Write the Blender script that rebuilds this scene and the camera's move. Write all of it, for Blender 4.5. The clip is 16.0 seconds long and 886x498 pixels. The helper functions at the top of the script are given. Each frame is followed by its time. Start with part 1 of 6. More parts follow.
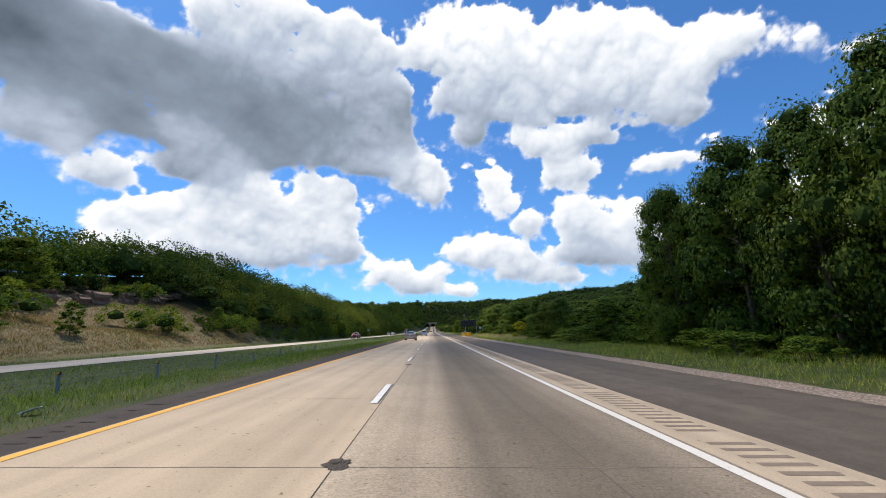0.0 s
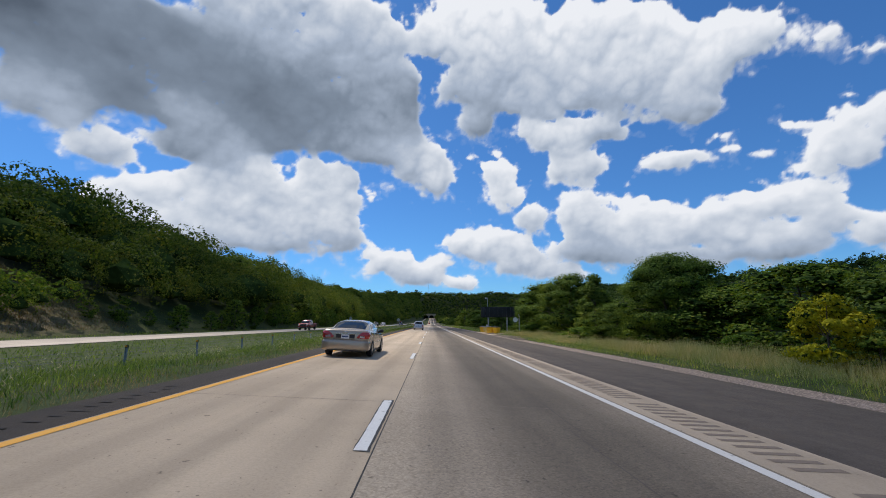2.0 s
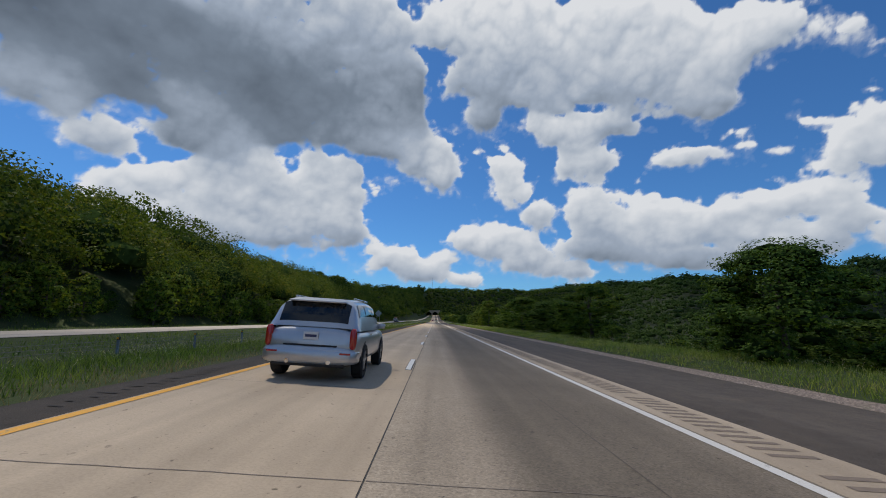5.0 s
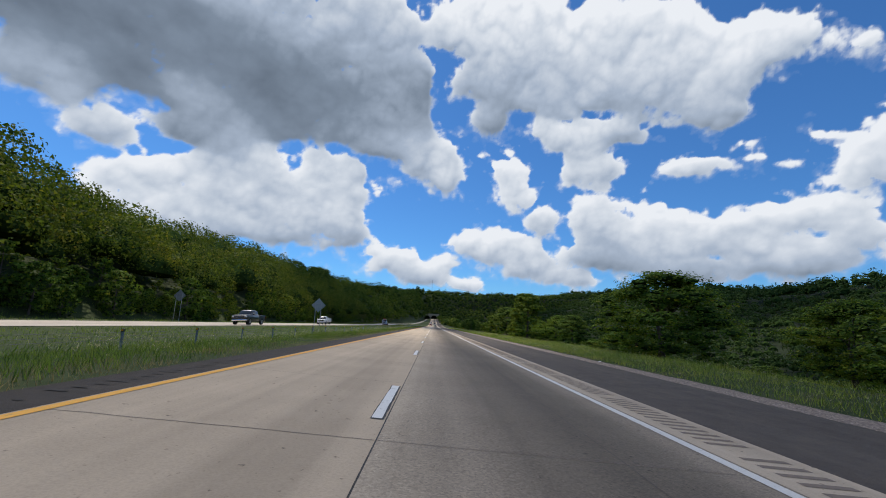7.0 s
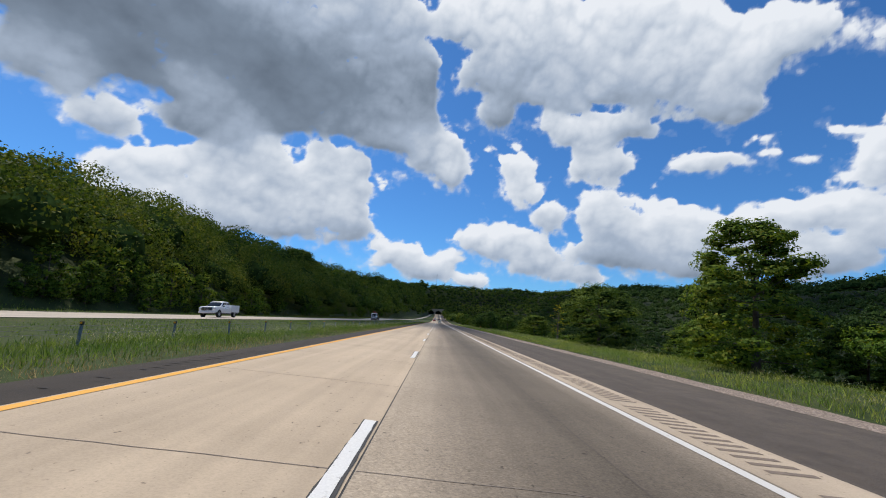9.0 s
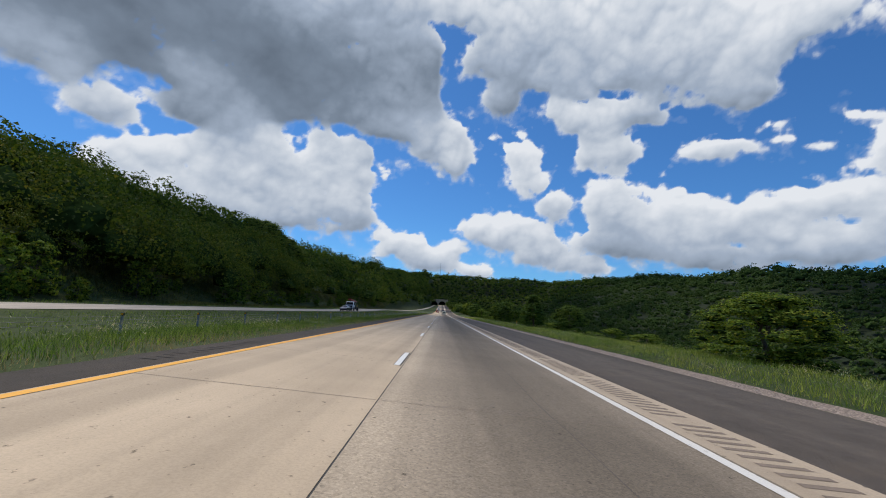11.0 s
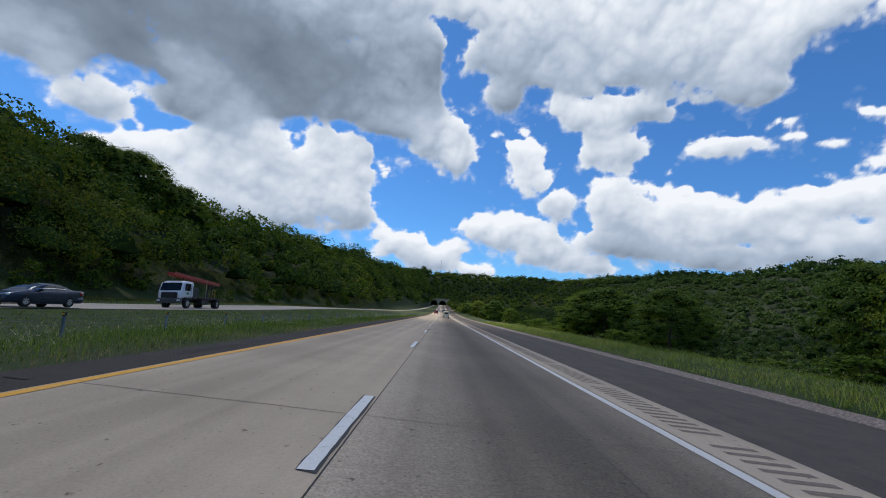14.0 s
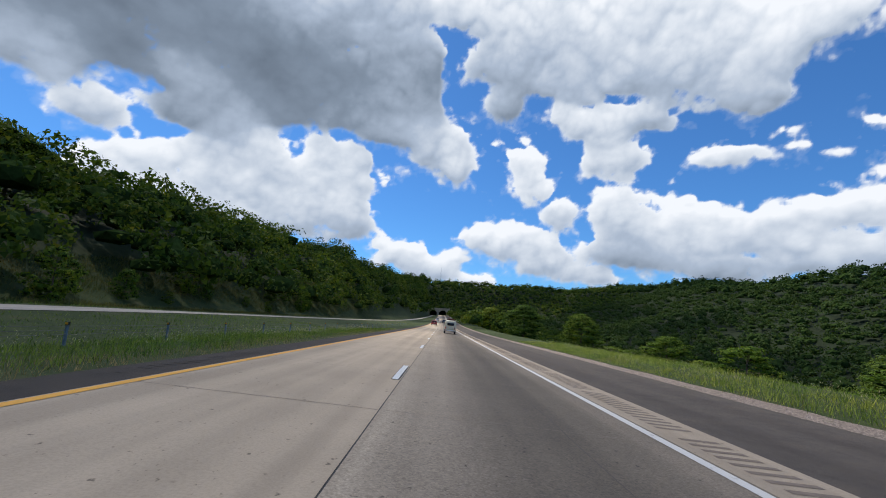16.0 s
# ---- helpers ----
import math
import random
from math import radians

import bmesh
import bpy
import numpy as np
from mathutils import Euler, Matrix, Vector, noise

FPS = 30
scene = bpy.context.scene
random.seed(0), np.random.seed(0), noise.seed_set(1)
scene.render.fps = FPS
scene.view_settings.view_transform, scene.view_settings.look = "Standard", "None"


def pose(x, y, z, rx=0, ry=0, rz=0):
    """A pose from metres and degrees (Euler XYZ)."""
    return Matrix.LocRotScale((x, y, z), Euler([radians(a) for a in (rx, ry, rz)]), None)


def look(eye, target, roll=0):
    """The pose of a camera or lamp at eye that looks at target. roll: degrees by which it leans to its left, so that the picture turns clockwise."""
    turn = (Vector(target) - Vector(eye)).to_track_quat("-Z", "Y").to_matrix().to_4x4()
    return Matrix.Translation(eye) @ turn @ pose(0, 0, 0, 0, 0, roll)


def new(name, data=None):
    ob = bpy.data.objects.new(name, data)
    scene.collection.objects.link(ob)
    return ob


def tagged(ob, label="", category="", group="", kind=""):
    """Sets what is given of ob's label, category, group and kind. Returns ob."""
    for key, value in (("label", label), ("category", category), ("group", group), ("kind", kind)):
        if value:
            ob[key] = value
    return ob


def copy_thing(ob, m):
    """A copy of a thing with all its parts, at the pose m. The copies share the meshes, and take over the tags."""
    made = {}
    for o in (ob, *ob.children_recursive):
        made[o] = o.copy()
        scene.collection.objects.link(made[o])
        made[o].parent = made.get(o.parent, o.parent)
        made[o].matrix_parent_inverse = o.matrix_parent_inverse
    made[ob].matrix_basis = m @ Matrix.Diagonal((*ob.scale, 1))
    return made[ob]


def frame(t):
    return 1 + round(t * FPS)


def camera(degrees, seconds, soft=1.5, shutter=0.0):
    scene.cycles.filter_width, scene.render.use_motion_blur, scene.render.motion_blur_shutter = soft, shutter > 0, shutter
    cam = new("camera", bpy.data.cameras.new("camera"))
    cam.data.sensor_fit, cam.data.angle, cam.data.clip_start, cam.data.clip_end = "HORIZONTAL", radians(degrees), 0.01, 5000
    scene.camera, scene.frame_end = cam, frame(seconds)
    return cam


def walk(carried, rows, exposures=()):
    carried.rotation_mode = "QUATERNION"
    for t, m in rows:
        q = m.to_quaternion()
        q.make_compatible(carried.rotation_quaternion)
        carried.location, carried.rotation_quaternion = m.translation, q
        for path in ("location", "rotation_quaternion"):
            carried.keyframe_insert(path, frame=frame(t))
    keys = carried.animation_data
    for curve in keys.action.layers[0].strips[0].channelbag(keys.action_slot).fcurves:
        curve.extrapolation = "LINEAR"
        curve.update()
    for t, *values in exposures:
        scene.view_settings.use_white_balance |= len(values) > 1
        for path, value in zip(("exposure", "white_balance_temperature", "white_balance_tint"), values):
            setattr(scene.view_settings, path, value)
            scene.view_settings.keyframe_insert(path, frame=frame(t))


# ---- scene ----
cam = camera(93.3, 16.0, soft=1.0)
walk(cam, [
    (0.0, pose(1.112, -11.93, 1.401, 101.11, 2.61, -1.35)),
    (0.5, pose(1.005, 1.11, 1.388, 100.93, 2.08, -1.47)),
    (1.0, pose(0.878, 14.43, 1.379, 100.66, 1.59, -1.53)),
    (1.5, pose(0.735, 27.54, 1.398, 100.36, 0.76, -1.66)),
    (2.0, pose(0.646, 40.76, 1.419, 100.09, 0.33, -1.60)),
    (2.5, pose(0.552, 53.89, 1.385, 99.84, -0.23, -1.53)),
    (3.0, pose(0.485, 67.03, 1.367, 99.69, -0.32, -1.34)),
    (3.5, pose(0.500, 80.46, 1.351, 99.59, -0.07, -1.12)),
    (4.0, pose(0.525, 93.38, 1.371, 99.55, -0.05, -1.11)),
    (6.5, pose(0.629, 159.77, 1.363, 100.22, -1.95, -1.24)),
    (7.0, pose(0.576, 173.74, 1.330, 100.36, -2.49, -1.35)),
    (7.5, pose(0.511, 186.69, 1.323, 100.83, -3.38, -1.48)),
    (8.0, pose(0.539, 199.74, 1.320, 100.93, -3.61, -1.27)),
    (8.5, pose(0.591, 212.84, 1.343, 100.39, -3.29, -1.00)),
    (9.0, pose(0.643, 225.96, 1.348, 99.79, -3.15, -0.78)),
    (9.5, pose(0.725, 239.27, 1.351, 99.13, -2.99, -0.63)),
    (12.0, pose(0.879, 306.08, 1.365, 98.54, -3.39, -0.02)),
    (12.5, pose(0.892, 319.57, 1.366, 98.70, -3.49, -0.00)),
    (13.0, pose(0.906, 332.76, 1.374, 98.63, -3.57, -0.10)),
    (13.5, pose(0.907, 346.41, 1.374, 98.60, -3.42, -0.27)),
    (14.0, pose(0.895, 359.06, 1.368, 98.68, -3.35, -0.19)),
    (14.5, pose(0.864, 372.74, 1.373, 98.89, -3.43, -0.13)),
    (15.0, pose(0.826, 385.94, 1.349, 99.22, -3.41, -0.17)),
    (15.5, pose(0.790, 399.74, 1.347, 99.45, -3.36, -0.26)),
    (16.0, pose(0.843, 413.81, 1.345, 100.13, -3.44, -0.22)),
], exposures=[(0.0, 0.12, 6850, 11), (0.6, -0.22, 6600, 12), (1.0, -0.28, 6500, 12), (2.0, -0.26, 6550, 11), (3.0, -0.42, 6650, 10), (4.2, -0.55, 6650, 10), (6.3, -0.36, 6500, 10), (7.3, -0.25, 6500, 10),
               (8.2, -0.28, 6450, 10), (9.2, -0.28, 6450, 10), (9.7, -0.25, 6550, 10), (11.8, -0.42, 6450, 10), (12.8, -0.32, 6450, 10), (14.0, -0.15, 6500, 10), (16.0, -0.12, 6500, 10)])

# ---------------------------------------------------------------- light
SUN_TO = Vector((-0.34, 0.36, 0.87)).normalized()
SUN_EL = math.asin(SUN_TO.z)
SUN_AZ = math.atan2(SUN_TO.x, SUN_TO.y)

world = bpy.data.worlds.new("sky")
scene.world = world
world.use_nodes = True
wt = world.node_tree
wt.nodes.clear()
w_out = wt.nodes.new("ShaderNodeOutputWorld")
w_bg = wt.nodes.new("ShaderNodeBackground")
w_sky = wt.nodes.new("ShaderNodeTexSky")
w_sky.sky_type = "NISHITA"
w_sky.sun_disc = False
w_sky.sun_elevation = SUN_EL
w_sky.sun_rotation = SUN_AZ
w_sky.altitude = 400
w_sky.air_density = 1.0
w_sky.dust_density = 0.35
w_sky.ozone_density = 6.0
w_bg.inputs["Strength"].default_value = 0.12
w_tint = wt.nodes.new("ShaderNodeMix")
w_tint.data_type, w_tint.blend_type = "RGBA", "MULTIPLY"
w_tint.inputs[0].default_value = 1.0
w_tint.inputs[7].default_value = (0.52, 0.93, 1.25, 1)
wt.links.new(w_sky.outputs[0], w_tint.inputs[6])
wt.links.new(w_tint.outputs[2], w_bg.inputs[0])
wt.links.new(w_bg.outputs[0], w_out.inputs[0])

sun_data = bpy.data.lights.new("sun", "SUN")
sun_data.energy = 4.8
sun_data.angle = radians(0.53)
sun_data.color = (1.0, 0.925, 0.81)
sun = new("sun", sun_data)
sun.matrix_world = look(SUN_TO * 100, (0, 0, 0))

# ---------------------------------------------------------------- materials
def material(name, colour=(0.5, 0.5, 0.5), rough=0.7, metal=0.0, spec=0.5):
    """A node material; returns it with its tree, shader and a function that makes nodes."""
    m = bpy.data.materials.new(name)
    m.use_nodes = True
    t = m.node_tree
    b = t.nodes["Principled BSDF"]
    b.inputs["Base Color"].default_value = (*colour, 1)
    b.inputs["Roughness"].default_value = rough
    b.inputs["Metallic"].default_value = metal
    b.inputs["Specular IOR Level"].default_value = spec
    return m, t, b


def node(t, kind, **values):
    n = t.nodes.new(kind)
    for key, value in values.items():
        n.inputs[key.replace("_", " ")].default_value = value
    return n


def noise_tex(t, scale, detail=4.0, rough=0.6, vector=None):
    n = t.nodes.new("ShaderNodeTexNoise")
    n.inputs["Scale"].default_value = scale
    n.inputs["Detail"].default_value = detail
    n.inputs["Roughness"].default_value = rough
    if vector is not None:
        t.links.new(vector, n.inputs["Vector"])
    return n.outputs["Fac"]


def coords(t, scale=(1, 1, 1), which="Position"):
    """World position (or object coordinates), stretched by scale."""
    if which == "Position":
        src = t.nodes.new("ShaderNodeNewGeometry").outputs["Position"]
    else:
        src = t.nodes.new("ShaderNodeTexCoord").outputs["Object"]
    mp = t.nodes.new("ShaderNodeMapping")
    mp.inputs["Scale"].default_value = scale
    t.links.new(src, mp.inputs["Vector"])
    return mp.outputs[0]


def ramp(t, fac, stops):
    r = t.nodes.new("ShaderNodeValToRGB")
    e = r.color_ramp.elements
    while len(e) < len(stops):
        e.new(0.5)
    for el, (pos, col) in zip(e, stops):
        el.position = pos
        el.color = (*col, 1) if len(col) == 3 else col
    t.links.new(fac, r.inputs[0])
    return r.outputs[0]


def mix(t, a, b, fac, mode="MIX"):
    n = t.nodes.new("ShaderNodeMix")
    n.data_type, n.blend_type = "RGBA", mode
    for sock, value in ((n.inputs[0], fac), (n.inputs[6], a), (n.inputs[7], b)):
        if hasattr(value, "is_output"):
            t.links.new(value, sock)
        elif isinstance(value, (int, float)):
            sock.default_value = value
        else:
            sock.default_value = (*value, 1)
    return n.outputs[2]


def bump(t, shader, height, strength=0.3, distance=0.01):
    n = t.nodes.new("ShaderNodeBump")
    n.inputs["Strength"].default_value = strength
    n.inputs["Distance"].default_value = distance
    t.links.new(height, n.inputs["Height"])
    t.links.new(n.outputs[0], shader.inputs["Normal"])


def grey(v):
    return (v, v, v)


def concrete_material(name, light, dark, wear=0.0):
    """Old road concrete: grain, exposed aggregate, pits, long stains along the lane."""
    m, t, b = material(name, rough=0.85, spec=0.3)
    p = coords(t)
    along = coords(t, (1.1, 0.02, 1))
    c = ramp(t, noise_tex(t, 0.35, 6, 0.6, p), [(0.3, dark), (0.72, light)])
    streak = ramp(t, noise_tex(t, 1.3, 3, 0.5, along), [(0.35, grey(0.74)), (0.65, grey(1.08))])
    c = mix(t, c, streak, 0.8, "MULTIPLY")
    fine = ramp(t, noise_tex(t, 38, 3, 0.7, p), [(0.3, grey(0.72)), (0.55, grey(1.0)), (0.8, grey(1.16))])
    c = mix(t, c, fine, 0.5 + 0.35 * wear, "MULTIPLY")
    # chipped pits where stones came out, sparse and of two sizes
    for size, keep, deep in ((5.5, 0.56, 0.36), (13.0, 0.50, 0.50)):
        v = t.nodes.new("ShaderNodeTexVoronoi")
        v.inputs["Scale"].default_value = size
        shaken = t.nodes.new("ShaderNodeTexNoise")
        shaken.inputs["Scale"].default_value = size * 3
        t.links.new(p, shaken.inputs["Vector"])
        t.links.new(mix(t, coords(t, (1, 0.75, 1)), shaken.outputs["Color"], 0.6 / size, "ADD"), v.inputs["Vector"])
        pits = ramp(t, v.outputs["Distance"], [(0.05, grey(deep)), (0.15, grey(1.0))])
        cell = t.nodes.new("ShaderNodeSeparateColor")
        t.links.new(v.outputs["Color"], cell.inputs[0])
        some = ramp(t, cell.outputs[0], [(keep - 0.02, grey(0.0)), (keep + 0.02, grey(1.0))])
        c = mix(t, c, mix(t, c, pits, 1.0, "MULTIPLY"), some)
    if wear:
        # exposed stones where the surface has worn off
        stones = t.nodes.new("ShaderNodeTexVoronoi")
        stones.inputs["Scale"].default_value = 42.0
        t.links.new(p, stones.inputs["Vector"])
        hue = t.nodes.new("ShaderNodeSeparateColor")
        t.links.new(stones.outputs["Color"], hue.inputs[0])
        c = mix(t, c, ramp(t, hue.outputs[0], [(0.0, grey(0.55)), (0.35, grey(0.92)), (0.75, grey(1.05)), (1.0, grey(1.35))]), 0.5, "MULTIPLY")
    if wear:
        # polished dark band where tyres and oil drip along the lane's middle
        sep = t.nodes.new("ShaderNodeSeparateXYZ")
        t.links.new(p, sep.inputs[0])
        band = ramp(t, sep.outputs["X"], [(0.0, grey(1)), (1.0, grey(1))])
        band.node.color_ramp.interpolation = "EASE"
        mr = t.nodes.new("ShaderNodeMapRange")
        mr.inputs["From Min"].default_value, mr.inputs["From Max"].default_value = 0.0, 4.2
        t.links.new(sep.outputs["X"], mr.inputs["Value"])
        e = band.node.color_ramp.elements
        e[0].position, e[1].position = 0.02, 0.98
        e[0].color, e[1].color = (0.97, 0.97, 0.97, 1), (0.54, 0.54, 0.55, 1)
        for pos, val in ((0.22, 0.74), (0.42, 0.40), (0.60, 0.31), (0.80, 0.40)):
            q = e.new(pos)
            q.color = (val, val, val * 1.01, 1)
        t.links.new(mr.outputs[0], band.node.inputs[0])
        c = mix(t, c, band, wear, "MULTIPLY")
    t.links.new(c, b.inputs["Base Color"])
    bump(t, b, noise_tex(t, 60, 4, 0.7, p), 0.35, 0.006)
    return m


def asphalt_material(name, base):
    m, t, b = material(name, rough=0.9, spec=0.3)
    p = coords(t)
    along = coords(t, (1.0, 0.05, 1))
    lo, hi = (base * 0.92, base * 0.75, base * 0.62), (base * 1.45, base * 1.2, base * 1.0)
    c = ramp(t, noise_tex(t, 0.8, 6, 0.65, along), [(0.3, lo), (0.7, hi)])
    fine = ramp(t, noise_tex(t, 70, 2, 0.7, p), [(0.3, grey(0.6)), (0.75, grey(1.5))])
    c = mix(t, c, fine, 0.8, "MULTIPLY")
    # worn, dusty and stained patches
    c = mix(t, c, ramp(t, noise_tex(t, 1.7, 7, 0.7, p), [(0.32, grey(0.72)), (0.5, grey(1.0)), (0.7, (1.25, 1.2, 1.12))]), 0.8, "MULTIPLY")
    t.links.new(c, b.inputs["Base Color"])
    bump(t, b, noise_tex(t, 70, 4, 0.75, p), 0.7, 0.01)
    return m


def paint_material(name, colour, dirt=(0.35, 0.33, 0.3), worn=0.5):
    """Road paint with worn flakes."""
    m, t, b = material(name, rough=0.6)
    p = coords(t)
    f = ramp(t, noise_tex(t, 6, 6, 0.75, p), [(worn - 0.04, grey(1)), (worn + 0.04, grey(0))])
    c = mix(t, colour, dirt, f)
    fine = ramp(t, noise_tex(t, 45, 3, 0.6, p), [(0.3, grey(0.85)), (0.7, grey(1.05))])
    c = mix(t, c, fine, 0.8, "MULTIPLY")
    t.links.new(c, b.inputs["Base Color"])
    return m


def leaf_material(name, dark, light, glow=0.35, per="island", yellow=None):
    m, t, b = material(name, rough=0.7, spec=0.1)
    if per == "island":
        r = t.nodes.new("ShaderNodeNewGeometry").outputs["Random Per Island"]
    else:
        r = t.nodes.new("ShaderNodeObjectInfo").outputs["Random"]
    stops = [(0.0, dark), (1.0, light)]
    if yellow:
        stops = [(0.0, dark), (0.85, light), (1.0, yellow)]
    c = ramp(t, r, stops)
    big = ramp(t, noise_tex(t, 0.06, 3, 0.5, coords(t)), [(0.3, (0.72, 0.8, 0.7)), (0.7, (1.25, 1.15, 1.05))])
    c = mix(t, c, big, 1.0, "MULTIPLY")
    mid = ramp(t, noise_tex(t, 0.17, 2, 0.5, coords(t)), [(0.35, (0.75, 0.85, 0.8)), (0.55, (1.0, 1.0, 1.0)), (0.72, (1.5, 1.25, 1.0))])
    c = mix(t, c, mid, 1.0, "MULTIPLY")
    ob = ramp(t, t.nodes.new("ShaderNodeObjectInfo").outputs["Random"], [(0.0, (0.8, 0.9, 0.8)), (1.0, (1.2, 1.1, 1.0))])
    c = mix(t, c, ob, 1.0, "MULTIPLY")
    t.links.new(c, b.inputs["Base Color"])
    tr = t.nodes.new("ShaderNodeBsdfTranslucent")
    t.links.new(mix(t, c, (1.0, 1.0, 0.45), 1.0, "MULTIPLY"), tr.inputs["Color"])
    ms = t.nodes.new("ShaderNodeMixShader")
    ms.inputs[0].default_value = glow
    t.links.new(b.outputs[0], ms.inputs[1])
    t.links.new(tr.outputs[0], ms.inputs[2])
    t.links.new(ms.outputs[0], t.nodes["Material Output"].inputs["Surface"])
    return m


def plain(name, colour, rough=0.6, metal=0.0, vary=0.15, scale=8.0, coat=0.0, spec=0.5):
    m, t, b = material(name, colour, rough, metal, spec)
    lo = tuple(x * (1 - vary) for x in colour)
    hi = tuple(min(1, x * (1 + vary)) for x in colour)
    c = ramp(t, noise_tex(t, scale, 5, 0.6, coords(t, which="Object")), [(0.3, lo), (0.7, hi)])
    t.links.new(c, b.inputs["Base Color"])
    b.inputs["Coat Weight"].default_value = coat
    b.inputs["Coat Roughness"].default_value = 0.06
    return m


M_CONCRETE_L = concrete_material("concrete_left_lane", (0.56, 0.445, 0.32), (0.455, 0.36, 0.257), 0.0)
M_CONCRETE_R = concrete_material("concrete_right_lane", (0.515, 0.42, 0.312), (0.40, 0.325, 0.24), 1.0)
M_RUMBLE = concrete_material("concrete_edge", (0.52, 0.42, 0.31), (0.40, 0.32, 0.235))
M_OPPOSITE = concrete_material("concrete_opposite", (0.55, 0.48, 0.40), (0.42, 0.365, 0.305))
M_ASPHALT = asphalt_material("asphalt_shoulder", 0.08)
M_ASPHALT_L = asphalt_material("asphalt_inner", 0.042)
M_WHITE = paint_material("white_line", (0.68, 0.655, 0.61), worn=0.36)
M_DASH = paint_material("dash_paint", (0.72, 0.71, 0.68), worn=0.37)
M_YELLOW = paint_material("yellow_line", (0.80, 0.37, 0.012), dirt=(0.4, 0.26, 0.1), worn=0.36)
M_TAR = plain("tar", (0.035, 0.034, 0.033), 0.75)
M_GROOVE = plain("groove_dirt", (0.22, 0.18, 0.145), 0.95)
M_MILLED = plain("milled_groove", (0.20, 0.155, 0.12), 0.95)
M_LEAF = leaf_material("leaf_green", (0.055, 0.110, 0.018), (0.185, 0.27, 0.046), 0.4, yellow=(0.27, 0.26, 0.05))
M_LEAF_DARK = leaf_material("leaf_dark", (0.060, 0.110, 0.024), (0.18, 0.25, 0.055), 0.38)
M_LEAF_FAR = leaf_material("leaf_far", (0.038, 0.072, 0.014), (0.135, 0.185, 0.036), 0.35, yellow=(0.19, 0.19, 0.04))
M_LEAF_YELLOW = leaf_material("leaf_yellow", (0.25, 0.25, 0.02), (0.6, 0.5, 0.03), 0.35)
# darker, bluer leaf: the far ridge's shade and haze put into its colour
M_LEAF_RIDGE_SHADE = leaf_material("leaf_ridge_shade", (0.026, 0.055, 0.020), (0.075, 0.115, 0.036), 0.25)
M_SHADE_CORE = plain("crown_shade_core", (0.030, 0.052, 0.014), 0.95, vary=0.5, scale=0.8, spec=0.0)
M_BARK = plain("bark", (0.11, 0.085, 0.065), 0.95, vary=0.4, scale=6)

# ---------------------------------------------------------------- mesh helpers
def link_mesh(name, verts, faces, mats, parent=None, index=None, smooth=False):
    me = bpy.data.meshes.new(name)
    me.from_pydata([tuple(v) for v in verts], [], faces)
    for m in (mats if isinstance(mats, (list, tuple)) else [mats]):
        me.materials.append(m)
    if index is not None:
        me.polygons.foreach_set("material_index", index)
    if smooth:
        me.polygons.foreach_set("use_smooth", [True] * len(me.polygons))
    me.update()
    ob = new(name, me)
    if parent is not None:
        ob.parent = parent
    return ob


def quads_mesh(name, corners, mats, index=None):
    """One mesh from an array of loose quads, shape (n, 3 or 4, 3)."""
    n, q = corners.shape[:2]
    me = bpy.data.meshes.new(name)
    me.vertices.add(n * q)
    me.vertices.foreach_set("co", corners.reshape(-1).astype(np.float32))
    me.loops.add(n * q)
    me.loops.foreach_set("vertex_index", np.arange(n * q, dtype=np.int32))
    me.polygons.add(n)
    me.polygons.foreach_set("loop_start", np.arange(0, n * q, q, dtype=np.int32))
    for m in (mats if isinstance(mats, (list, tuple)) else [mats]):
        me.materials.append(m)
    if index is not None:
        me.polygons.foreach_set("material_index", np.asarray(index, dtype=np.int32))
    me.update(calc_edges=True)
    return me


def part(name, bm, mat, parent, label="", smooth=False):
    """Links a bmesh as one mesh object under a thing or a part."""
    me = bpy.data.meshes.new(name)
    bm.to_mesh(me)
    bm.free()
    me.materials.append(mat)
    if smooth:
        me.polygons.foreach_set("use_smooth", [True] * len(me.polygons))
    ob = new(name, me)
    if parent is not None:
        ob.parent = parent
    if label:
        ob["label"] = label
    return ob


def box(bm, x0, x1, y0, y1, z0, z1, bevel=0.0):
    m = Matrix.Translation(((x0 + x1) / 2, (y0 + y1) / 2, (z0 + z1) / 2)) @ Matrix.Diagonal((x1 - x0, y1 - y0, z1 - z0, 1))
    got = bmesh.ops.create_cube(bm, size=1, matrix=m)
    if bevel:
        edges = list({e for v in got["verts"] for e in v.link_edges})
        bmesh.ops.bevel(bm, geom=edges, offset=bevel, segments=2, affect="EDGES", profile=0.5)
    return bm


def tube(bm, a, b, r0, r1=None, sides=10):
    """A tapered round bar from a to b."""
    r1 = r0 if r1 is None else r1
    a, b = Vector(a), Vector(b)
    d = b - a
    m = Matrix.Translation((a + b) / 2) @ d.to_track_quat("Z", "Y").to_matrix().to_4x4()
    bmesh.ops.create_cone(bm, cap_ends=True, segments=sides, radius1=r0, radius2=r1, depth=d.length, matrix=m)
    return bm


# ---------------------------------------------------------------- the lie of the land
LANE_L, LANE_R = -3.70, 4.25          # yellow line, white edge line
EDGE_L, EDGE_R = -4.90, 9.7           # outer edges of the two paved shoulders
OPP_NEAR, OPP_FAR = -21.7, -33.0      # edges of the other carriageway


def smooth_step(a, b, v):
    s = np.clip((v - a) / (b - a), 0, 1)
    return s * s * (3 - 2 * s)


def road_z(y):
    """The carriageway is level at first and climbs towards the tunnel."""
    y = np.asarray(y, float)
    s = np.clip(y - 470, 0, 250)
    return 0.5 * 0.030 / 250 * s * s + 0.030 * np.clip(y - 720, 0, 340)


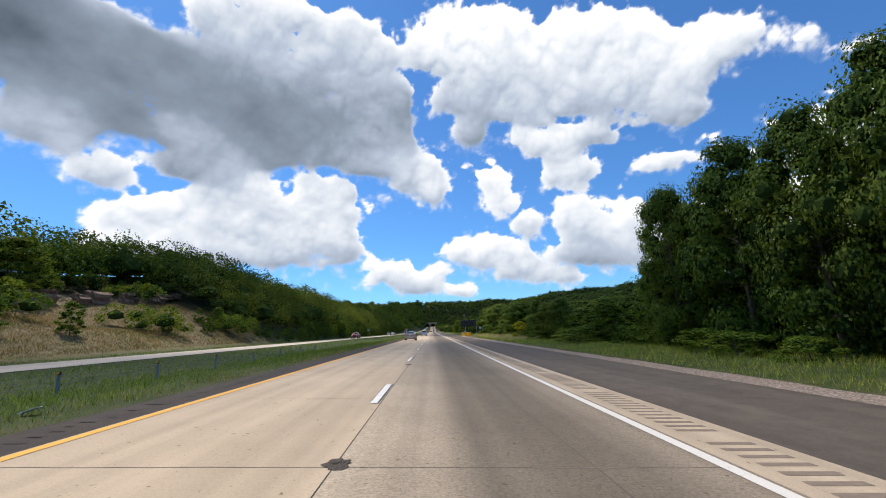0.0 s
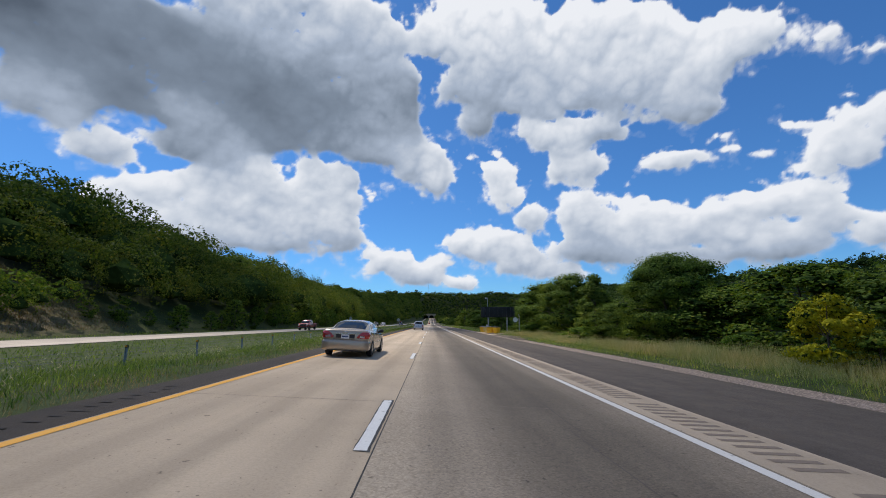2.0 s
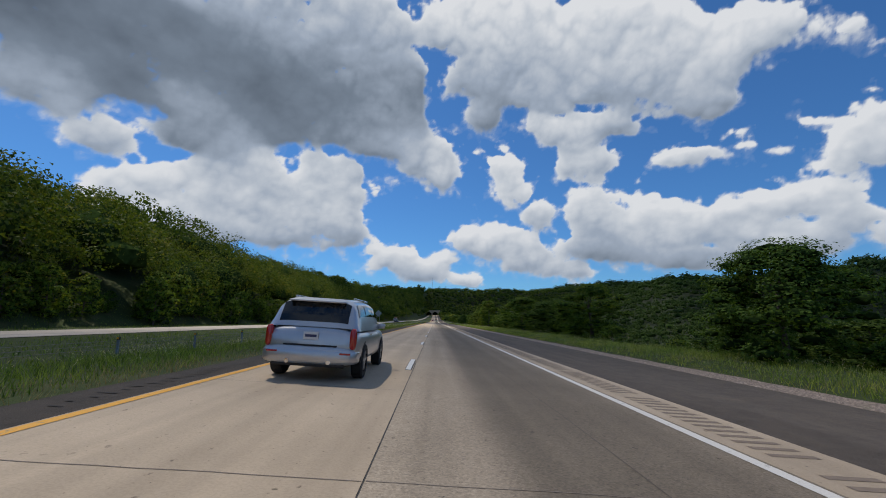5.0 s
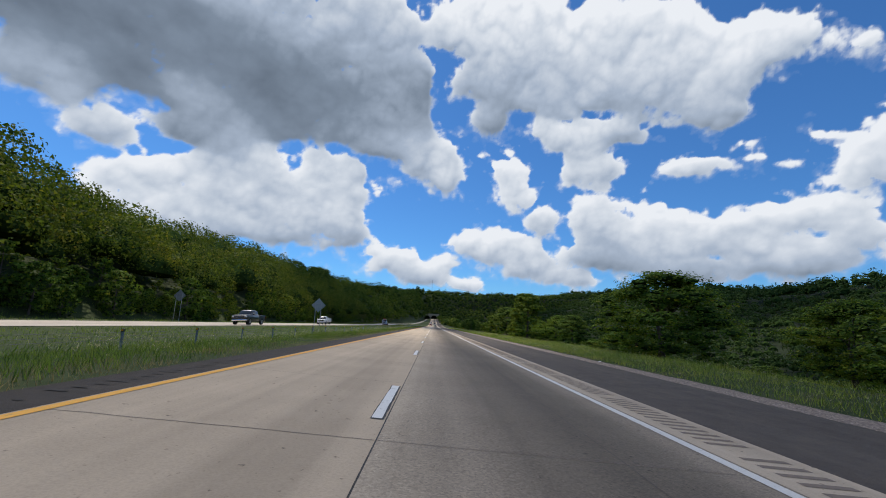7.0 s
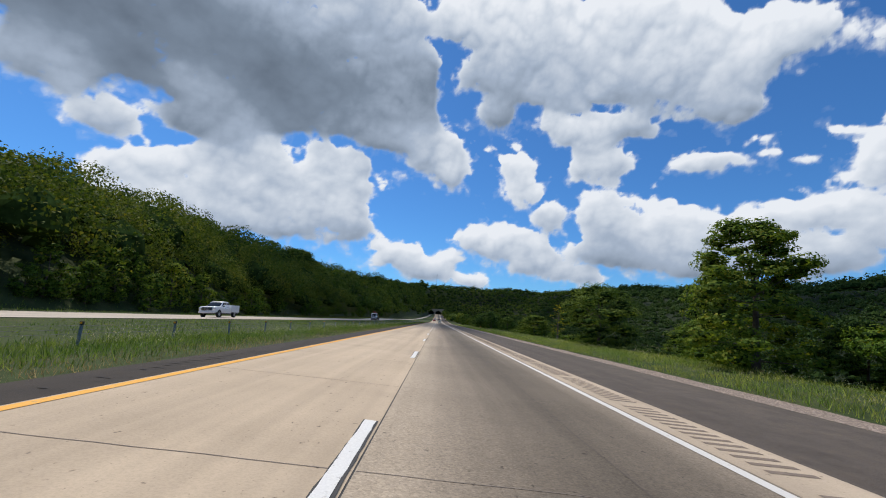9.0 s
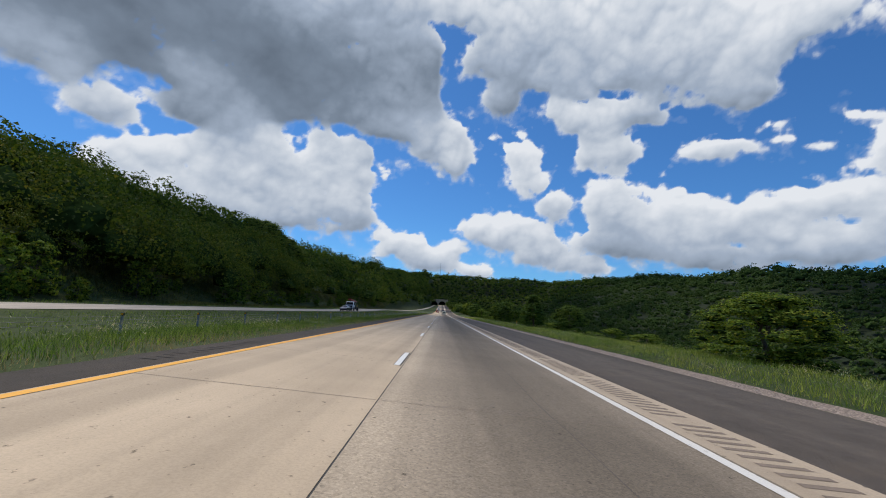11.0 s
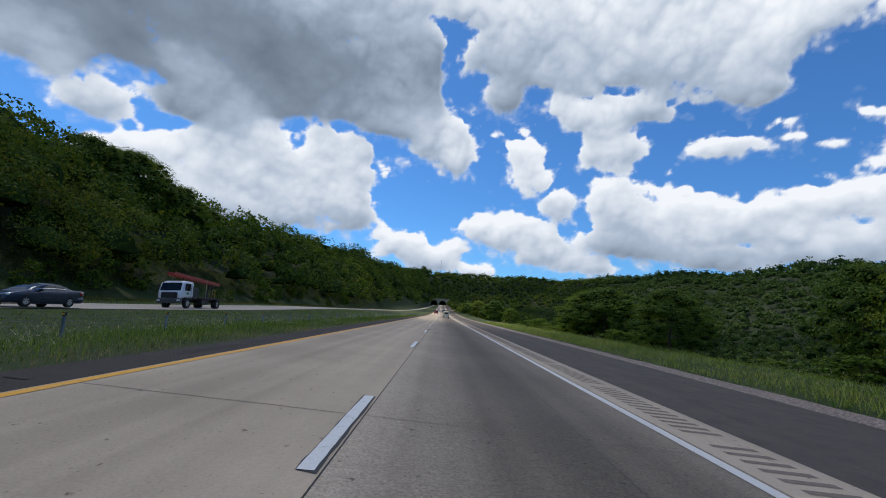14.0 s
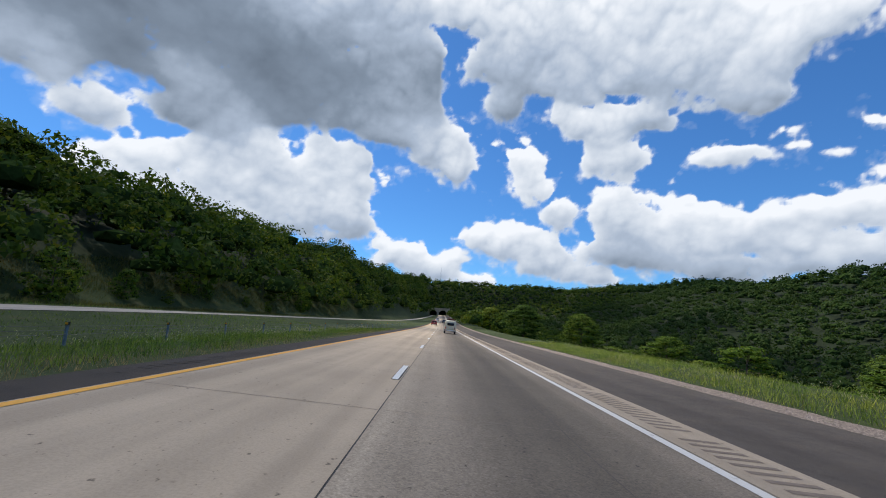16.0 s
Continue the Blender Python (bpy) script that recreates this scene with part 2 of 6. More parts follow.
def road_lean(y):
    """The whole road leans 3 degrees to its right and comes level again before the tunnel. Degrees."""
    return 3.0 - 3.0 * smooth_step(480, 900, np.asarray(y, float))


def bank_z(x, y):
    """How much the lean lifts or lowers a place."""
    return -(np.clip(np.asarray(x, float), -160, 600) - 0.7) * np.tan(np.radians(road_lean(y)))


def road_pose(x, y, lift=0.0, turn=0.0):
    """The pose of a thing that lies flat on the carriageway."""
    return pose(x, y, float(road_z(y) + bank_z(x, y)) + lift, 0, float(road_lean(y)), turn)


def waves(x, y):
    return (np.sin(x * 0.031 + 1.7) * np.cos(y * 0.023 + 0.4) + 0.5 * np.sin(x * 0.083 + y * 0.061)
            + 0.3 * np.cos(x * 0.17 - y * 0.139 + 2.0))


def crest_left(y):
    return np.interp(y, [-400, 60, 140, 330, 450, 620, 916, 1200, 1500], [11.5, 12.5, 19.5, 18, 23, 28.5, 38, 56, 68])


def narrowing(y):
    """The two carriageways draw together towards the tunnel."""
    return 1 + 1.9 * smooth_step(480, 1030, np.asarray(y, float))


def spread(x, y):
    return np.where(x < -4.8, -4.8 + (x + 4.8) * narrowing(y), x)


def ground_z(x, y):
    x, y = np.asarray(x, float), np.asarray(y, float)
    lean = bank_z(x, y)
    x = spread(x, y)
    base = road_z(y)
    w = waves(x, y)
    # median ditch and the other carriageway, which leans away
    zl = np.interp(-x, [4.9, 6.2, 13.0, 20.5, 21.7, 33.0, 34.5, 39.0], [-0.03, -0.10, -0.85, -0.95, -0.90, -1.52, -1.6, -1.75])
    # wooded hillside beyond it
    foot = np.interp(y, [300, 360], [39, 43])
    s = np.clip((-x - foot) / np.interp(y, [50, 130], [60, 60]), 0, 1)
    hill = crest_left(y) * (1 - (1 - s) ** 1.7) + 1.8 * w * np.minimum(s * 4, 1)
    hill = hill - smooth_step(125, 420, -x) * 8
    zl = zl + np.where(-x > foot, hill, 0) + 0.6 * smooth_step(395, 460, y) * smooth_step(12, 21.7, -x)
    # fill slope and valley beside the near shoulder
    depth = np.interp(y, [-200, 20, 120, 200, 330, 460, 900, 1100], [2.0, 3.0, 9.0, 15.0, 17.0, 19.0, 14.0, 4.0])
    zr = np.interp(x, [9.7, 10.8, 13.0, 16.0, 18.0, 2000], [0.05, 0.10, 0.34, 0.50, 0.35, 0.35])
    zr = zr - depth * smooth_step(17, 66, x) + 0.5 * w * smooth_step(12, 40, x)
    ridge = depth + np.interp(y, [-400, 300, 600, 900, 1350, 2600], [62, 70, 68, 58, 84, 100])
    zr = zr + (ridge + 5 * w) * smooth_step(120, 420, x) + smooth_step(420, 1500, x) * 20
    z = np.where(x < 0, zl, zr) + np.where(np.abs(x + 8) < 60, base, base * 0.9)
    # the mountain that the tunnel goes through
    end = 78 + 7 * w
    e = smooth_step(1058, 1300, y + 0.10 * np.abs(x) * (x < -60))
    z = z * (1 - e) + np.maximum(z, end) * e
    inside = (x > EDGE_L - 0.01) & (x < EDGE_R + 0.01)
    return np.where(inside & (y < 1052), base - 0.06, z) + lean


def axis(parts):
    out = []
    for a, b, step in parts:
        out += list(np.arange(a, b, step))
    return np.array(out + [parts[-1][1]], float)


GX = axis([(-2400, -500, 100), (-500, -150, 20), (-150, -39, 4), (-39, -33, 1.5), (-33, -21.7, 11.3), (-21.7, -20.5, 1.2),
           (-20.5, -6.2, 1.1), (-6.2, -4.9, 0.65), (-4.9, 9.7, 14.6), (9.7, 10.8, 0.55), (10.8, 16, 0.6), (16, 40, 2),
           (40, 140, 6), (140, 500, 20), (500, 2400, 100)])
GY = axis([(-600, -60, 60), (-60, 480, 4), (480, 1080, 10), (1080, 1400, 20), (1400, 3200, 100)])


def ground_material():
    m, t, b = material("grass_ground", rough=0.95, spec=0.2)
    p = coords(t)
    sep = t.nodes.new("ShaderNodeSeparateXYZ")
    t.links.new(p, sep.inputs[0])
    c = ramp(t, noise_tex(t, 0.5, 6, 0.65, p), [(0.3, (0.03, 0.048, 0.013)), (0.55, (0.052, 0.072, 0.021)), (0.78, (0.10, 0.092, 0.042))])
    c = mix(t, c, ramp(t, noise_tex(t, 9, 5, 0.7, p), [(0.3, grey(0.55)), (0.7, grey(1.35))]), 0.8, "MULTIPLY")
    # woodland floor on the hills, toned darker than the leaves
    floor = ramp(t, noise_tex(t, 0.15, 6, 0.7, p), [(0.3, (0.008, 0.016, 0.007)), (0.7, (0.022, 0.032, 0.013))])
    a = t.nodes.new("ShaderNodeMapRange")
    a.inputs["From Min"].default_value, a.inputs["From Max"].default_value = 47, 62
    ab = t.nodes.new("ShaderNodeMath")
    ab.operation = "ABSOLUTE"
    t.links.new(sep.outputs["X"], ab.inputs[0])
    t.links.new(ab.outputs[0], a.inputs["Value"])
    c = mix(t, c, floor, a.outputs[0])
    # dry stony bank where the hill was cut away
    dry = ramp(t, noise_tex(t, 0.9, 6, 0.7, p), [(0.3, (0.085, 0.095, 0.035)), (0.5, (0.17, 0.135, 0.075)), (0.7, (0.27, 0.20, 0.13))])
    dry = mix(t, dry, ramp(t, noise_tex(t, 7, 5, 0.7, p), [(0.3, grey(0.55)), (0.7, grey(1.3))]), 0.8, "MULTIPLY")
    edges = []
    for sock, lo, hi in (("X", -38, -41), ("X", -80, -74), ("Y", 104, 88)):
        e = t.nodes.new("ShaderNodeMapRange")
        e.inputs["From Min"].default_value, e.inputs["From Max"].default_value = lo, hi
        t.links.new(sep.outputs[sock], e.inputs["Value"])
        edges.append(e.outputs[0])
    c = mix(t, c, dry, mix(t, mix(t, edges[0], edges[1], 1.0, "MULTIPLY"), edges[2], 1.0, "MULTIPLY"))
    t.links.new(c, b.inputs["Base Color"])
    bump(t, b, noise_tex(t, 14, 5, 0.7, p), 0.6, 0.05)
    return m


def gravel_material():
    m, t, b = material("gravel", rough=0.95, spec=0.2)
    p = coords(t)
    v = t.nodes.new("ShaderNodeTexVoronoi")
    v.inputs["Scale"].default_value = 16.0
    t.links.new(p, v.inputs["Vector"])
    c = ramp(t, noise_tex(t, 12, 3, 0.6, p), [(0.3, (0.24, 0.185, 0.15)), (0.7, (0.52, 0.42, 0.35))])
    c = mix(t, c, ramp(t, v.outputs["Distance"], [(0.1, grey(1.25)), (0.6, grey(0.45))]), 0.9, "MULTIPLY")
    c = mix(t, c, (0.07, 0.10, 0.03), ramp(t, noise_tex(t, 0.9, 5, 0.7, p), [(0.60, grey(0)), (0.74, grey(0.7))]))
    t.links.new(c, b.inputs["Base Color"])
    bump(t, b, v.outputs["Distance"], 0.8, 0.03)
    return m


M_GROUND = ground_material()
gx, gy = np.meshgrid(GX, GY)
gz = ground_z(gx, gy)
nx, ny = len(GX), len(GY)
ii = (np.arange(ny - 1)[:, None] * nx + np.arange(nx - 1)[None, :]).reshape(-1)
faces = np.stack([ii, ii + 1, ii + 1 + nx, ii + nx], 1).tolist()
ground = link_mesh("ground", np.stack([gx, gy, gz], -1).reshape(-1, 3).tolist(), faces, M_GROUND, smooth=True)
tagged(ground, "grassy verges, median ditch and wooded hills round the motorway", "ground", kind="structure")


def ribbon(name, x0, x1, y0, y1, lift, mat, label="", step=2.5, parent=None, z0=0.0, z1=0.0):
    """A strip of paving from x0 to x1 that follows the climb of the road."""
    ys = np.arange(y0, y1 + step * 0.5, step)
    ys[-1] = y1
    verts, faces = [], []
    for i, y in enumerate(ys):
        z = float(road_z(y))
        verts += [(x0, y, z + lift + z0 + float(bank_z(x0, y))), (x1, y, z + lift + z1 + float(bank_z(x1, y)))]
        if i:
            k = 2 * i
            faces.append((k - 2, k - 1, k + 1, k))
    ob = link_mesh(name, verts, faces, mat, parent)
    if parent is None:
        tagged(ob, label, name.split("_")[0], kind="structure")
    return ob


Y0, Y1 = -60.0, 1052.0
road_l = ribbon("road_left_lane", LANE_L - 0.12, -0.009, Y0, Y1, 0.0, M_CONCRETE_L, "pale worn concrete left lane of the carriageway")
road_r = ribbon("road_right_lane", 0.009, 4.40, Y0, Y1, 0.0, M_CONCRETE_R, "worn concrete right lane with a dark oily band")
ribbon("road_joint", -0.02, 0.02, Y0, Y1, -0.006, M_TAR, "dark tarred joint between the two lanes")
ribbon("pavement_rumble_strip", 4.40, 5.55, Y0, Y1, -0.002, M_RUMBLE, "pale concrete edge with milled rumble grooves")
ribbon("pavement_outer_shoulder", 5.55, EDGE_R, Y0, Y1, -0.012, M_ASPHALT, "dark grey asphalt outer shoulder", z1=0.09)
ribbon("pavement_inner_shoulder", EDGE_L, LANE_L - 0.12, Y0, Y1, -0.012, M_ASPHALT_L, "dark cracked asphalt inner shoulder", z0=-0.03)
ribbon("road_edge_line", LANE_R - 0.085, LANE_R + 0.085, Y0, Y1, 0.006, M_WHITE, "solid white edge line")
ribbon("road_yellow_line", LANE_L - 0.075, LANE_L + 0.075, Y0, Y1, 0.006, M_YELLOW, "solid yellow inner line")
ribbon("pavement_gravel_edge", EDGE_R, 11.2, Y0, Y1, 0.02, gravel_material(), "loose brown gravel along the shoulder", step=1.25, z0=0.06, z1=0.10)
for v in bpy.data.objects["pavement_gravel_edge"].data.vertices:
    # ragged outer edge where grass grows into the gravel
    if v.co.x > 10:
        v.co.x += 0.16 * math.sin(v.co.y * 0.9) + 0.14 * math.sin(v.co.y * 2.3 + 1) + 0.12 * math.sin(v.co.y * 0.21)
ys = np.arange(Y0, Y1 + 3, 4.0)
verts, faces = [], []
for i, y in enumerate(ys):
    k = float(narrowing(y))
    z = float(road_z(y)) + 0.6 * float(smooth_step(395, 460, y))
    far, near = -4.8 + (OPP_FAR + 4.8) / k, -4.8 + (OPP_NEAR + 4.8) / k
    verts += [(far, y, z - 1.485 + float(bank_z(far, y))), (near, y, z - 0.865 + float(bank_z(near, y)))]
    if i:
        faces.append((2 * i - 2, 2 * i - 1, 2 * i + 1, 2 * i))
tagged(link_mesh("road_opposite", verts, faces, M_OPPOSITE), "pale concrete road of the opposite carriageway", "road", kind="structure")

# ---------------------------------------------------------------- clouds, far behind everything
GREY_BANK = [(-45.0, 28.3, 12.0, 6.7, 1.10), (-34.9, 28.1, 11.9, 6.5, 1.00), (-19.0, 32.3, 14.1, 7.8, 0.55), (-11.9, 28.5, 9.1, 6.4, 0.60), (-24.5, 37.4, 12.0, 4.7, 0.30), (-14.6, 37.6, 10.1, 4.3, 0.35), (-46.4, 21.4, 5.4, 3.7, 0.75), (-41.5, 17.5, 4.3, 2.4, 0.25), (-35.5, 24.4, 3.4, 1.8, 0.30), (-6.6, 26.2, 5.1, 3.0, 0.65), (-28.2, 23.4, 10.6, 3.3, 0.80)]
WHITE_PUFFS = [(-2.9, 21.9, 5.1, 3.5, 0.25), (-0.2, 19.6, 2.5, 2.0, 0.20), (-14.3, 19.3, 3.9, 3.0, 0.25), (-13.2, 16.7, 3.5, 1.5, 0.20), (-28.9, 19.0, 3.9, 2.7, 0.55), (-32.9, 19.5, 4.8, 2.6, 0.60)]
LEFT_CUMULUS = [(-32.4, 12.1, 10.6, 5.0, 0.15), (-36.7, 10.6, 5.8, 3.2, 0.10), (-28.5, 15.6, 5.1, 3.8, 0.10), (-25.5, 19.0, 1.7, 1.4, 0.00), (-23.3, 12.0, 8.9, 4.4, 0.20), (-16.8, 12.8, 6.7, 4.6, 0.25), (-14.4, 11.5, 4.6, 3.1, 0.30), (-39.2, 9.8, 3.4, 2.2, 0.10)]
LOW_PUFFS = [(-48.2, 13.9, 0.8, 0.7, 0.05), (-5.4, 8.2, 4.4, 2.2, 0.10), (-3.7, 6.6, 4.8, 1.8, 0.20), (0.3, 8.4, 2.4, 1.6, 0.10), (4.0, 5.5, 3.2, 1.1, 0.10)]
HIGH_CUMULUS = [(7.8, 39.1, 9.9, 4.4, 0.05), (15.8, 36.1, 11.0, 5.2, 0.05), (20.1, 38.2, 6.6, 3.7, 0.05), (10.6, 33.1, 10.4, 4.1, 0.30), (27.2, 37.0, 7.5, 4.2, 0.10), (33.3, 32.6, 10.0, 4.2, 0.05), (39.2, 32.9, 5.9, 2.8, 0.05), (42.7, 32.9, 2.7, 1.9, 0.05), (30.3, 29.5, 9.0, 3.6, 0.25), (35.5, 27.1, 4.4, 2.2, 0.25), (15.7, 29.3, 5.0, 1.4, 0.30), (5.4, 28.9, 3.5, 2.9, 0.45), (25.0, 25.6, 4.4, 1.4, 0.30)]
TOWERS = [(18.9, 25.8, 5.6, 2.9, 0.15), (19.6, 21.7, 5.0, 3.0, 0.15), (14.0, 27.3, 2.5, 1.5, 0.10), (9.0, 21.4, 3.3, 2.7, 0.05), (9.9, 18.3, 3.7, 2.8, 0.10), (13.6, 15.1, 3.6, 2.8, 0.20)]
FAR_CENTRE = [(7.5, 11.1, 6.5, 2.8, 0.10), (12.4, 9.9, 5.5, 2.4, 0.20), (3.4, 11.4, 2.9, 2.0, 0.10), (15.5, 8.0, 4.6, 1.6, 0.30), (18.5, 7.2, 3.7, 0.9, 0.30)]
FAR_RIGHT = [(21.7, 16.4, 5.2, 3.4, 0.10), (25.2, 13.9, 7.7, 4.4, 0.15), (23.0, 11.0, 7.9, 2.6, 0.40), (30.0, 12.9, 3.9, 2.9, 0.10), (35.6, 13.1, 4.7, 2.7, 0.20), (32.3, 9.2, 7.4, 1.7, 0.40), (40.2, 14.6, 4.2, 2.5, 0.10), (44.8, 15.1, 4.2, 2.4, 0.10), (41.0, 11.2, 7.7, 2.5, 0.35), (47.3, 12.9, 2.6, 2.3, 0.20), (50.4, 11.3, 2.3, 2.2, 0.25)]
RIGHT_BANK = [(32.5, 21.4, 5.2, 1.4, 0.10), (37.5, 22.8, 2.3, 1.1, 0.20), (41.3, 20.4, 2.4, 1.1, 0.20), (38.6, 21.3, 1.7, 0.8, 0.20), (50.0, 21.4, 3.7, 2.7, 0.10), (48.0, 19.1, 3.9, 2.2, 0.20), (51.9, 23.0, 2.3, 2.6, 0.05), (46.5, 17.8, 2.7, 1.4, 0.25), (45.1, 22.8, 1.4, 0.7, 0.20), (48.4, 30.8, 1.4, 0.9, 0.10), (52.4, 28.3, 1.5, 0.9, 0.10)]
JOINING = [(-6.8, 33.0, 3.8, 3.2, 0.55), (-8.8, 25.0, 5.6, 4.0, 0.55), (-14.3, 28.3, 7.0, 4.2, 0.55), (-11.9, 36.7, 6.6, 3.8, 0.45), (-19.9, 24.9, 6.5, 3.4, 0.70), (0.1, 38.3, 5.2, 3.8, 0.10), (3.5, 32.8, 5.1, 3.2, 0.25), (12.1, 30.4, 6.4, 1.6, 0.30), (20.6, 32.1, 5.8, 3.4, 0.20), (14.9, 35.5, 7.3, 3.8, 0.15), (-28.0, 19.0, 3.6, 3.1, 0.15), (-24.8, 16.5, 4.1, 3.2, 0.10), (-19.1, 14.9, 4.3, 3.3, 0.15), (-18.1, 19.5, 3.4, 2.9, 0.20), (-30.7, 22.4, 4.3, 2.6, 0.70), (-40.8, 27.1, 6.9, 2.8, 1.10)]


def value_noise(u, v, seed):
    """Smooth lattice noise on arrays, -1 to 1."""
    rng = np.random.RandomState(seed)
    lattice = rng.uniform(-1, 1, (512, 512))
    iu, iv = np.floor(u).astype(int), np.floor(v).astype(int)
    fu, fv = u - iu, v - iv
    fu, fv = fu * fu * (3 - 2 * fu), fv * fv * (3 - 2 * fv)
    a, b = lattice[iv % 512, iu % 512], lattice[iv % 512, (iu + 1) % 512]
    c, d = lattice[(iv + 1) % 512, iu % 512], lattice[(iv + 1) % 512, (iu + 1) % 512]
    return (a * (1 - fu) + b * fu) * (1 - fv) + (c * (1 - fu) + d * fu) * fv


def fractal(u, v, seed, octaves, billow=False):
    total, amp = 0, 1.0
    for k in range(octaves):
        a = 0.0 if seed == 7 else 0.6 + 1.1 * k
        n = value_noise((u * math.cos(a) - v * math.sin(a)) * 2 ** k + 31.7 * k, (u * math.sin(a) + v * math.cos(a)) * 2 ** k + 11.3 * k, seed + k)
        total = total + amp * ((1 - 2 * np.abs(n)) if billow else n)
        amp *= 0.5
    return total / 2


SKY_R, SKY_C = 4000.0, Vector((0, 200, 0))
SKY_COS, SKY_SIN = math.cos(radians(3.0)), math.sin(radians(3.0))      # cloud sheet turned with the camera's roll, to fit its view


def cloud_material(name, most, fine_scale, fine_amount, edges):
    """Glowing cloud: its cover and its greyness are attributes of the sheet, broken up by fine noise."""
    m = bpy.data.materials.new(name)
    m.use_nodes = True
    t = m.node_tree
    t.nodes.clear()
    out = t.nodes.new("ShaderNodeOutputMaterial")
    d = t.nodes.new("ShaderNodeAttribute")
    d.attribute_name = "cloud_cover"
    g = t.nodes.new("ShaderNodeAttribute")
    g.attribute_name = "cloud_tone"
    p = coords(t, (0.001, 0.001, 0.001))

    def added(fac, amount, base):
        n = t.nodes.new("ShaderNodeMath")
        n.operation = "MULTIPLY_ADD"
        n.inputs[1].default_value = amount
        t.links.new(fac, n.inputs[0])
        t.links.new(base, n.inputs[2])
        return n.outputs[0]

    fine = noise_tex(t, fine_scale, 9, 0.62, p)
    cover = ramp(t, added(fine, fine_amount, d.outputs["Fac"]), [(at, grey(v * most)) for at, v in edges])
    tone = added(noise_tex(t, 16, 6, 0.6, p), 0.06, g.outputs["Fac"])
    col = ramp(t, tone, [(0.06, (0.99, 1.03, 1.09)), (0.20, (0.74, 0.81, 0.91)), (0.36, (0.46, 0.55, 0.69)), (0.56, (0.25, 0.315, 0.41)), (1.0, (0.075, 0.10, 0.14))])
    em = t.nodes.new("ShaderNodeEmission")
    t.links.new(col, em.inputs["Color"])
    tr = t.nodes.new("ShaderNodeBsdfTransparent")
    ms = t.nodes.new("ShaderNodeMixShader")
    t.links.new(cover, ms.inputs[0])
    t.links.new(tr.outputs[0], ms.inputs[1])
    t.links.new(em.outputs[0], ms.inputs[2])
    t.links.new(ms.outputs[0], out.inputs["Surface"])
    m.cycles.emission_sampling = "NONE"
    return m


M_CLOUD = cloud_material("cloud", 1.0, 13, 0.6, [(0.02, 0), (0.34, 0.10), (0.60, 0.48), (0.86, 0.90), (1.0, 1.0)])
M_CLOUD_THIN = cloud_material("thin_cloud", 0.76, 11, 0.7, [(0.27, 0), (0.47, 0.45), (0.70, 1.0)])


def cloud_sheet(name, pts, cover, tone, label, mat):
    """A sheet of sky through the grid pts, with the clear parts left out."""
    rows_n, cols_n = cover.shape
    ii = (np.arange(rows_n - 1)[:, None] * cols_n + np.arange(cols_n - 1)[None, :]).reshape(-1)
    quad = np.stack([ii, ii + 1, ii + 1 + cols_n, ii + cols_n], 1)
    quad = quad[cover.reshape(-1)[quad].max(1) > -0.45]
    used, inv = np.unique(quad, return_inverse=True)
    me = bpy.data.meshes.new(name)
    me.from_pydata(pts.reshape(-1, 3)[used].tolist(), [], inv.reshape(-1, 4).tolist())
    for key, values in (("cloud_cover", cover), ("cloud_tone", tone)):
        at = me.attributes.new(key, "FLOAT", "POINT")
        at.data.foreach_set("value", values.reshape(-1)[used].astype(np.float32))
    me.polygons.foreach_set("use_smooth", [True] * len(me.polygons))
    me.materials.append(mat)
    return tagged(new(name, me), label, "clouds", kind="structure")


def sky_point(A, E):
    ca, sa, ce, se = np.cos(np.radians(A)), np.sin(np.radians(A)), np.cos(np.radians(E)), np.sin(np.radians(E))
    x, z = sa * ce, se
    return np.stack([SKY_R * (x * SKY_COS + z * SKY_SIN) + SKY_C.x, SKY_R * ca * ce + SKY_C.y, SKY_R * (z * SKY_COS - x * SKY_SIN)], -1)


A, E = np.meshgrid(np.arange(-66, 66.01, 0.19), np.append(np.arange(-4, 49.9, 0.19), 50.0))
wa = A + 1.2 * fractal(A * 0.20, E * 0.26, 5, 4)
we = E + 0.9 * fractal(A * 0.20, E * 0.26, 25, 4)
soft_sum = np.zeros(A.shape)
grey_sum, high_sum, weight, high_weight = np.zeros(A.shape), np.zeros(A.shape), np.full(A.shape, 1e-9), np.full(A.shape, 1e-9)
for heap in (GREY_BANK, WHITE_PUFFS, LEFT_CUMULUS, LOW_PUFFS, HIGH_CUMULUS, TOWERS, FAR_CENTRE, FAR_RIGHT, RIGHT_BANK, JOINING):
    for a0, e0, ra, re, dark in heap:
        d2 = ((wa - a0) / ra) ** 2 + ((we - e0) / re) ** 2
        # degrees to the rim of the heap, more inside than outside
        rim = (1.0 - np.sqrt(d2)) * (0.35 * ra + 0.65 * re)
        soft_sum += np.exp(2.2 * np.clip(rim, -4, 4))
        k = np.exp(-1.5 * d2)
        grey_sum += k * dark
        weight += k
        k = np.exp(-2.0 * d2)
        high_sum += k * np.clip((we - e0) / re, -1.5, 1.5)
        high_weight += k
lump = np.log(soft_sum + 1e-3) / 2.2
high = high_sum / high_weight
gloom = np.clip(grey_sum / weight, 0, 1.2)


def blurred(field, reach):
    """The field averaged over a square, twice."""
    for _ in range(2):
        for axis_ in (0, 1):
            padded = np.concatenate([np.repeat(np.take(field, [0], axis_), reach + 1, axis_), field, np.repeat(np.take(field, [-1], axis_), reach, axis_)], axis_)
            total = np.cumsum(padded, axis_)
            n = field.shape[axis_]
            field = (np.take(total, np.arange(2 * reach + 1, 2 * reach + 1 + n), axis_) - np.take(total, np.arange(n), axis_)) / (2 * reach + 1)
    return field


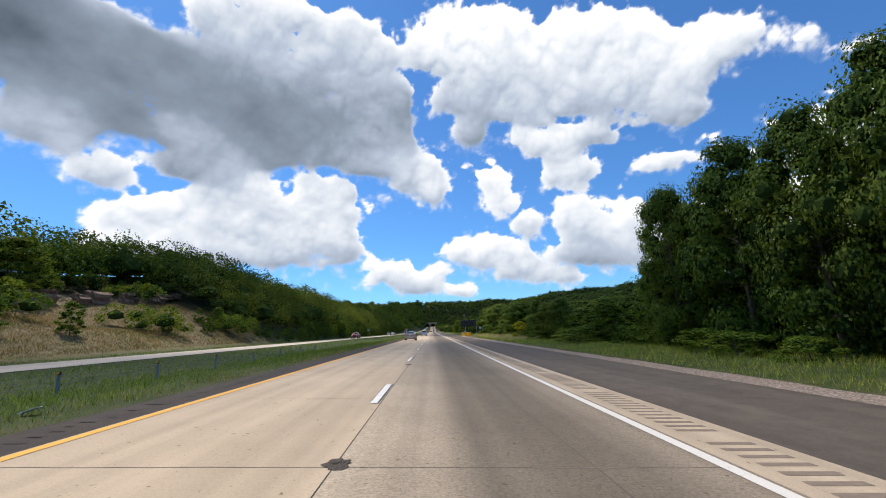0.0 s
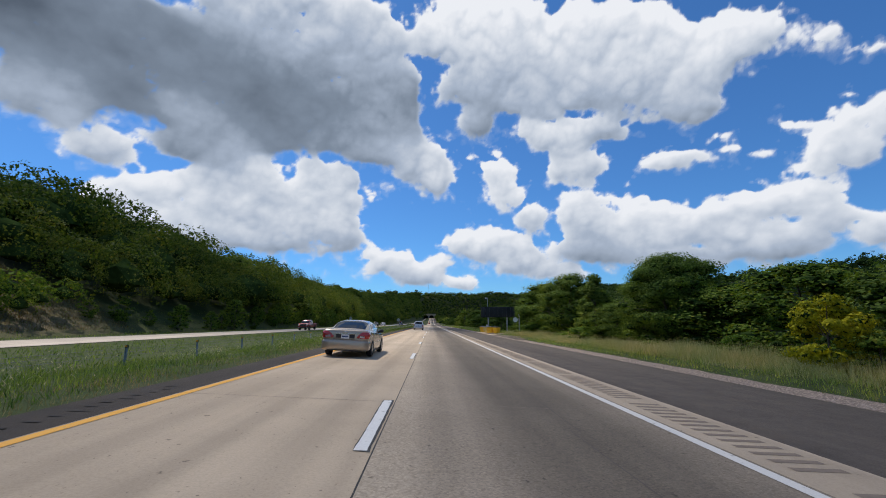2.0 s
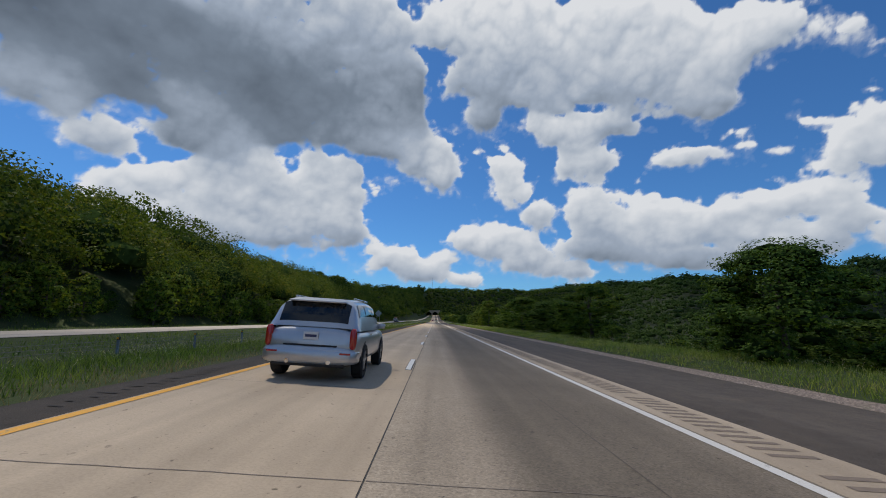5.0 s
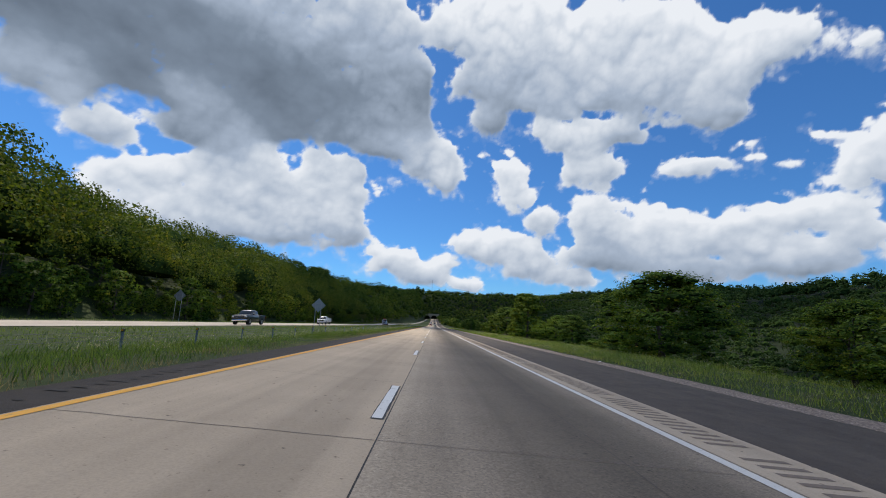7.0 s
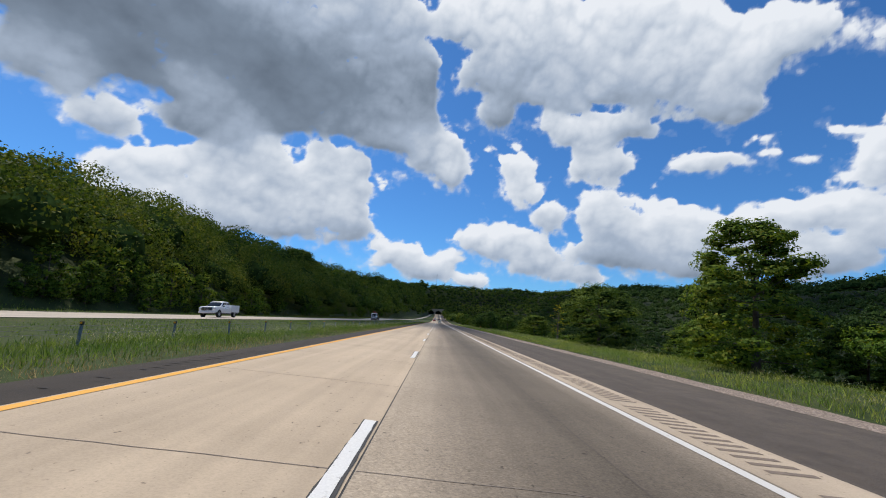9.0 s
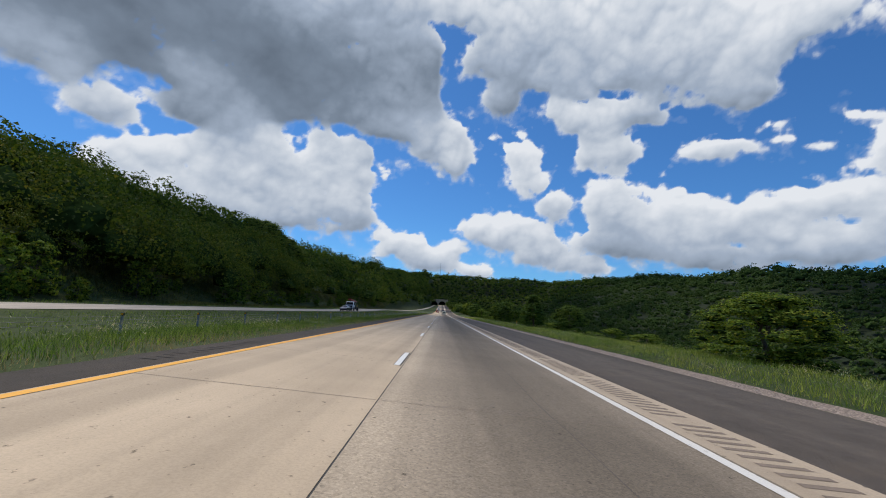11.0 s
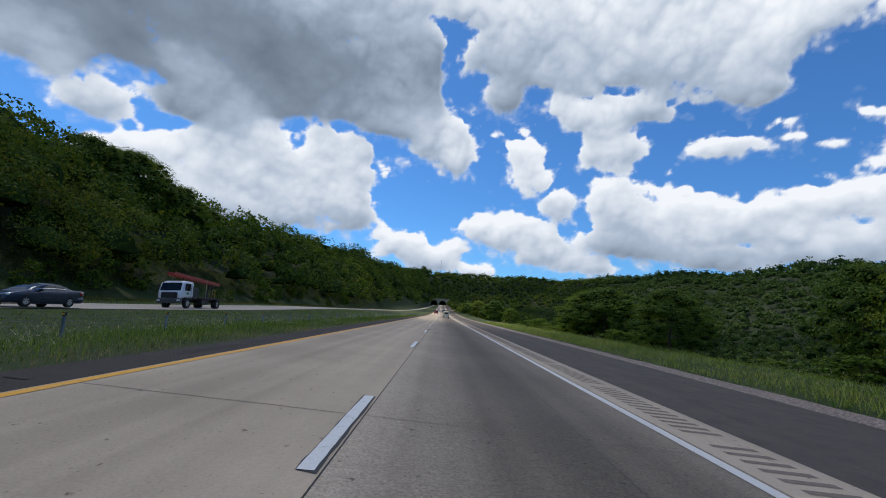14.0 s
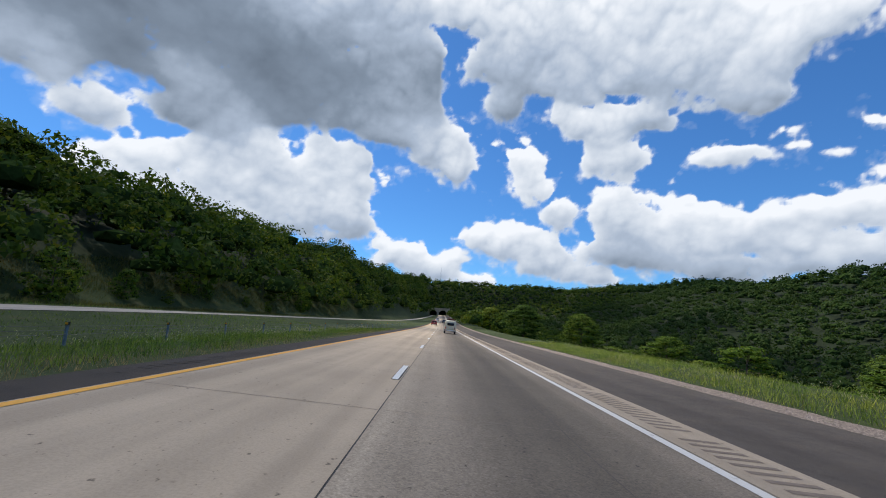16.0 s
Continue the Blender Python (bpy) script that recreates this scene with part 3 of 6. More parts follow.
# rounded lobes with creases between them, and torn wisps, at several sizes
lobes = -fractal(A * 0.42, E * 0.50, 60, 5, True)
torn = fractal(A * 0.22, E * 0.28, 90, 6)
crumbs = fractal(A * 1.1, E * 1.3, 180, 4)
body = np.clip(lump * 0.40, -2, 0.6) - 0.04 + 0.95 * torn + 0.75 * (lobes + 0.16) + 0.40 * crumbs + (0.60 + 0.25 * smooth_step(0.35, 0.6, gloom)) * smooth_step(0.1, 1.7, lump)
side = np.clip(smooth_step(54, 62, np.abs(A)) + smooth_step(44, 50, E), 0, 1)
body = body * (1 - side) + side * (0.10 + 0.8 * fractal(A * 0.09 + 9, E * 0.14, 120, 5))
# crisp tops, ragged thin bases
edge = 0.48 + 0.55 * smooth_step(-0.2, 0.8, -high) + 0.30 * smooth_step(0.3, 0.8, gloom)
thick = np.clip(body, 0, 1.2)
form, fold = blurred(thick, 5), blurred(thick, 1)
de, da = np.gradient(form, 0.19)
fe, fa = np.gradient(fold, 0.19)
# light from above and a little from the west: what faces up is white, what has cloud above it is grey
lit = np.clip(0.25 * da - 0.6 * de, -0.45, 0.45) + 0.22 * np.clip(0.25 * fa - 0.55 * fe, -0.7, 0.7)
above = np.zeros(A.shape)
for k in (7, 14, 22, 30, 40):
    sh = np.zeros(A.shape)
    sh[:-k, k // 3:] = form[k:, :-(k // 3)]
    above += sh / 5
veil = fractal(A * 0.07, E * 0.12, 160, 6)
tone = 0.035 + 0.56 * gloom * smooth_step(0.05, 0.75, form) + 0.065 * above * smooth_step(0.05, 0.6, fold) - 0.06 * np.clip(high, -1, 1) - (0.42 - 0.28 * np.clip(gloom, 0, 1)) * lit - 0.40 * veil * gloom - 0.10 * lobes * smooth_step(0.1, 0.6, thick) * (1 - 0.6 * np.clip(gloom, 0, 1))
tone = np.clip(tone * (1 - side) + side * 0.25, 0, 1)
cloud_sheet("backdrop_clouds", sky_point(A, E), np.clip(body / edge, -2, 2), tone, "white and grey heaped clouds in a deep blue sky", M_CLOUD)
# never in view, added for reflections and ambient light
A, E = np.meshgrid(np.arange(76, 284.1, 2.0), np.arange(-2, 50.1, 2.0))
cloud_sheet("backdrop_clouds_behind", sky_point(A, E), 0.05 + fractal(A * 0.09 + 9, E * 0.14, 140, 5), np.full(A.shape, 0.3), "unseen broken white cloud behind, added for reflections", M_CLOUD_THIN)
# unseen cloud sheet; noise offsets searched so its shadows fall on chosen road stretches
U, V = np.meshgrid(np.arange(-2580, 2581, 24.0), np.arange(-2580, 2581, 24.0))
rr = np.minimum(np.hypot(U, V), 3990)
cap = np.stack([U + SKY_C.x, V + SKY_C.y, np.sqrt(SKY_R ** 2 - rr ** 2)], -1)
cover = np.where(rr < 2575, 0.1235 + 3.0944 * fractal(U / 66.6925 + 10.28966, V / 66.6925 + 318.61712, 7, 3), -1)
cloud_sheet("backdrop_clouds_overhead", cap, cover, np.full(U.shape, 0.35), "unseen cloud sheet overhead, added to shade parts of the road", M_CLOUD_THIN)

# ---------------------------------------------------------------- trees
ICO = bmesh.new()
bmesh.ops.create_icosphere(ICO, subdivisions=1, radius=1.0)
ICO_V = np.array([v.co[:] for v in ICO.verts])
ICO_F = np.array([[v.index for v in f.verts] for f in ICO.faces])
ICO.free()


def leaf_cards(centres, normals, size, rng, flat=0.75, corners=4):
    """Loose quads round the centres, roughly facing the normals: shape (n, 4, 3)."""
    n = len(centres)
    r = rng.normal(size=(n, 3))
    nn = normals * flat + r * (1 - flat) + 1e-6
    nn /= np.linalg.norm(nn, axis=1, keepdims=True)
    ref = rng.normal(size=(n, 3))
    u = np.cross(nn, ref)
    u /= np.linalg.norm(u, axis=1, keepdims=True) + 1e-9
    v = np.cross(nn, u)
    s = (size * rng.uniform(0.6, 1.35, n))[:, None]
    bend = nn * s * rng.uniform(-0.25, 0.25, n)[:, None]
    if corners == 3:
        s = s * 0.8
        return np.stack([centres - u * s * 0.85 - v * s * 0.5, centres + u * s * 0.85 - v * s * 0.5 + bend, centres + v * s * 0.95], 1)
    return np.stack([centres - u * s, centres - v * s * 0.6 + bend, centres + u * s, centres + v * s * 0.6 + bend], 1)[:, :corners]


def crown_points(rng, n, clumps, spread, height, base, cone=0.0):
    """Leaf places on many clumps that fill an uneven crown; spread: its half width."""
    th = rng.uniform(0, 2 * np.pi, clumps)
    h = rng.uniform(0, 1, clumps) ** 0.9
    if cone:
        prof = (1 - h) ** (0.8 * cone) * (0.5 + 0.5 * np.minimum(h * 6, 1)) + 0.05
    else:
        prof = np.sin(np.clip(h * 0.86 + 0.13, 0, 1) * np.pi) ** 0.6
    rad = spread * prof * np.sqrt(rng.uniform(0.15, 1, clumps)) * rng.uniform(0.8, 1.12, clumps)
    c = np.stack([rad * np.cos(th), rad * np.sin(th), base + h * (height - base)], 1)
    cr = spread * rng.uniform(0.16, 0.34, clumps) * (0.75 if cone else 1)
    k = rng.randint(0, clumps, n)
    d = rng.normal(size=(n, 3))
    d /= np.linalg.norm(d, axis=1, keepdims=True)
    d[:, 2] = d[:, 2] * 0.85 + 0.15
    pts = c[k] + d * (cr[k] * rng.uniform(0.72, 1.05, n))[:, None] * np.array([1.1, 1.1, 0.75])
    axis_ = np.array([0, 0, base + 0.35 * (height - base)])
    out = pts - axis_
    out /= np.linalg.norm(out, axis=1, keepdims=True) + 1e-6
    nrm = d * 0.8 + out * 0.4
    return pts, nrm, c, cr


def tree(seed, height, spread, leaves, leaf, mat, base=0.18, clumps=60, cone=0.0, name="tree", dense=True):
    """A tree at the origin: trunk with limbs, and a crown of leaves."""
    rng = np.random.RandomState(seed)
    root = new(name)
    pts, nrm, c, cr = crown_points(rng, leaves, clumps, spread, height, base * height, cone)
    bm = bmesh.new()
    r0 = 0.022 * height
    bend = [Vector((rng.uniform(-0.03, 0.03) * height * k, rng.uniform(-0.03, 0.03) * height * k, height * z)) for k, z in ((0, -0.04), (0.5, 0.25), (1, 0.5), (1.4, 0.85))]
    for i in range(3):
        tube(bm, bend[i], bend[i + 1], r0 * (1 - 0.3 * i), r0 * (0.7 - 0.3 * i) + 0.01, 8)
    for k in rng.choice(len(c), min(16, len(c)), replace=False):
        s = rng.uniform(0.25, 0.7)
        a = bend[1].lerp(bend[3], s * 0.9)
        a.z = min(a.z, c[k][2] * 0.9)
        tube(bm, a, Vector(c[k]), r0 * 0.3 * (1 - s * 0.5), 0.012, 5)
    part("trunk", bm, M_BARK, root)
    q = leaf_cards(pts, nrm, leaf * 1.5, rng, 0.8, corners=3)
    if dense:
        # a dark lump in every clump, its colour stands for the shade inside
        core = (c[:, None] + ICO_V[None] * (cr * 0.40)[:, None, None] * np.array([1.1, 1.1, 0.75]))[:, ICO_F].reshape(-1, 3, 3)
        me = quads_mesh("crown", np.concatenate([core, q]), [mat, M_SHADE_CORE], np.append(np.ones(len(core), int), np.zeros(len(q), int)))
    else:
        me = quads_mesh("crown", q, mat)
    crown = new("crown", me)
    crown.parent = root
    return root


def plant(ob, x, y, scale=1.0, turn=None, stretch=1.0, sink=0.0):
    """A copy of a tree on the ground at x, y."""
    turn = random.uniform(0, 360) if turn is None else turn
    t = copy_thing(ob, pose(x, y, float(ground_z(x, y)) - sink, 0, 0, turn))
    t.scale = (scale, scale, scale * stretch)
    return t


def woods(name, label, spots, sizes, per, leaf, mat, seed, squash=0.72, away=0.0, clumps=14):
    """Far woodland as one mesh: at every spot a lumpy crown with clumps of leaves; away turns them to the camera's
    side.
    """
    rng = np.random.RandomState(seed)
    n = len(spots)
    wide = (sizes * rng.uniform(0.42, 0.62, n))[:, None]
    tall = (sizes * squash * 0.66 * rng.uniform(0.8, 1.2, n))[:, None]
    mid = spots[:, 2] + sizes * 0.36
    # clumps on the crown
    cd = rng.normal(size=(n, clumps, 3))
    cd /= np.linalg.norm(cd, axis=2, keepdims=True)
    cd[..., 2] = np.abs(cd[..., 2]) * 1.15 - 0.30
    if away:
        cd[..., 0] = np.where(cd[..., 0] * away < -0.3, -cd[..., 0], cd[..., 0])
    cr = rng.uniform(0.26, 0.46, (n, clumps))
    k = rng.randint(0, clumps, (n, per))
    pick = np.arange(n)[:, None]
    d = rng.normal(size=(n, per, 3))
    d /= np.linalg.norm(d, axis=2, keepdims=True)
    d = d + 0.75 * cd[pick, k] + np.array([0, 0, 0.35])
    d /= np.linalg.norm(d, axis=2, keepdims=True)
    u = cd[pick, k] * 0.82 + d * (cr[pick, k] * rng.uniform(0.75, 1.06, (n, per)))[..., None]
    p = np.empty((n, per, 3))
    p[..., 0] = spots[:, None, 0] + u[..., 0] * wide
    p[..., 1] = spots[:, None, 1] + u[..., 1] * wide
    p[..., 2] = mid[:, None] + u[..., 2] * tall
    s = leaf * np.repeat(sizes / sizes.mean(), per)
    q = leaf_cards(p.reshape(-1, 3), d.reshape(-1, 3), 1.25, rng, 0.66, 3)
    q = p.reshape(-1, 1, 3) + (q - p.reshape(-1, 1, 3)) * s[:, None, None]
    # solid dark core that stops light, shade inside the crown put into its colour
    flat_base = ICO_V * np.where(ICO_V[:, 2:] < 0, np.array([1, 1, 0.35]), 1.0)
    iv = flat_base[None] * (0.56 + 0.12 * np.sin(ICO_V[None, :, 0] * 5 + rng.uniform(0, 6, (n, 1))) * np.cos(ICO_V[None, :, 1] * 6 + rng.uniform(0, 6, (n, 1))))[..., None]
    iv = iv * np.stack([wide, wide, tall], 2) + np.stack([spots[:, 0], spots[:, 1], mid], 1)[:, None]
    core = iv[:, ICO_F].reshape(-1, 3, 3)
    ob = new(name, quads_mesh(name, np.concatenate([core, q]), [mat, M_SHADE_CORE], np.append(np.ones(len(core), int), np.zeros(len(q), int))))
    return tagged(ob, label, "woods", kind="stuff")


def scatter(seed, x0, x1, y0, y1, gap, jitter=0.45):
    rng = np.random.RandomState(seed)
    xs, ys = np.arange(x0, x1, gap), np.arange(y0, y1, gap)
    X, Y = np.meshgrid(xs, ys)
    X = (X + rng.uniform(-jitter, jitter, X.shape) * gap).reshape(-1)
    Y = (Y + rng.uniform(-jitter, jitter, Y.shape) * gap).reshape(-1)
    return np.stack([X, Y, ground_z(X, Y)], 1), rng


# hillside beyond the other carriageway
sp, rng = scatter(11, -110, -43, -40, 430, 5.3)
grassy = np.where(sp[:, 1] < 94, -73, np.where(sp[:, 1] > 330, -46, -44))
sp = sp[(sp[:, 0] < grassy) | (rng.uniform(0, 1, len(sp)) < 0.16)]
bushy = (sp[:, 1] < 94) & (sp[:, 0] > -73)
bushes, sp = sp[bushy], sp[~bushy]
bushes = np.concatenate([bushes, bushes + np.array([2.6, 1.5, -0.4]), bushes + np.array([-2.2, -2.6, 0.3])])
woods("bank_bushes", "light green bushes and saplings on the open bank", bushes, rng.uniform(2.6, 6.0, len(bushes)), 620, 0.15, M_LEAF, 23, squash=0.8, clumps=14)
sizes = 6.5 + 10 * rng.uniform(0, 1, len(sp)) ** 1.8
front = sp[:, 0] > -64
woods("hillside_woods", "dense dark green summer woods on the hillside", sp[front], sizes[front], 1050, 0.16, M_LEAF_FAR, 12, away=1, clumps=24)
woods("hillside_woods", "dense dark green summer woods up to the crest", sp[~front], sizes[~front], 430, 0.245, M_LEAF_FAR, 29, away=1, clumps=20)
sp, rng = scatter(13, -150, -14, 430, 1080, 8.2)
sp = sp[spread(sp[:, 0], sp[:, 1]) < -45]
woods("hillside_woods", "dense dark green summer woods on the far hillside", sp, 7 + 9.5 * rng.uniform(0, 1, len(sp)) ** 1.8, 210, 0.40, M_LEAF_FAR, 14, away=1)
# valley and the long ridge across it
sp, rng = scatter(15, 46, 135, 60, 1080, 9.0)
woods("valley_woods", "green woods filling the valley below the road", sp, rng.uniform(6, 10, len(sp)), 150, 0.42, M_LEAF_FAR, 16, away=-1)
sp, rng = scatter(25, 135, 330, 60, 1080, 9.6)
woods("ridge_woods", "green woods across the valley, shade and haze in their colour", sp, rng.uniform(8, 13, len(sp)), 80, 0.60, M_LEAF_RIDGE_SHADE, 26, away=-1, clumps=9)
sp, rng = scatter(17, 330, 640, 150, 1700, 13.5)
woods("ridge_woods", "wooded ridge across the valley, shade and haze in its colour", sp, rng.uniform(12, 18, len(sp)), 50, 0.95, M_LEAF_RIDGE_SHADE, 18, away=-1, clumps=8)
# the mountain ahead
sp, rng = scatter(19, -420, 330, 1085, 1420, 10.0)
woods("mountain_woods", "green wooded mountain above the tunnel", sp, rng.uniform(9, 15, len(sp)), 50, 1.0, M_LEAF_FAR, 20, clumps=8)
sp, rng = scatter(21, 15, 60, 560, 1085, 8.0)
woods("roadside_woods", "green woods beside the climbing road", sp, rng.uniform(5, 9, len(sp)), 120, 0.5, M_LEAF_FAR, 22)


# ---------------------------------------------------------------- trees on the verge
BROAD = [tree(101, 10, 4.0, 15000, 0.09, M_LEAF, 0.05, 110), tree(102, 10, 4.3, 15000, 0.09, M_LEAF_DARK, 0.03, 130), tree(103, 10, 3.6, 15000, 0.088, M_LEAF, 0.06, 95)]
NEAR = [tree(115, 10, 4.2, 38000, 0.070, M_LEAF_DARK, 0.02, 120), tree(116, 10, 4.2, 38000, 0.070, M_LEAF_DARK, 0.02, 110)]
CEDAR = tree(104, 10, 3.0, 16000, 0.085, M_LEAF_DARK, 0.02, 170, 1.0)
BUSH = tree(105, 4, 2.2, 5500, 0.08, M_LEAF_YELLOW, 0.05, 36, name="bush")
DARK = tree(106, 10, 4.0, 18000, 0.086, M_LEAF_DARK, 0.0, 140)
PALE = tree(107, 8, 4.2, 15000, 0.08, M_LEAF, 0.15, 50)
SPARSE = tree(108, 10, 3.4, 22000, 0.075, M_LEAF, 0.03, 130, 0.45)
BARE = tree(109, 10, 2.2, 420, 0.10, M_LEAF_YELLOW, 0.2, 40, dense=False)
PLAIN = [tree(111, 10, 4.2, 1700, 0.235, M_LEAF, 0.03, 70), tree(112, 10, 3.8, 1700, 0.235, M_LEAF, 0.03, 60)]
FULL = [tree(113, 10, 4.2, 9500, 0.107, M_LEAF, 0.02, 130), tree(114, 10, 3.9, 9500, 0.107, M_LEAF_DARK, 0.02, 120)]
SHRUB = tree(110, 3, 2.0, 2200, 0.075, M_LEAF, 0.0, 30, name="shrub")
PROTOTYPES = [*BROAD, *NEAR, *PLAIN, *FULL, CEDAR, BUSH, DARK, PALE, SPARSE, BARE, SHRUB]
GROUP = "trees along the verge"


def grow(ob, x, y, top, wide, own_h, own_w, label, turn):
    """A tree whose top reaches the height top above the road."""
    z = float(ground_z(x, y))
    t = copy_thing(ob, pose(x, y, z - 0.1, 0, 0, turn))
    h = (top - z) / own_h * 0.97
    w = max(wide / own_w * 1.12, h * 0.5)
    t.scale = (w, w, h)
    return tagged(t, label, "tree" if "tree" in label or "cedar" in label else "shrub", GROUP)


VERGE_A = [
    ("dark", 18.0, 1.7, 12.4, 2.2),
    ("dark", 18.0, 5.3, 11.6, 2.6),
    ("dark", 18.0, 10.1, 12.2, 2.7),
    ("broad", 17.0, 15.0, 11.2, 2.2),
    ("broad", 18.0, 43.4, 5.9, 1.9),
    ("broad", 17.0, 45.8, 5.5, 2.3),
    ("cedar", 17.0, 52.2, 6.5, 2.2),
    ("bush", 15.0, 55.8, 3.1, 1.3),
    ("broad", 18.0, 71.5, 7.3, 2.9),
    ("broad", 20.0, 73.0, 7.7, 3.7),
    ("broad", 17.0, 77.8, 3.9, 2.3),
    ("cedar", 18.0, 85.0, 7.6, 2.5),
    ("broad", 18.0, 92.7, 8.2, 4.0),
    ("broad", 17.5, 100.7, 8.0, 4.2),
    ("cedar", 18.6, 112.5, 4.9, 1.9),
    ("broad", 20.0, 125.9, 7.3, 3.1),
    ("broad", 17.0, 138.8, 6.2, 3.1),
]
VERGE_B = [
    ("broad", 18.0, 166.1, 6.6, 3.9),
    ("broad", 19.0, 178.2, 3.8, 2.0),
    ("broad", 19.0, 183.4, 5.7, 4.5),
    ("broad", 20.0, 193.2, 4.4, 2.6),
    ("broad", 19.0, 207.8, 7.5, 4.8),
    ("broad", 24.0, 225.3, 3.3, 2.4),
    ("dark", 18.0, 226.8, 4.3, 2.0),
    ("pale", 20.0, 240.2, 4.6, 3.0),
    ("broad", 20.0, 245.0, 3.5, 1.5),
    ("sparse", 17.0, 247.8, 8.6, 3.2),
    ("broad", 22.0, 260.3, 3.8, 2.3),
    ("broad", 17.0, 268.8, 6.8, 3.4),
    ("bare", 17.0, 283.4, 5.4, 1.1),
    ("broad", 18.0, 301.6, 4.3, 2.9),
    ("broad", 20.0, 342.2, 4.4, 2.3),
    ("cedar", 16.5, 350.8, 6.1, 2.4),
]
VERGE_C = [
    ("broad", 20.0, 368.1, 4.2, 2.1),
    ("dark", 21.0, 371.5, 5.1, 2.0),
    ("broad", 21.0, 376.6, 5.6, 2.0),
    ("dark", 22.0, 380.1, 6.2, 2.2),
    ("dark", 17.5, 389.9, 5.0, 2.3),
    ("dark", 21.0, 395.4, 5.4, 3.0),
    ("broad", 24.0, 405.1, 3.4, 1.7),
    ("broad", 21.0, 411.0, 6.6, 4.4),
    ("broad", 20.0, 412.5, 6.4, 3.1),
    ("broad", 24.0, 428.8, 6.8, 4.1),
    ("broad", 24.0, 433.4, 2.8, 2.7),
    ("broad", 24.0, 457.6, 2.7, 2.4),
    ("broad", 19.0, 469.1, 4.7, 2.1),
    ("dark", 20.0, 512.8, 7.8, 4.0),
    ("broad", 20.0, 581.6, 9.7, 5.7),
]

LABELS = {"broad": "broad-leaved green roadside tree in full leaf", "cedar": "dark green pointed cedar tree on the verge",
          "bush": "bright yellow-green leafy bush on the verge", "dark": "dense dark green rounded tree on the slope",
          "pale": "light green spreading tree on the slope", "sparse": "tall loose-branched tree with feathery foliage",
          "bare": "thin half-bare brownish young tree"}
rng = np.random.RandomState(44)
for i, (kind_, x, y, top, wide) in enumerate(VERGE_A + VERGE_B + VERGE_C):
    ob, hh, ww = {"broad": (NEAR[i % 2] if y < 103 else BROAD[i % 3], 10, 4.2), "cedar": (CEDAR, 10, 3.0), "bush": (BUSH, 4, 2.2), "dark": (DARK, 10, 4.0),
                  "pale": (PALE, 8, 4.2), "sparse": (SPARSE, 10, 3.4), "bare": (BARE, 10, 2.2)}[kind_]
    grow(ob, x, y, top + float(bank_z(x, y)), wide, hh, ww, LABELS[kind_], rng.uniform(0, 360))
# a second row behind, which fills the gaps down to the slope
for y in np.arange(-14, 150, 5.2):
    x = 22 + rng.uniform(-1.5, 3)
    top = np.interp(y, [-14, 15, 30, 60, 100, 108, 150], [12.5, 11.5, 6.5, 6, 5, 3.2, 3.0]) * rng.uniform(0.75, 1.05)
    grow(FULL[rng.randint(2)], x, y, top + float(bank_z(x, y)), 3.6, 10, 4.2, LABELS["broad"], rng.uniform(0, 360))
for y in np.arange(150, 620, 7.0):
    x = 30 + rng.uniform(-3, 9)
    grow(PLAIN[rng.randint(2)], x, y, rng.uniform(-2.6, 0.2) + float(bank_z(x, y)), 3.2, 10, 4.2, LABELS["broad"], rng.uniform(0, 360))
# shrubs at the foot of the trees
for y in np.append(np.arange(-10, 130, 3.4), np.arange(130, 470, 7.5)):
    x = (15.5 if y < 130 else 18.5) + rng.uniform(-1.0, 2.5)
    h = rng.uniform(0.6, 1.7)
    z = float(ground_z(x, y))
    grow(SHRUB, x, y, z + h, rng.uniform(0.9, 1.8), 3, 2.0, "low green shrub at the edge of the trees", rng.uniform(0, 360))
# young trees along the foot of the hillside, beyond the other carriageway
for y in np.append(np.arange(-10, 560, 4.6), np.arange(150, 330, 3.7)):
    if (10 < y < 94 and rng.uniform() < 0.45) or (y > 330 and rng.uniform() < 0.25):
        continue
    x = -(38.5 if 94 < y < 330 else 45 if y <= 94 else 41.5) - rng.uniform(0, 5)
    z = float(ground_z(x, y))
    h = rng.uniform(2.2, 7.0)
    tagged(grow(PLAIN[rng.randint(2)], x, y, z + h, h * 0.36, 10, 4.2,
                "green young tree at the foot of the hillside", rng.uniform(0, 360)), group="trees at the foot of the hill")
# tall old trees that stand out along the crest
for x, y, h in [(-57, 163, 11), (-60, 172, 11), (-74, 196, 9), (-64, 226, 7), (-78, 446, 13.5), (-75, 455, 15), (-80, 464, 15), (-72, 470, 13), (-70, 478, 11), (-60, 40, 9), (-72, 14, 10), (-70, 60, 10)]:
    z = float(ground_z(x, y))
    tagged(grow(BROAD[1] if y > 100 else BROAD[0], x, y, z + h, h * 0.5, 10, 4.2, "tall dark old tree rising above the hillside woods", rng.uniform(0, 360)), group="trees on the crest")
for ob in PROTOTYPES:
    for o in (*ob.children_recursive, ob):
        bpy.data.objects.remove(o)

# ---------------------------------------------------------------- markings and wear on the road
PERIOD = 12.192


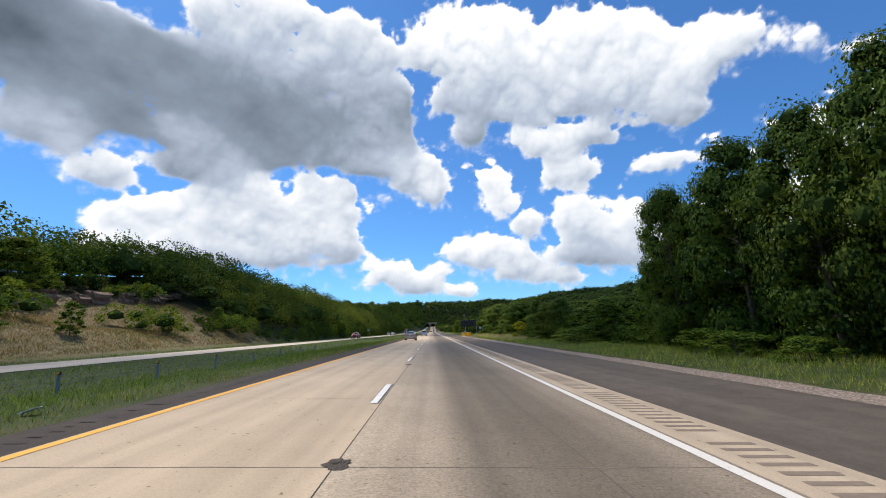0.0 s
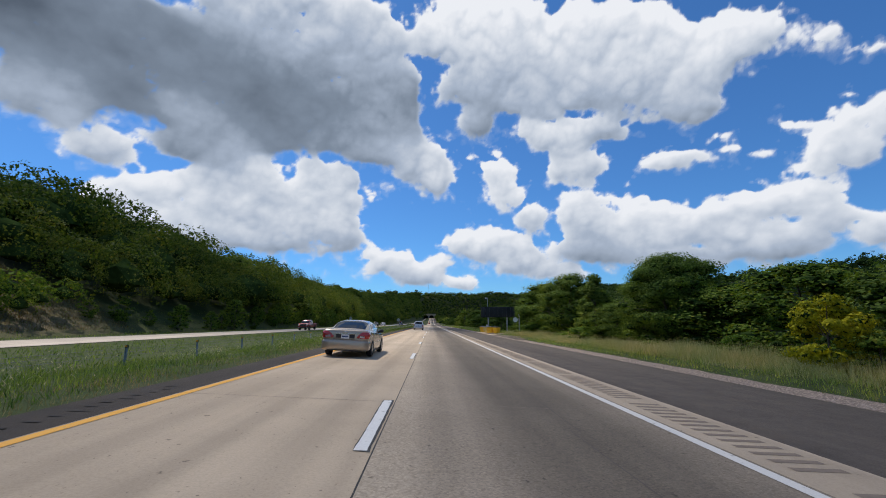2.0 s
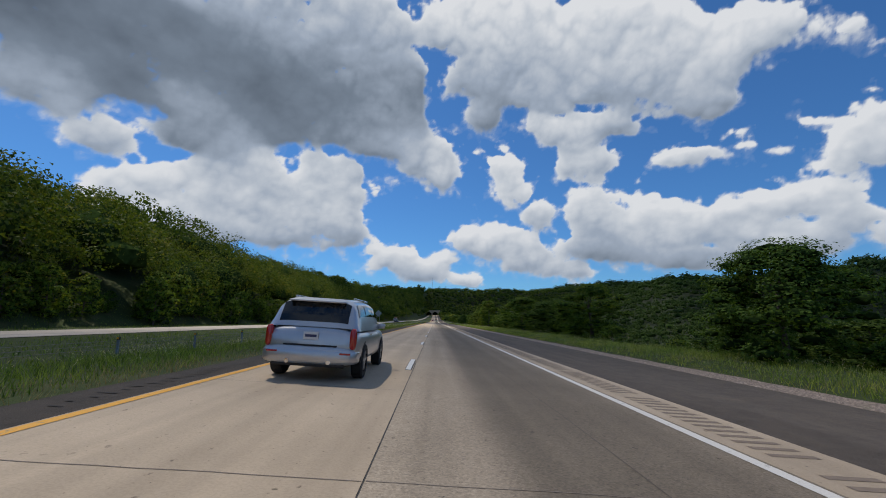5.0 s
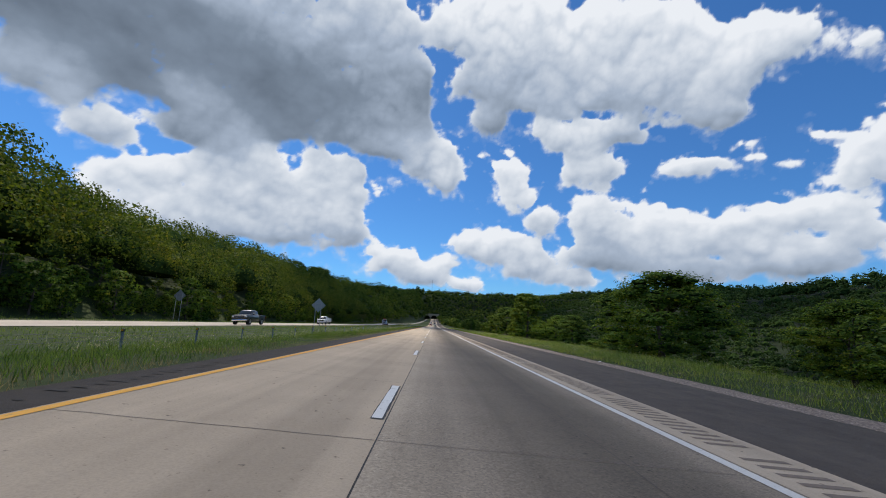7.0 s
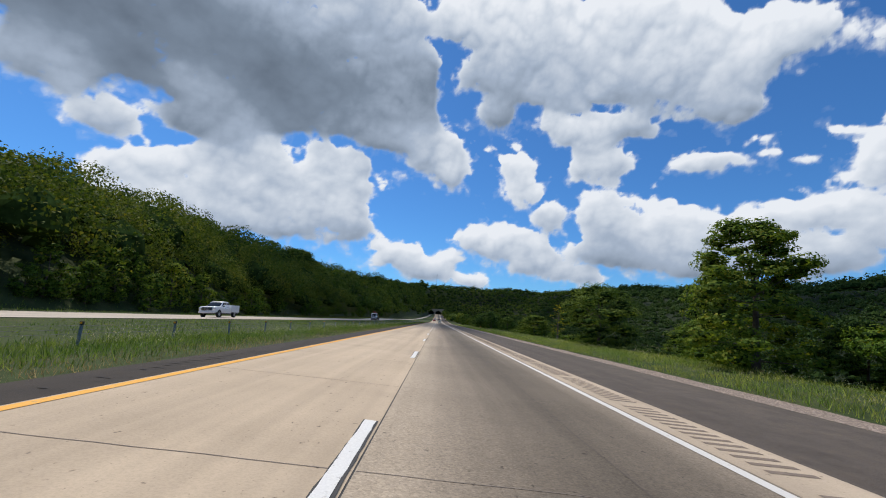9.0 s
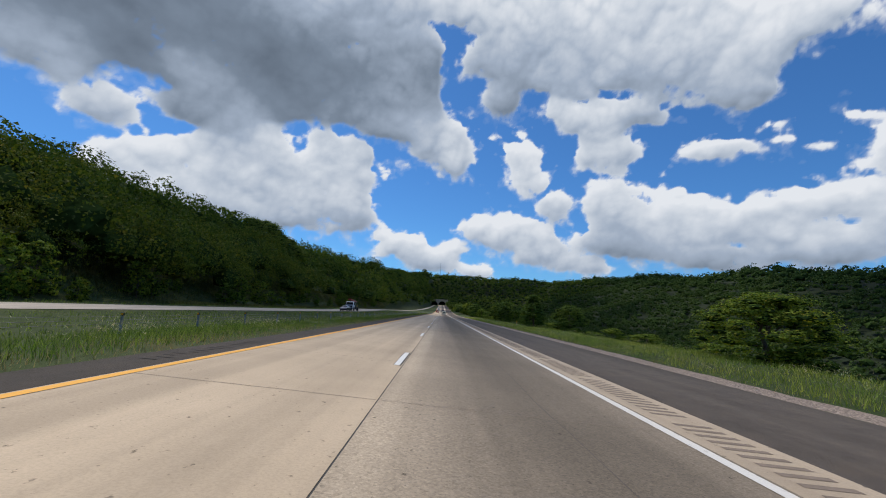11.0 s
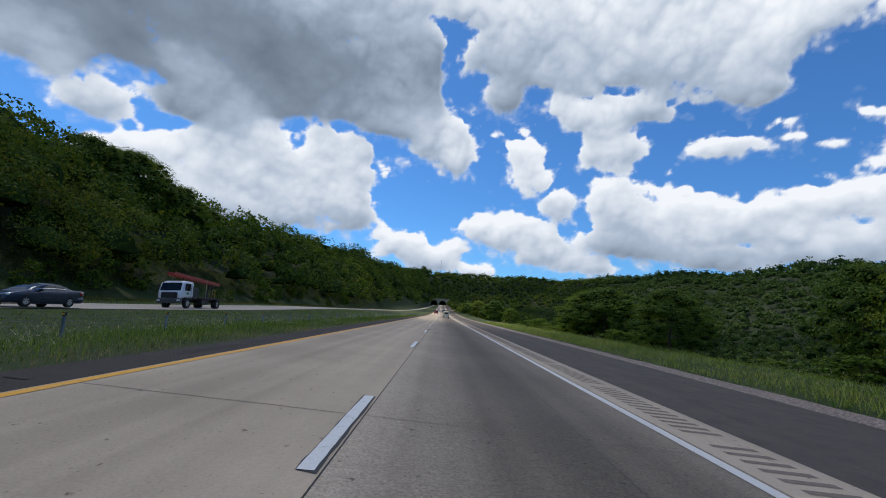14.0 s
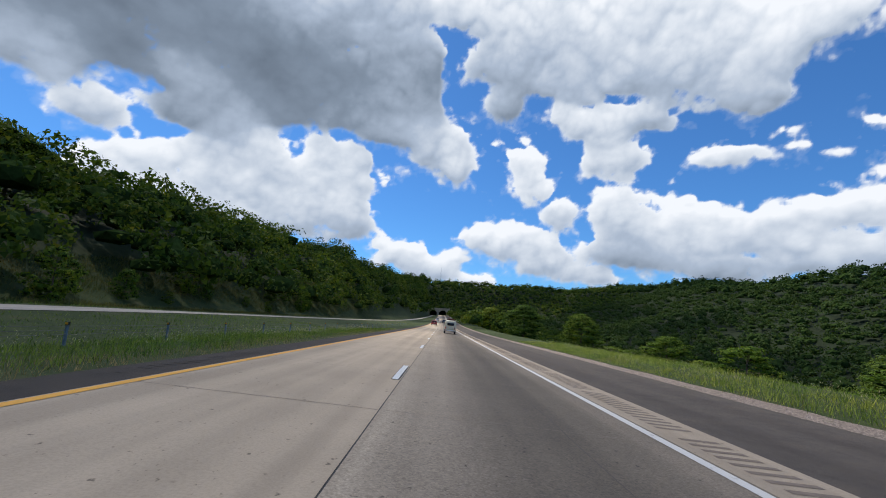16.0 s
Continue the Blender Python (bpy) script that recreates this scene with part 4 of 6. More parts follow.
def worn_slab(rng, x0, x1, length, n=14, ragged=0.02):
    """A painted dash with ragged ends and edges."""
    bm = bmesh.new()
    left, right = [], []
    for i in range(n + 1):
        y = -length + length * i / n
        left.append(bm.verts.new((x0 + rng.uniform(-1, 1) * ragged * 0.5, y + (rng.uniform(-1, 1) * ragged * 2 if i in (0, n) else 0), 0)))
        right.append(bm.verts.new((x1 + rng.uniform(-1, 1) * ragged * 0.4, y + (rng.uniform(-1, 1) * ragged * 2 if i in (0, n) else 0), 0)))
    for i in range(n):
        bm.faces.new((left[i], right[i], right[i + 1], left[i + 1]))
    return bm


rng = np.random.RandomState(8)
dash_things = []
for k in range(4):
    root = new("lane_dash")
    part("tar_bed", worn_slab(rng, -0.222, -0.030, 3.12, ragged=0.02), M_TAR, root, "black tar under the paint")
    pieces = [(0, 3.05)] if k % 2 else [(0, 0.55), (0.58, 3.05)]
    for a, b in pieces:
        ob = part("paint", worn_slab(rng, -0.208, -0.062, b - a, ragged=0.012), M_DASH, root)
        ob.location = (0, -a - 0.04, 0.004)
    dash_things.append(root)
for k in range(-3, 86):
    y = k * PERIOD
    copy_thing(dash_things[k % 4], road_pose(0, y, 0.006))
for o in list(scene.objects):
    if o.name.startswith("lane_dash"):
        tagged(o, "white painted lane dash on a black tar bed", "road marking", "lane dashes down the road")
for root in dash_things:
    for o in (*root.children_recursive, root):
        bpy.data.objects.remove(o)


def joint_mesh(x0, x1, skew, w):
    me = bpy.data.meshes.new("slab_joint")
    n = 12
    verts, faces = [], []
    r = np.random.RandomState(int(abs(x0) * 10) + 3)
    for i in range(n + 1):
        x = x0 + (x1 - x0) * i / n
        y = skew * x + r.uniform(-0.012, 0.012)
        verts += [(x, y - w, 0), (x, y + w, 0)]
        if i:
            faces.append((2 * i - 2, 2 * i, 2 * i + 1, 2 * i - 1))
    me.from_pydata(verts, [], faces)
    me.materials.append(M_GROOVE)
    return me


joint_l, joint_r = joint_mesh(LANE_L - 0.12, -0.02, 0.0, 0.0075), joint_mesh(0.02, 4.4, 0.0, 0.006)
for k in range(-4, 150):
    y = k * 4.646 + 2.185
    for me, owner in ((joint_l, road_l), (joint_r, road_r)):
        ob = new("slab_joint", me)
        ob.parent = owner
        ob.matrix_basis = road_pose(0, y, 0.0035)


M_CRACK = plain("crack_dirt", (0.095, 0.08, 0.068), 0.95)


def crack(name, x, y, parent, seed):
    """A wandering hairline along the lane."""
    r = np.random.RandomState(seed)
    verts, faces = [], []
    for i in range(30):
        zz = float(bank_z(x, y + i))
        verts += [(x - 0.007, i * 1.0, zz), (x + 0.007, i * 1.0, zz)]
        if i:
            faces.append((2 * i - 2, 2 * i - 1, 2 * i + 1, 2 * i))
        x += r.uniform(-0.03, 0.03)
    me = bpy.data.meshes.new(name)
    me.from_pydata(verts, [], faces)
    me.materials.append(M_CRACK)
    ob = new(name, me)
    ob.parent = parent
    ob.location = (0, y, 0.0035)


for i in range(16):
    crack("hairline_crack", 2.75 + 0.1 * math.sin(i), -40 + i * 29.0, road_r, i)

# milled rumble grooves in runs between plain gaps, drawn as near-flat dark plates
groove = bpy.data.meshes.new("rumble_groove")
groove.from_pydata([(-0.31, -0.062, 0), (0.31, -0.062, 0), (0.31, 0.062, 0), (-0.31, 0.062, 0), (-0.27, -0.03, -0.001), (0.27, -0.03, -0.001), (0.27, 0.03, -0.001), (-0.27, 0.03, -0.001)], [],
                   [(0, 1, 5, 4), (1, 2, 6, 5), (2, 3, 7, 6), (3, 0, 4, 7), (4, 5, 6, 7)])
groove.materials.append(M_MILLED)
rumble = bpy.data.objects["pavement_rumble_strip"]
y, made = -10.0, 0
far_v, far_f = [], []
while y < 700:
    for i in range(14):
        yy = y + i * 0.30
        if made < 300 and y > -10.1:
            ob = new("rumble_groove", groove)
            ob.parent = rumble
            ob.matrix_basis = road_pose(4.98, yy, 0.002)
            made += 1
        else:
            b = len(far_v)
            m = road_pose(4.98, yy, 0.002)
            for v in groove.vertices:
                far_v.append(tuple(m @ v.co))
            for f in groove.polygons:
                far_f.append([b + q for q in f.vertices])
    y += 14 * 0.30 + 0.44
far_ob = link_mesh("rumble_grooves_beyond", far_v, far_f, M_MILLED, rumble)
far_ob["kind"] = "stuff"

# short milled grooves in the inner shoulder, worn and patchy, drawn as flat dark strips
M_MILLED_DARK = plain("milled_asphalt", (0.027, 0.023, 0.020), 0.95)
rng = np.random.RandomState(71)
inner_v, inner_f = [], []
for yy in np.arange(-12, 480, 0.33):
    if math.sin(yy * 0.7) + rng.uniform(-0.8, 0.8) < -0.4:
        continue
    half, mid_x = rng.uniform(0.05, 0.20), -4.36 + rng.uniform(-0.08, 0.08)
    m = pose(mid_x, yy, float(road_z(yy) + bank_z(mid_x, yy)) - 0.018, 0, float(road_lean(yy)) - 1.5, 0)
    b = len(inner_v)
    inner_v += [tuple(m @ Vector(q)) for q in ((-half, -0.02, 0), (half, -0.045, 0), (half * 0.9, 0.01, 0), (-half, 0.03, 0))]
    inner_f.append((b, b + 1, b + 2, b + 3))
inner = link_mesh("shoulder_grooves", inner_v, inner_f, M_MILLED_DARK, bpy.data.objects["pavement_inner_shoulder"])
inner["kind"] = "stuff"

# asphalt patches and chipped joints
def blob(seed, rx, ry, n=22):
    r = np.random.RandomState(seed)
    bm = bmesh.new()
    vs = []
    for i in range(n):
        a = 2 * math.pi * i / n
        k = r.uniform(0.78, 1.12)
        vs.append(bm.verts.new((rx * k * math.cos(a), ry * k * math.sin(a), 0)))
    top = bm.faces.new(vs)
    got = bmesh.ops.extrude_face_region(bm, geom=[top])
    bmesh.ops.translate(bm, verts=[v for v in got["geom"] if isinstance(v, bmesh.types.BMVert)], vec=(0, 0, 0.012))
    return bm


def crumbled(seed, rx, ry, rings=9, n=48):
    """A lumpy patch that thins out to a ragged edge."""
    r = np.random.RandomState(seed)
    ragged = 1 + 0.16 * np.convolve(np.tile(r.normal(size=n), 3), [0.3, 0.5, 0.3], "same")[n:2 * n] + r.uniform(-0.07, 0.07, n)
    bm = bmesh.new()
    middle = bm.verts.new((0, 0, 0.014))
    before = None
    for j in range(1, rings + 1):
        k = j / rings
        ring = []
        for i in range(n):
            a = 2 * math.pi * i / n
            q = k * (1 + (ragged[i] - 1) * k)
            z = 0 if j == rings else 0.010 * (1 - k ** 3) + r.uniform(-0.003, 0.006)
            ring.append(bm.verts.new((rx * q * math.cos(a), ry * q * math.sin(a), max(0, z))))
        for i in range(n):
            if before:
                bm.faces.new((before[i], ring[i], ring[(i + 1) % n], before[(i + 1) % n]))
            else:
                bm.faces.new((middle, ring[i], ring[(i + 1) % n]))
        before = ring
    return bm


M_PATCH = asphalt_material("asphalt_patch", 0.06)
for i, (x, y, rx, ry) in enumerate([(0.02, -7.0, 0.15, 0.20), (0.0, 6.8, 0.16, 0.24), (-0.03, 86.2, 0.10, 0.16), (0.0, 391.8, 0.20, 0.22)]):
    ob = part("asphalt_patch", crumbled(60 + i, rx, ry), M_PATCH, None)
    ob.matrix_basis = road_pose(x, y, 0.004)
    tagged(ob, "rough dark asphalt patch over the lane joint", "road patch", "asphalt patches")

# ---------------------------------------------------------------- grass and stones along the edges
def blades_material(name, dark, light):
    m, t, b = material(name, rough=0.7, spec=0.2)
    r = t.nodes.new("ShaderNodeNewGeometry").outputs["Random Per Island"]
    c = ramp(t, r, [(0.0, dark), (1.0, light)])
    c = mix(t, c, ramp(t, noise_tex(t, 0.35, 4, 0.6, coords(t)), [(0.35, (0.7, 0.85, 0.7)), (0.65, (1.35, 1.15, 1.0))]), 1.0, "MULTIPLY")
    t.links.new(c, b.inputs["Base Color"])
    tr = t.nodes.new("ShaderNodeBsdfTranslucent")
    t.links.new(c, tr.inputs["Color"])
    ms = t.nodes.new("ShaderNodeMixShader")
    ms.inputs[0].default_value = 0.45
    t.links.new(b.outputs[0], ms.inputs[1])
    t.links.new(tr.outputs[0], ms.inputs[2])
    t.links.new(ms.outputs[0], t.nodes["Material Output"].inputs["Surface"])
    return m


def blades(name, label, seed, n, x0, x1, tall, wide, mat, y0=-12.0, y1=470.0, lean=0.35, clump=0.0, head=0.0):
    """Loose blades of grass on the ground between x0 and x1; head: the seed heads alone, that long, at their tops."""
    rng = np.random.RandomState(seed)
    x, y = rng.uniform(x0, x1, n), rng.uniform(y0, y1, n)
    if clump:
        keep_ = (np.sin(x * 1.9 + 3 * np.sin(y * 0.31)) + np.sin(y * 0.83 + x) + rng.uniform(-1, 1, n)) > clump
        x, y = x[keep_], y[keep_]
        n = len(x)
    # none on the trodden pull-off before the sign
    keep_ = ~((x > 0) & (x < 12.6 + 0.5 * np.sin(y * 0.9)) & (y > 87) & (y < 107)) | (rng.uniform(0, 1, n) < 0.12)
    x, y = x[keep_], y[keep_]
    n = len(x)
    base = np.stack([x, y, ground_z(x, y) - 0.02], 1)
    a = rng.uniform(0, 2 * np.pi, n)
    tuft = 0.75 + 0.35 * np.sin(x * 2.3 + 2 * np.sin(y * 0.47)) * np.sin(y * 1.1 + 1.3 * np.sin(x * 1.7)) + 0.2 * np.sin(y * 0.23 + x * 0.4)
    h = tall * rng.uniform(0.5, 1.4, n) * tuft
    side = np.stack([np.cos(a), np.sin(a), np.zeros(n)], 1) * (wide * rng.uniform(0.6, 1.4, n))[:, None]
    tip = np.stack([rng.normal(0, lean, n) * h, rng.normal(0, lean, n) * h, h], 1)
    tri = np.stack([base - side, base + side, base + tip], 1)
    if head:
        droop = tip * np.array([1.0, 1.0, 0.35])
        droop *= head / (np.linalg.norm(droop, axis=1, keepdims=True) + 1e-6) * rng.uniform(0.6, 1.4, (n, 1))
        up = base + tip
        tri = np.stack([up - droop * 0.5, up + side, up + droop * 0.8, up - side], 1)
    return tagged(new(name, quads_mesh(name, tri, mat)), label, "grass", kind="stuff")


M_BLADE = blades_material("blade_green", (0.035, 0.085, 0.010), (0.27, 0.37, 0.07))
M_BLADE_BRIGHT = blades_material("blade_bright", (0.085, 0.16, 0.02), (0.50, 0.56, 0.13))
M_BLADE_DRY = blades_material("blade_dry", (0.20, 0.175, 0.08), (0.42, 0.36, 0.20))
M_BLADE_TALL = blades_material("blade_tall", (0.26, 0.27, 0.09), (0.64, 0.58, 0.30))
M_SEED = blades_material("seed_head", (0.30, 0.31, 0.17), (0.60, 0.58, 0.40))
blades("verge_grass", "green uncut grass on the median", 31, 230000, -11.0, -5.3, 0.22, 0.009, M_BLADE)
blades("verge_grass", "green grass in the median ditch", 32, 70000, -21.0, -11.5, 0.20, 0.020, M_BLADE)
blades("dry_grass", "dry straw-coloured grass along the inner shoulder", 33, 80000, -6.6, -4.85, 0.14, 0.006, M_BLADE_DRY)
blades("verge_grass", "green uncut grass beside the gravel", 34, 200000, 11.0, 17.5, 0.32, 0.011, M_BLADE_BRIGHT)
blades("dry_grass", "dry grass tufts at the edge of the gravel", 35, 32000, 10.6, 13.0, 0.22, 0.007, M_BLADE_DRY, clump=0.2)
blades("tall_grass", "tall pale grass gone to seed on the verge", 46, 60000, 12.2, 17.0, 0.62, 0.008, M_BLADE_TALL, y0=48.0, y1=112.0, lean=0.28)
blades("seed_heads", "pale feathery seed heads on the median", 36, 60000, -10.5, -6.0, 0.42, 0.007, M_SEED, y0=40.0, clump=0.2, head=0.075)
blades("seed_heads", "pale feathery seed heads on the verge", 37, 52000, 11.4, 15.6, 0.46, 0.008, M_SEED, y0=40.0, clump=0.4, head=0.09)
blades("verge_grass", "green grass beyond the opposite carriageway", 38, 36000, -47.0, -34.5, 0.28, 0.025, M_BLADE)

rng = np.random.RandomState(39)
n = 9000
sx, sy = rng.uniform(9.75, 11.1, n), rng.uniform(-12, 460, n)
sr = rng.uniform(0.02, 0.055, n)
octa = np.array([(1, 0, 0), (0, 1, 0), (-1, 0, 0), (0, -1, 0), (0, 0, 0.8)])
vv = (octa[None] * rng.uniform(0.6, 1.3, (n, 5, 1)) * sr[:, None, None] + np.stack([sx, sy, 0.085 + bank_z(sx, sy)], 1)[:, None]).reshape(-1, 3)
ff = (np.array([(0, 1, 4), (1, 2, 4), (2, 3, 4), (3, 0, 4)])[None] + 5 * np.arange(n)[:, None, None]).reshape(-1, 3)
stone = link_mesh("gravel_stones", vv.tolist(), ff.tolist(), plain("stone", (0.38, 0.31, 0.26), 0.9, vary=0.4, scale=2))
tagged(stone, "loose brown and grey gravel stones by the shoulder", "gravel", kind="stuff")

# ---------------------------------------------------------------- vehicles
def car_paint(name, colour, metal=0.5, rough=0.32):
    return plain(name, colour, rough, metal, 0.05, 3.0, coat=0.6)


M_GLASS = plain("tinted_glass", (0.012, 0.015, 0.018), 0.06, 0.0, 0.1)
M_TYRE = plain("tyre_rubber", (0.02, 0.02, 0.02), 0.9)
M_RIM = plain("alloy_rim", (0.45, 0.45, 0.46), 0.35, 0.8)
M_BLACK = plain("black_plastic", (0.02, 0.02, 0.021), 0.6)
M_CHROME = plain("chrome", (0.75, 0.75, 0.76), 0.12, 1.0, 0.03)
M_RED_LAMP = plain("red_lamp", (0.42, 0.015, 0.015), 0.15, 0.0, 0.2, coat=1.0)
M_CLEAR_LAMP = plain("clear_lamp", (0.72, 0.72, 0.74), 0.12, 0.2, 0.1, coat=1.0)
M_PLATE = plain("plate", (0.72, 0.72, 0.70), 0.5, 0.0, 0.05)
M_PLATE_BAR = plain("plate_bar", (0.05, 0.06, 0.14), 0.6)


def ring(w, z0, z1, n=20, power=4.0):
    """A rounded-box outline in x and z."""
    pts = []
    zc, hz = (z0 + z1) / 2, (z1 - z0) / 2
    for i in range(n):
        a = 2 * math.pi * (i + 0.5) / n
        c, s = math.cos(a), math.sin(a)
        pts.append((w * math.copysign(abs(c) ** (2 / power), c), zc + hz * math.copysign(abs(s) ** (2 / power), s)))
    return pts


def loft(stations, power=4.0, n=20):
    """Skins rounded-box outlines (y, half width, z0, z1) along y, closed at both ends."""
    bm = bmesh.new()
    rows_ = []
    for y, w, z0, z1 in stations:
        rows_.append([bm.verts.new((x, y, z)) for x, z in ring(w, z0, z1, n, power)])
    for a, b in zip(rows_, rows_[1:]):
        for i in range(n):
            bm.faces.new((a[i], a[(i + 1) % n], b[(i + 1) % n], b[i]))
    bm.faces.new(rows_[0])
    bm.faces.new(rows_[-1][::-1])
    bmesh.ops.recalc_face_normals(bm, faces=bm.faces)
    return bm


class Cabin:
    """The glasshouse of a car: its roof line runs through (y, z) points above the belt."""

    def __init__(self, line, belt, w, tumble=0.16, power=5.0):
        self.ys, self.zs = [p[0] for p in line], [p[1] for p in line]
        self.belt, self.w, self.tumble, self.power = belt, w, tumble, power

    def point(self, y, a, out=0.0):
        """a runs from 0 (right belt) over 0.5 (roof middle) to 1 (left belt)."""
        top = float(np.interp(y, self.ys, self.zs)) - self.belt
        th = math.pi * a
        c, s = math.cos(th), math.sin(th)
        sx = math.copysign(abs(c) ** (2 / self.power), c)
        sz = abs(s) ** (2 / self.power)
        x = self.w * (1 - self.tumble * sz) * sx + out * c
        return (x, y, self.belt + top * sz + out * s)

    def patch(self, y0, y1, a0, a1, out=0.008, ny=8, na=8, slant=(0, 0)):
        """A pane that lies on the glasshouse; slant shifts its two ends at the second angle."""
        bm = bmesh.new()
        grid = []
        for j in range(na + 1):
            t = j / na
            a = a0 + (a1 - a0) * t
            grid.append([bm.verts.new(self.point(y0 + slant[0] * t + (y1 + slant[1] * t - y0 - slant[0] * t) * i / ny, a, out)) for i in range(ny + 1)])
        for j in range(na):
            for i in range(ny):
                bm.faces.new((grid[j][i], grid[j][i + 1], grid[j + 1][i + 1], grid[j + 1][i]))
        bmesh.ops.recalc_face_normals(bm, faces=bm.faces)
        return bm

    def shell(self):
        ys = sorted(set(list(np.linspace(self.ys[0], self.ys[-1], 22)) + self.ys))
        bm = bmesh.new()
        rows_ = [[bm.verts.new(self.point(y, i / 18)) for i in range(19)] for y in ys]
        for a, b in zip(rows_, rows_[1:]):
            for i in range(18):
                bm.faces.new((a[i], a[i + 1], b[i + 1], b[i]))
        bmesh.ops.recalc_face_normals(bm, faces=bm.faces)
        return bm


def wheel(root, x, y, r, width, rim=None, spokes=5):
    """A wheel whose outer face looks away from the car's middle line."""
    s = 1 if x > 0 else -1
    bm = bmesh.new()
    prof = [(r * 0.62, 0.5), (r * 0.93, 0.5), (r, 0.36), (r, -0.36), (r * 0.93, -0.5), (r * 0.5, -0.5)]
    n = 28
    rows_ = []
    for rad, k in prof:
        rows_.append([bm.verts.new((s * width * k, rad * math.cos(2 * math.pi * i / n), rad * math.sin(2 * math.pi * i / n))) for i in range(n)])
    for a, b in zip(rows_, rows_[1:]):
        for i in range(n):
            bm.faces.new((a[i], a[(i + 1) % n], b[(i + 1) % n], b[i]))
    bmesh.ops.recalc_face_normals(bm, faces=bm.faces)
    w = new("wheel")
    w.parent = root
    w.location = (x, y, r)
    part("tyre", bm, M_TYRE, w)
    bm = bmesh.new()
    tube(bm, (s * width * 0.1, 0, 0), (s * width * 0.38, 0, 0), r * 0.62, r * 0.60, 24)
    for i in range(spokes):
        a = 2 * math.pi * i / spokes
        m = Matrix.Rotation(a, 4, "X")
        got = bmesh.ops.create_cube(bm, size=1, matrix=m @ Matrix.Translation((s * width * 0.42, 0, r * 0.33)) @ Matrix.Diagonal((width * 0.12, r * 0.16, r * 0.52, 1)))
    tube(bm, (s * width * 0.38, 0, 0), (s * width * 0.5, 0, 0), r * 0.14, r * 0.11, 12)
    part("rim", bm, rim or M_RIM, w)
    return w


def arch(root, x, y, r, mat):
    """A black half disc at the body side in place of the shaded wheel opening."""
    bm = bmesh.new()
    s = 1 if x > 0 else -1
    n = 20
    outer = [bm.verts.new((x, y + r * math.cos(math.pi * i / n), r * 0.86 + r * math.sin(math.pi * i / n))) for i in range(n + 1)]
    inner = [bm.verts.new((x - s * 0.25, y + r * 0.97 * math.cos(math.pi * i / n), r * 0.86 + r * 0.97 * math.sin(math.pi * i / n))) for i in range(n + 1)]
    for i in range(n):
        bm.faces.new((outer[i], outer[i + 1], inner[i + 1], inner[i]))
    bm.faces.new(outer)
    bm.faces.new(inner)
    part("wheel_arch", bm, M_BLACK, root)


def slab(root, name, mat, x0, x1, y0, y1, z0, z1, bevel=0.012, label=""):
    return part(name, box(bmesh.new(), x0, x1, y0, y1, z0, z1, bevel), mat, root, label)


def number_plate(root, y, z, w=0.31, h=0.155):
    s = 1 if y > 0 else -1
    pl = slab(root, "number_plate", M_PLATE, -w / 2, w / 2, y - 0.008, y + 0.008, z, z + h, 0.004)
    bar = slab(pl, "plate_bar", M_PLATE_BAR, -w * 0.38, w * 0.38, y + s * 0.008 - 0.003, y + s * 0.008 + 0.003, z + h * 0.34, z + h * 0.68, 0.0)
    return pl


def mirrors(root, w, y, z, mat):
    for s in (-1, 1):
        part("mirror", loft([(y - 0.06, 0.09, z - 0.06, z + 0.07), (y, 0.11, z - 0.07, z + 0.08), (y + 0.08, 0.07, z - 0.05, z + 0.06)]), mat, root, smooth=True).location = (s * (w + 0.09), 0, 0)


def wheels_at(root, half, fronts, r, width, rim=None, spokes=5):
    for y in fronts:
        for s in (-1, 1):
            arch(root, s * (half - 0.005), y, r * 1.16, M_BLACK)
            wheel(root, s * (half - width * 0.42), y, r, width, rim, spokes)


def turned(profile, n=24):
    """A round body from (radius, z) points."""
    bm = bmesh.new()
    rows_ = [[bm.verts.new((r * math.cos(2 * math.pi * i / n), r * math.sin(2 * math.pi * i / n), z)) for i in range(n)] for r, z in profile]
    for a, b in zip(rows_, rows_[1:]):
        for i in range(n):
            bm.faces.new((a[i], a[(i + 1) % n], b[(i + 1) % n], b[i]))
    bm.faces.new(rows_[-1])
    bm.faces.new(rows_[0][::-1])
    bmesh.ops.recalc_face_normals(bm, faces=bm.faces)
    return bm


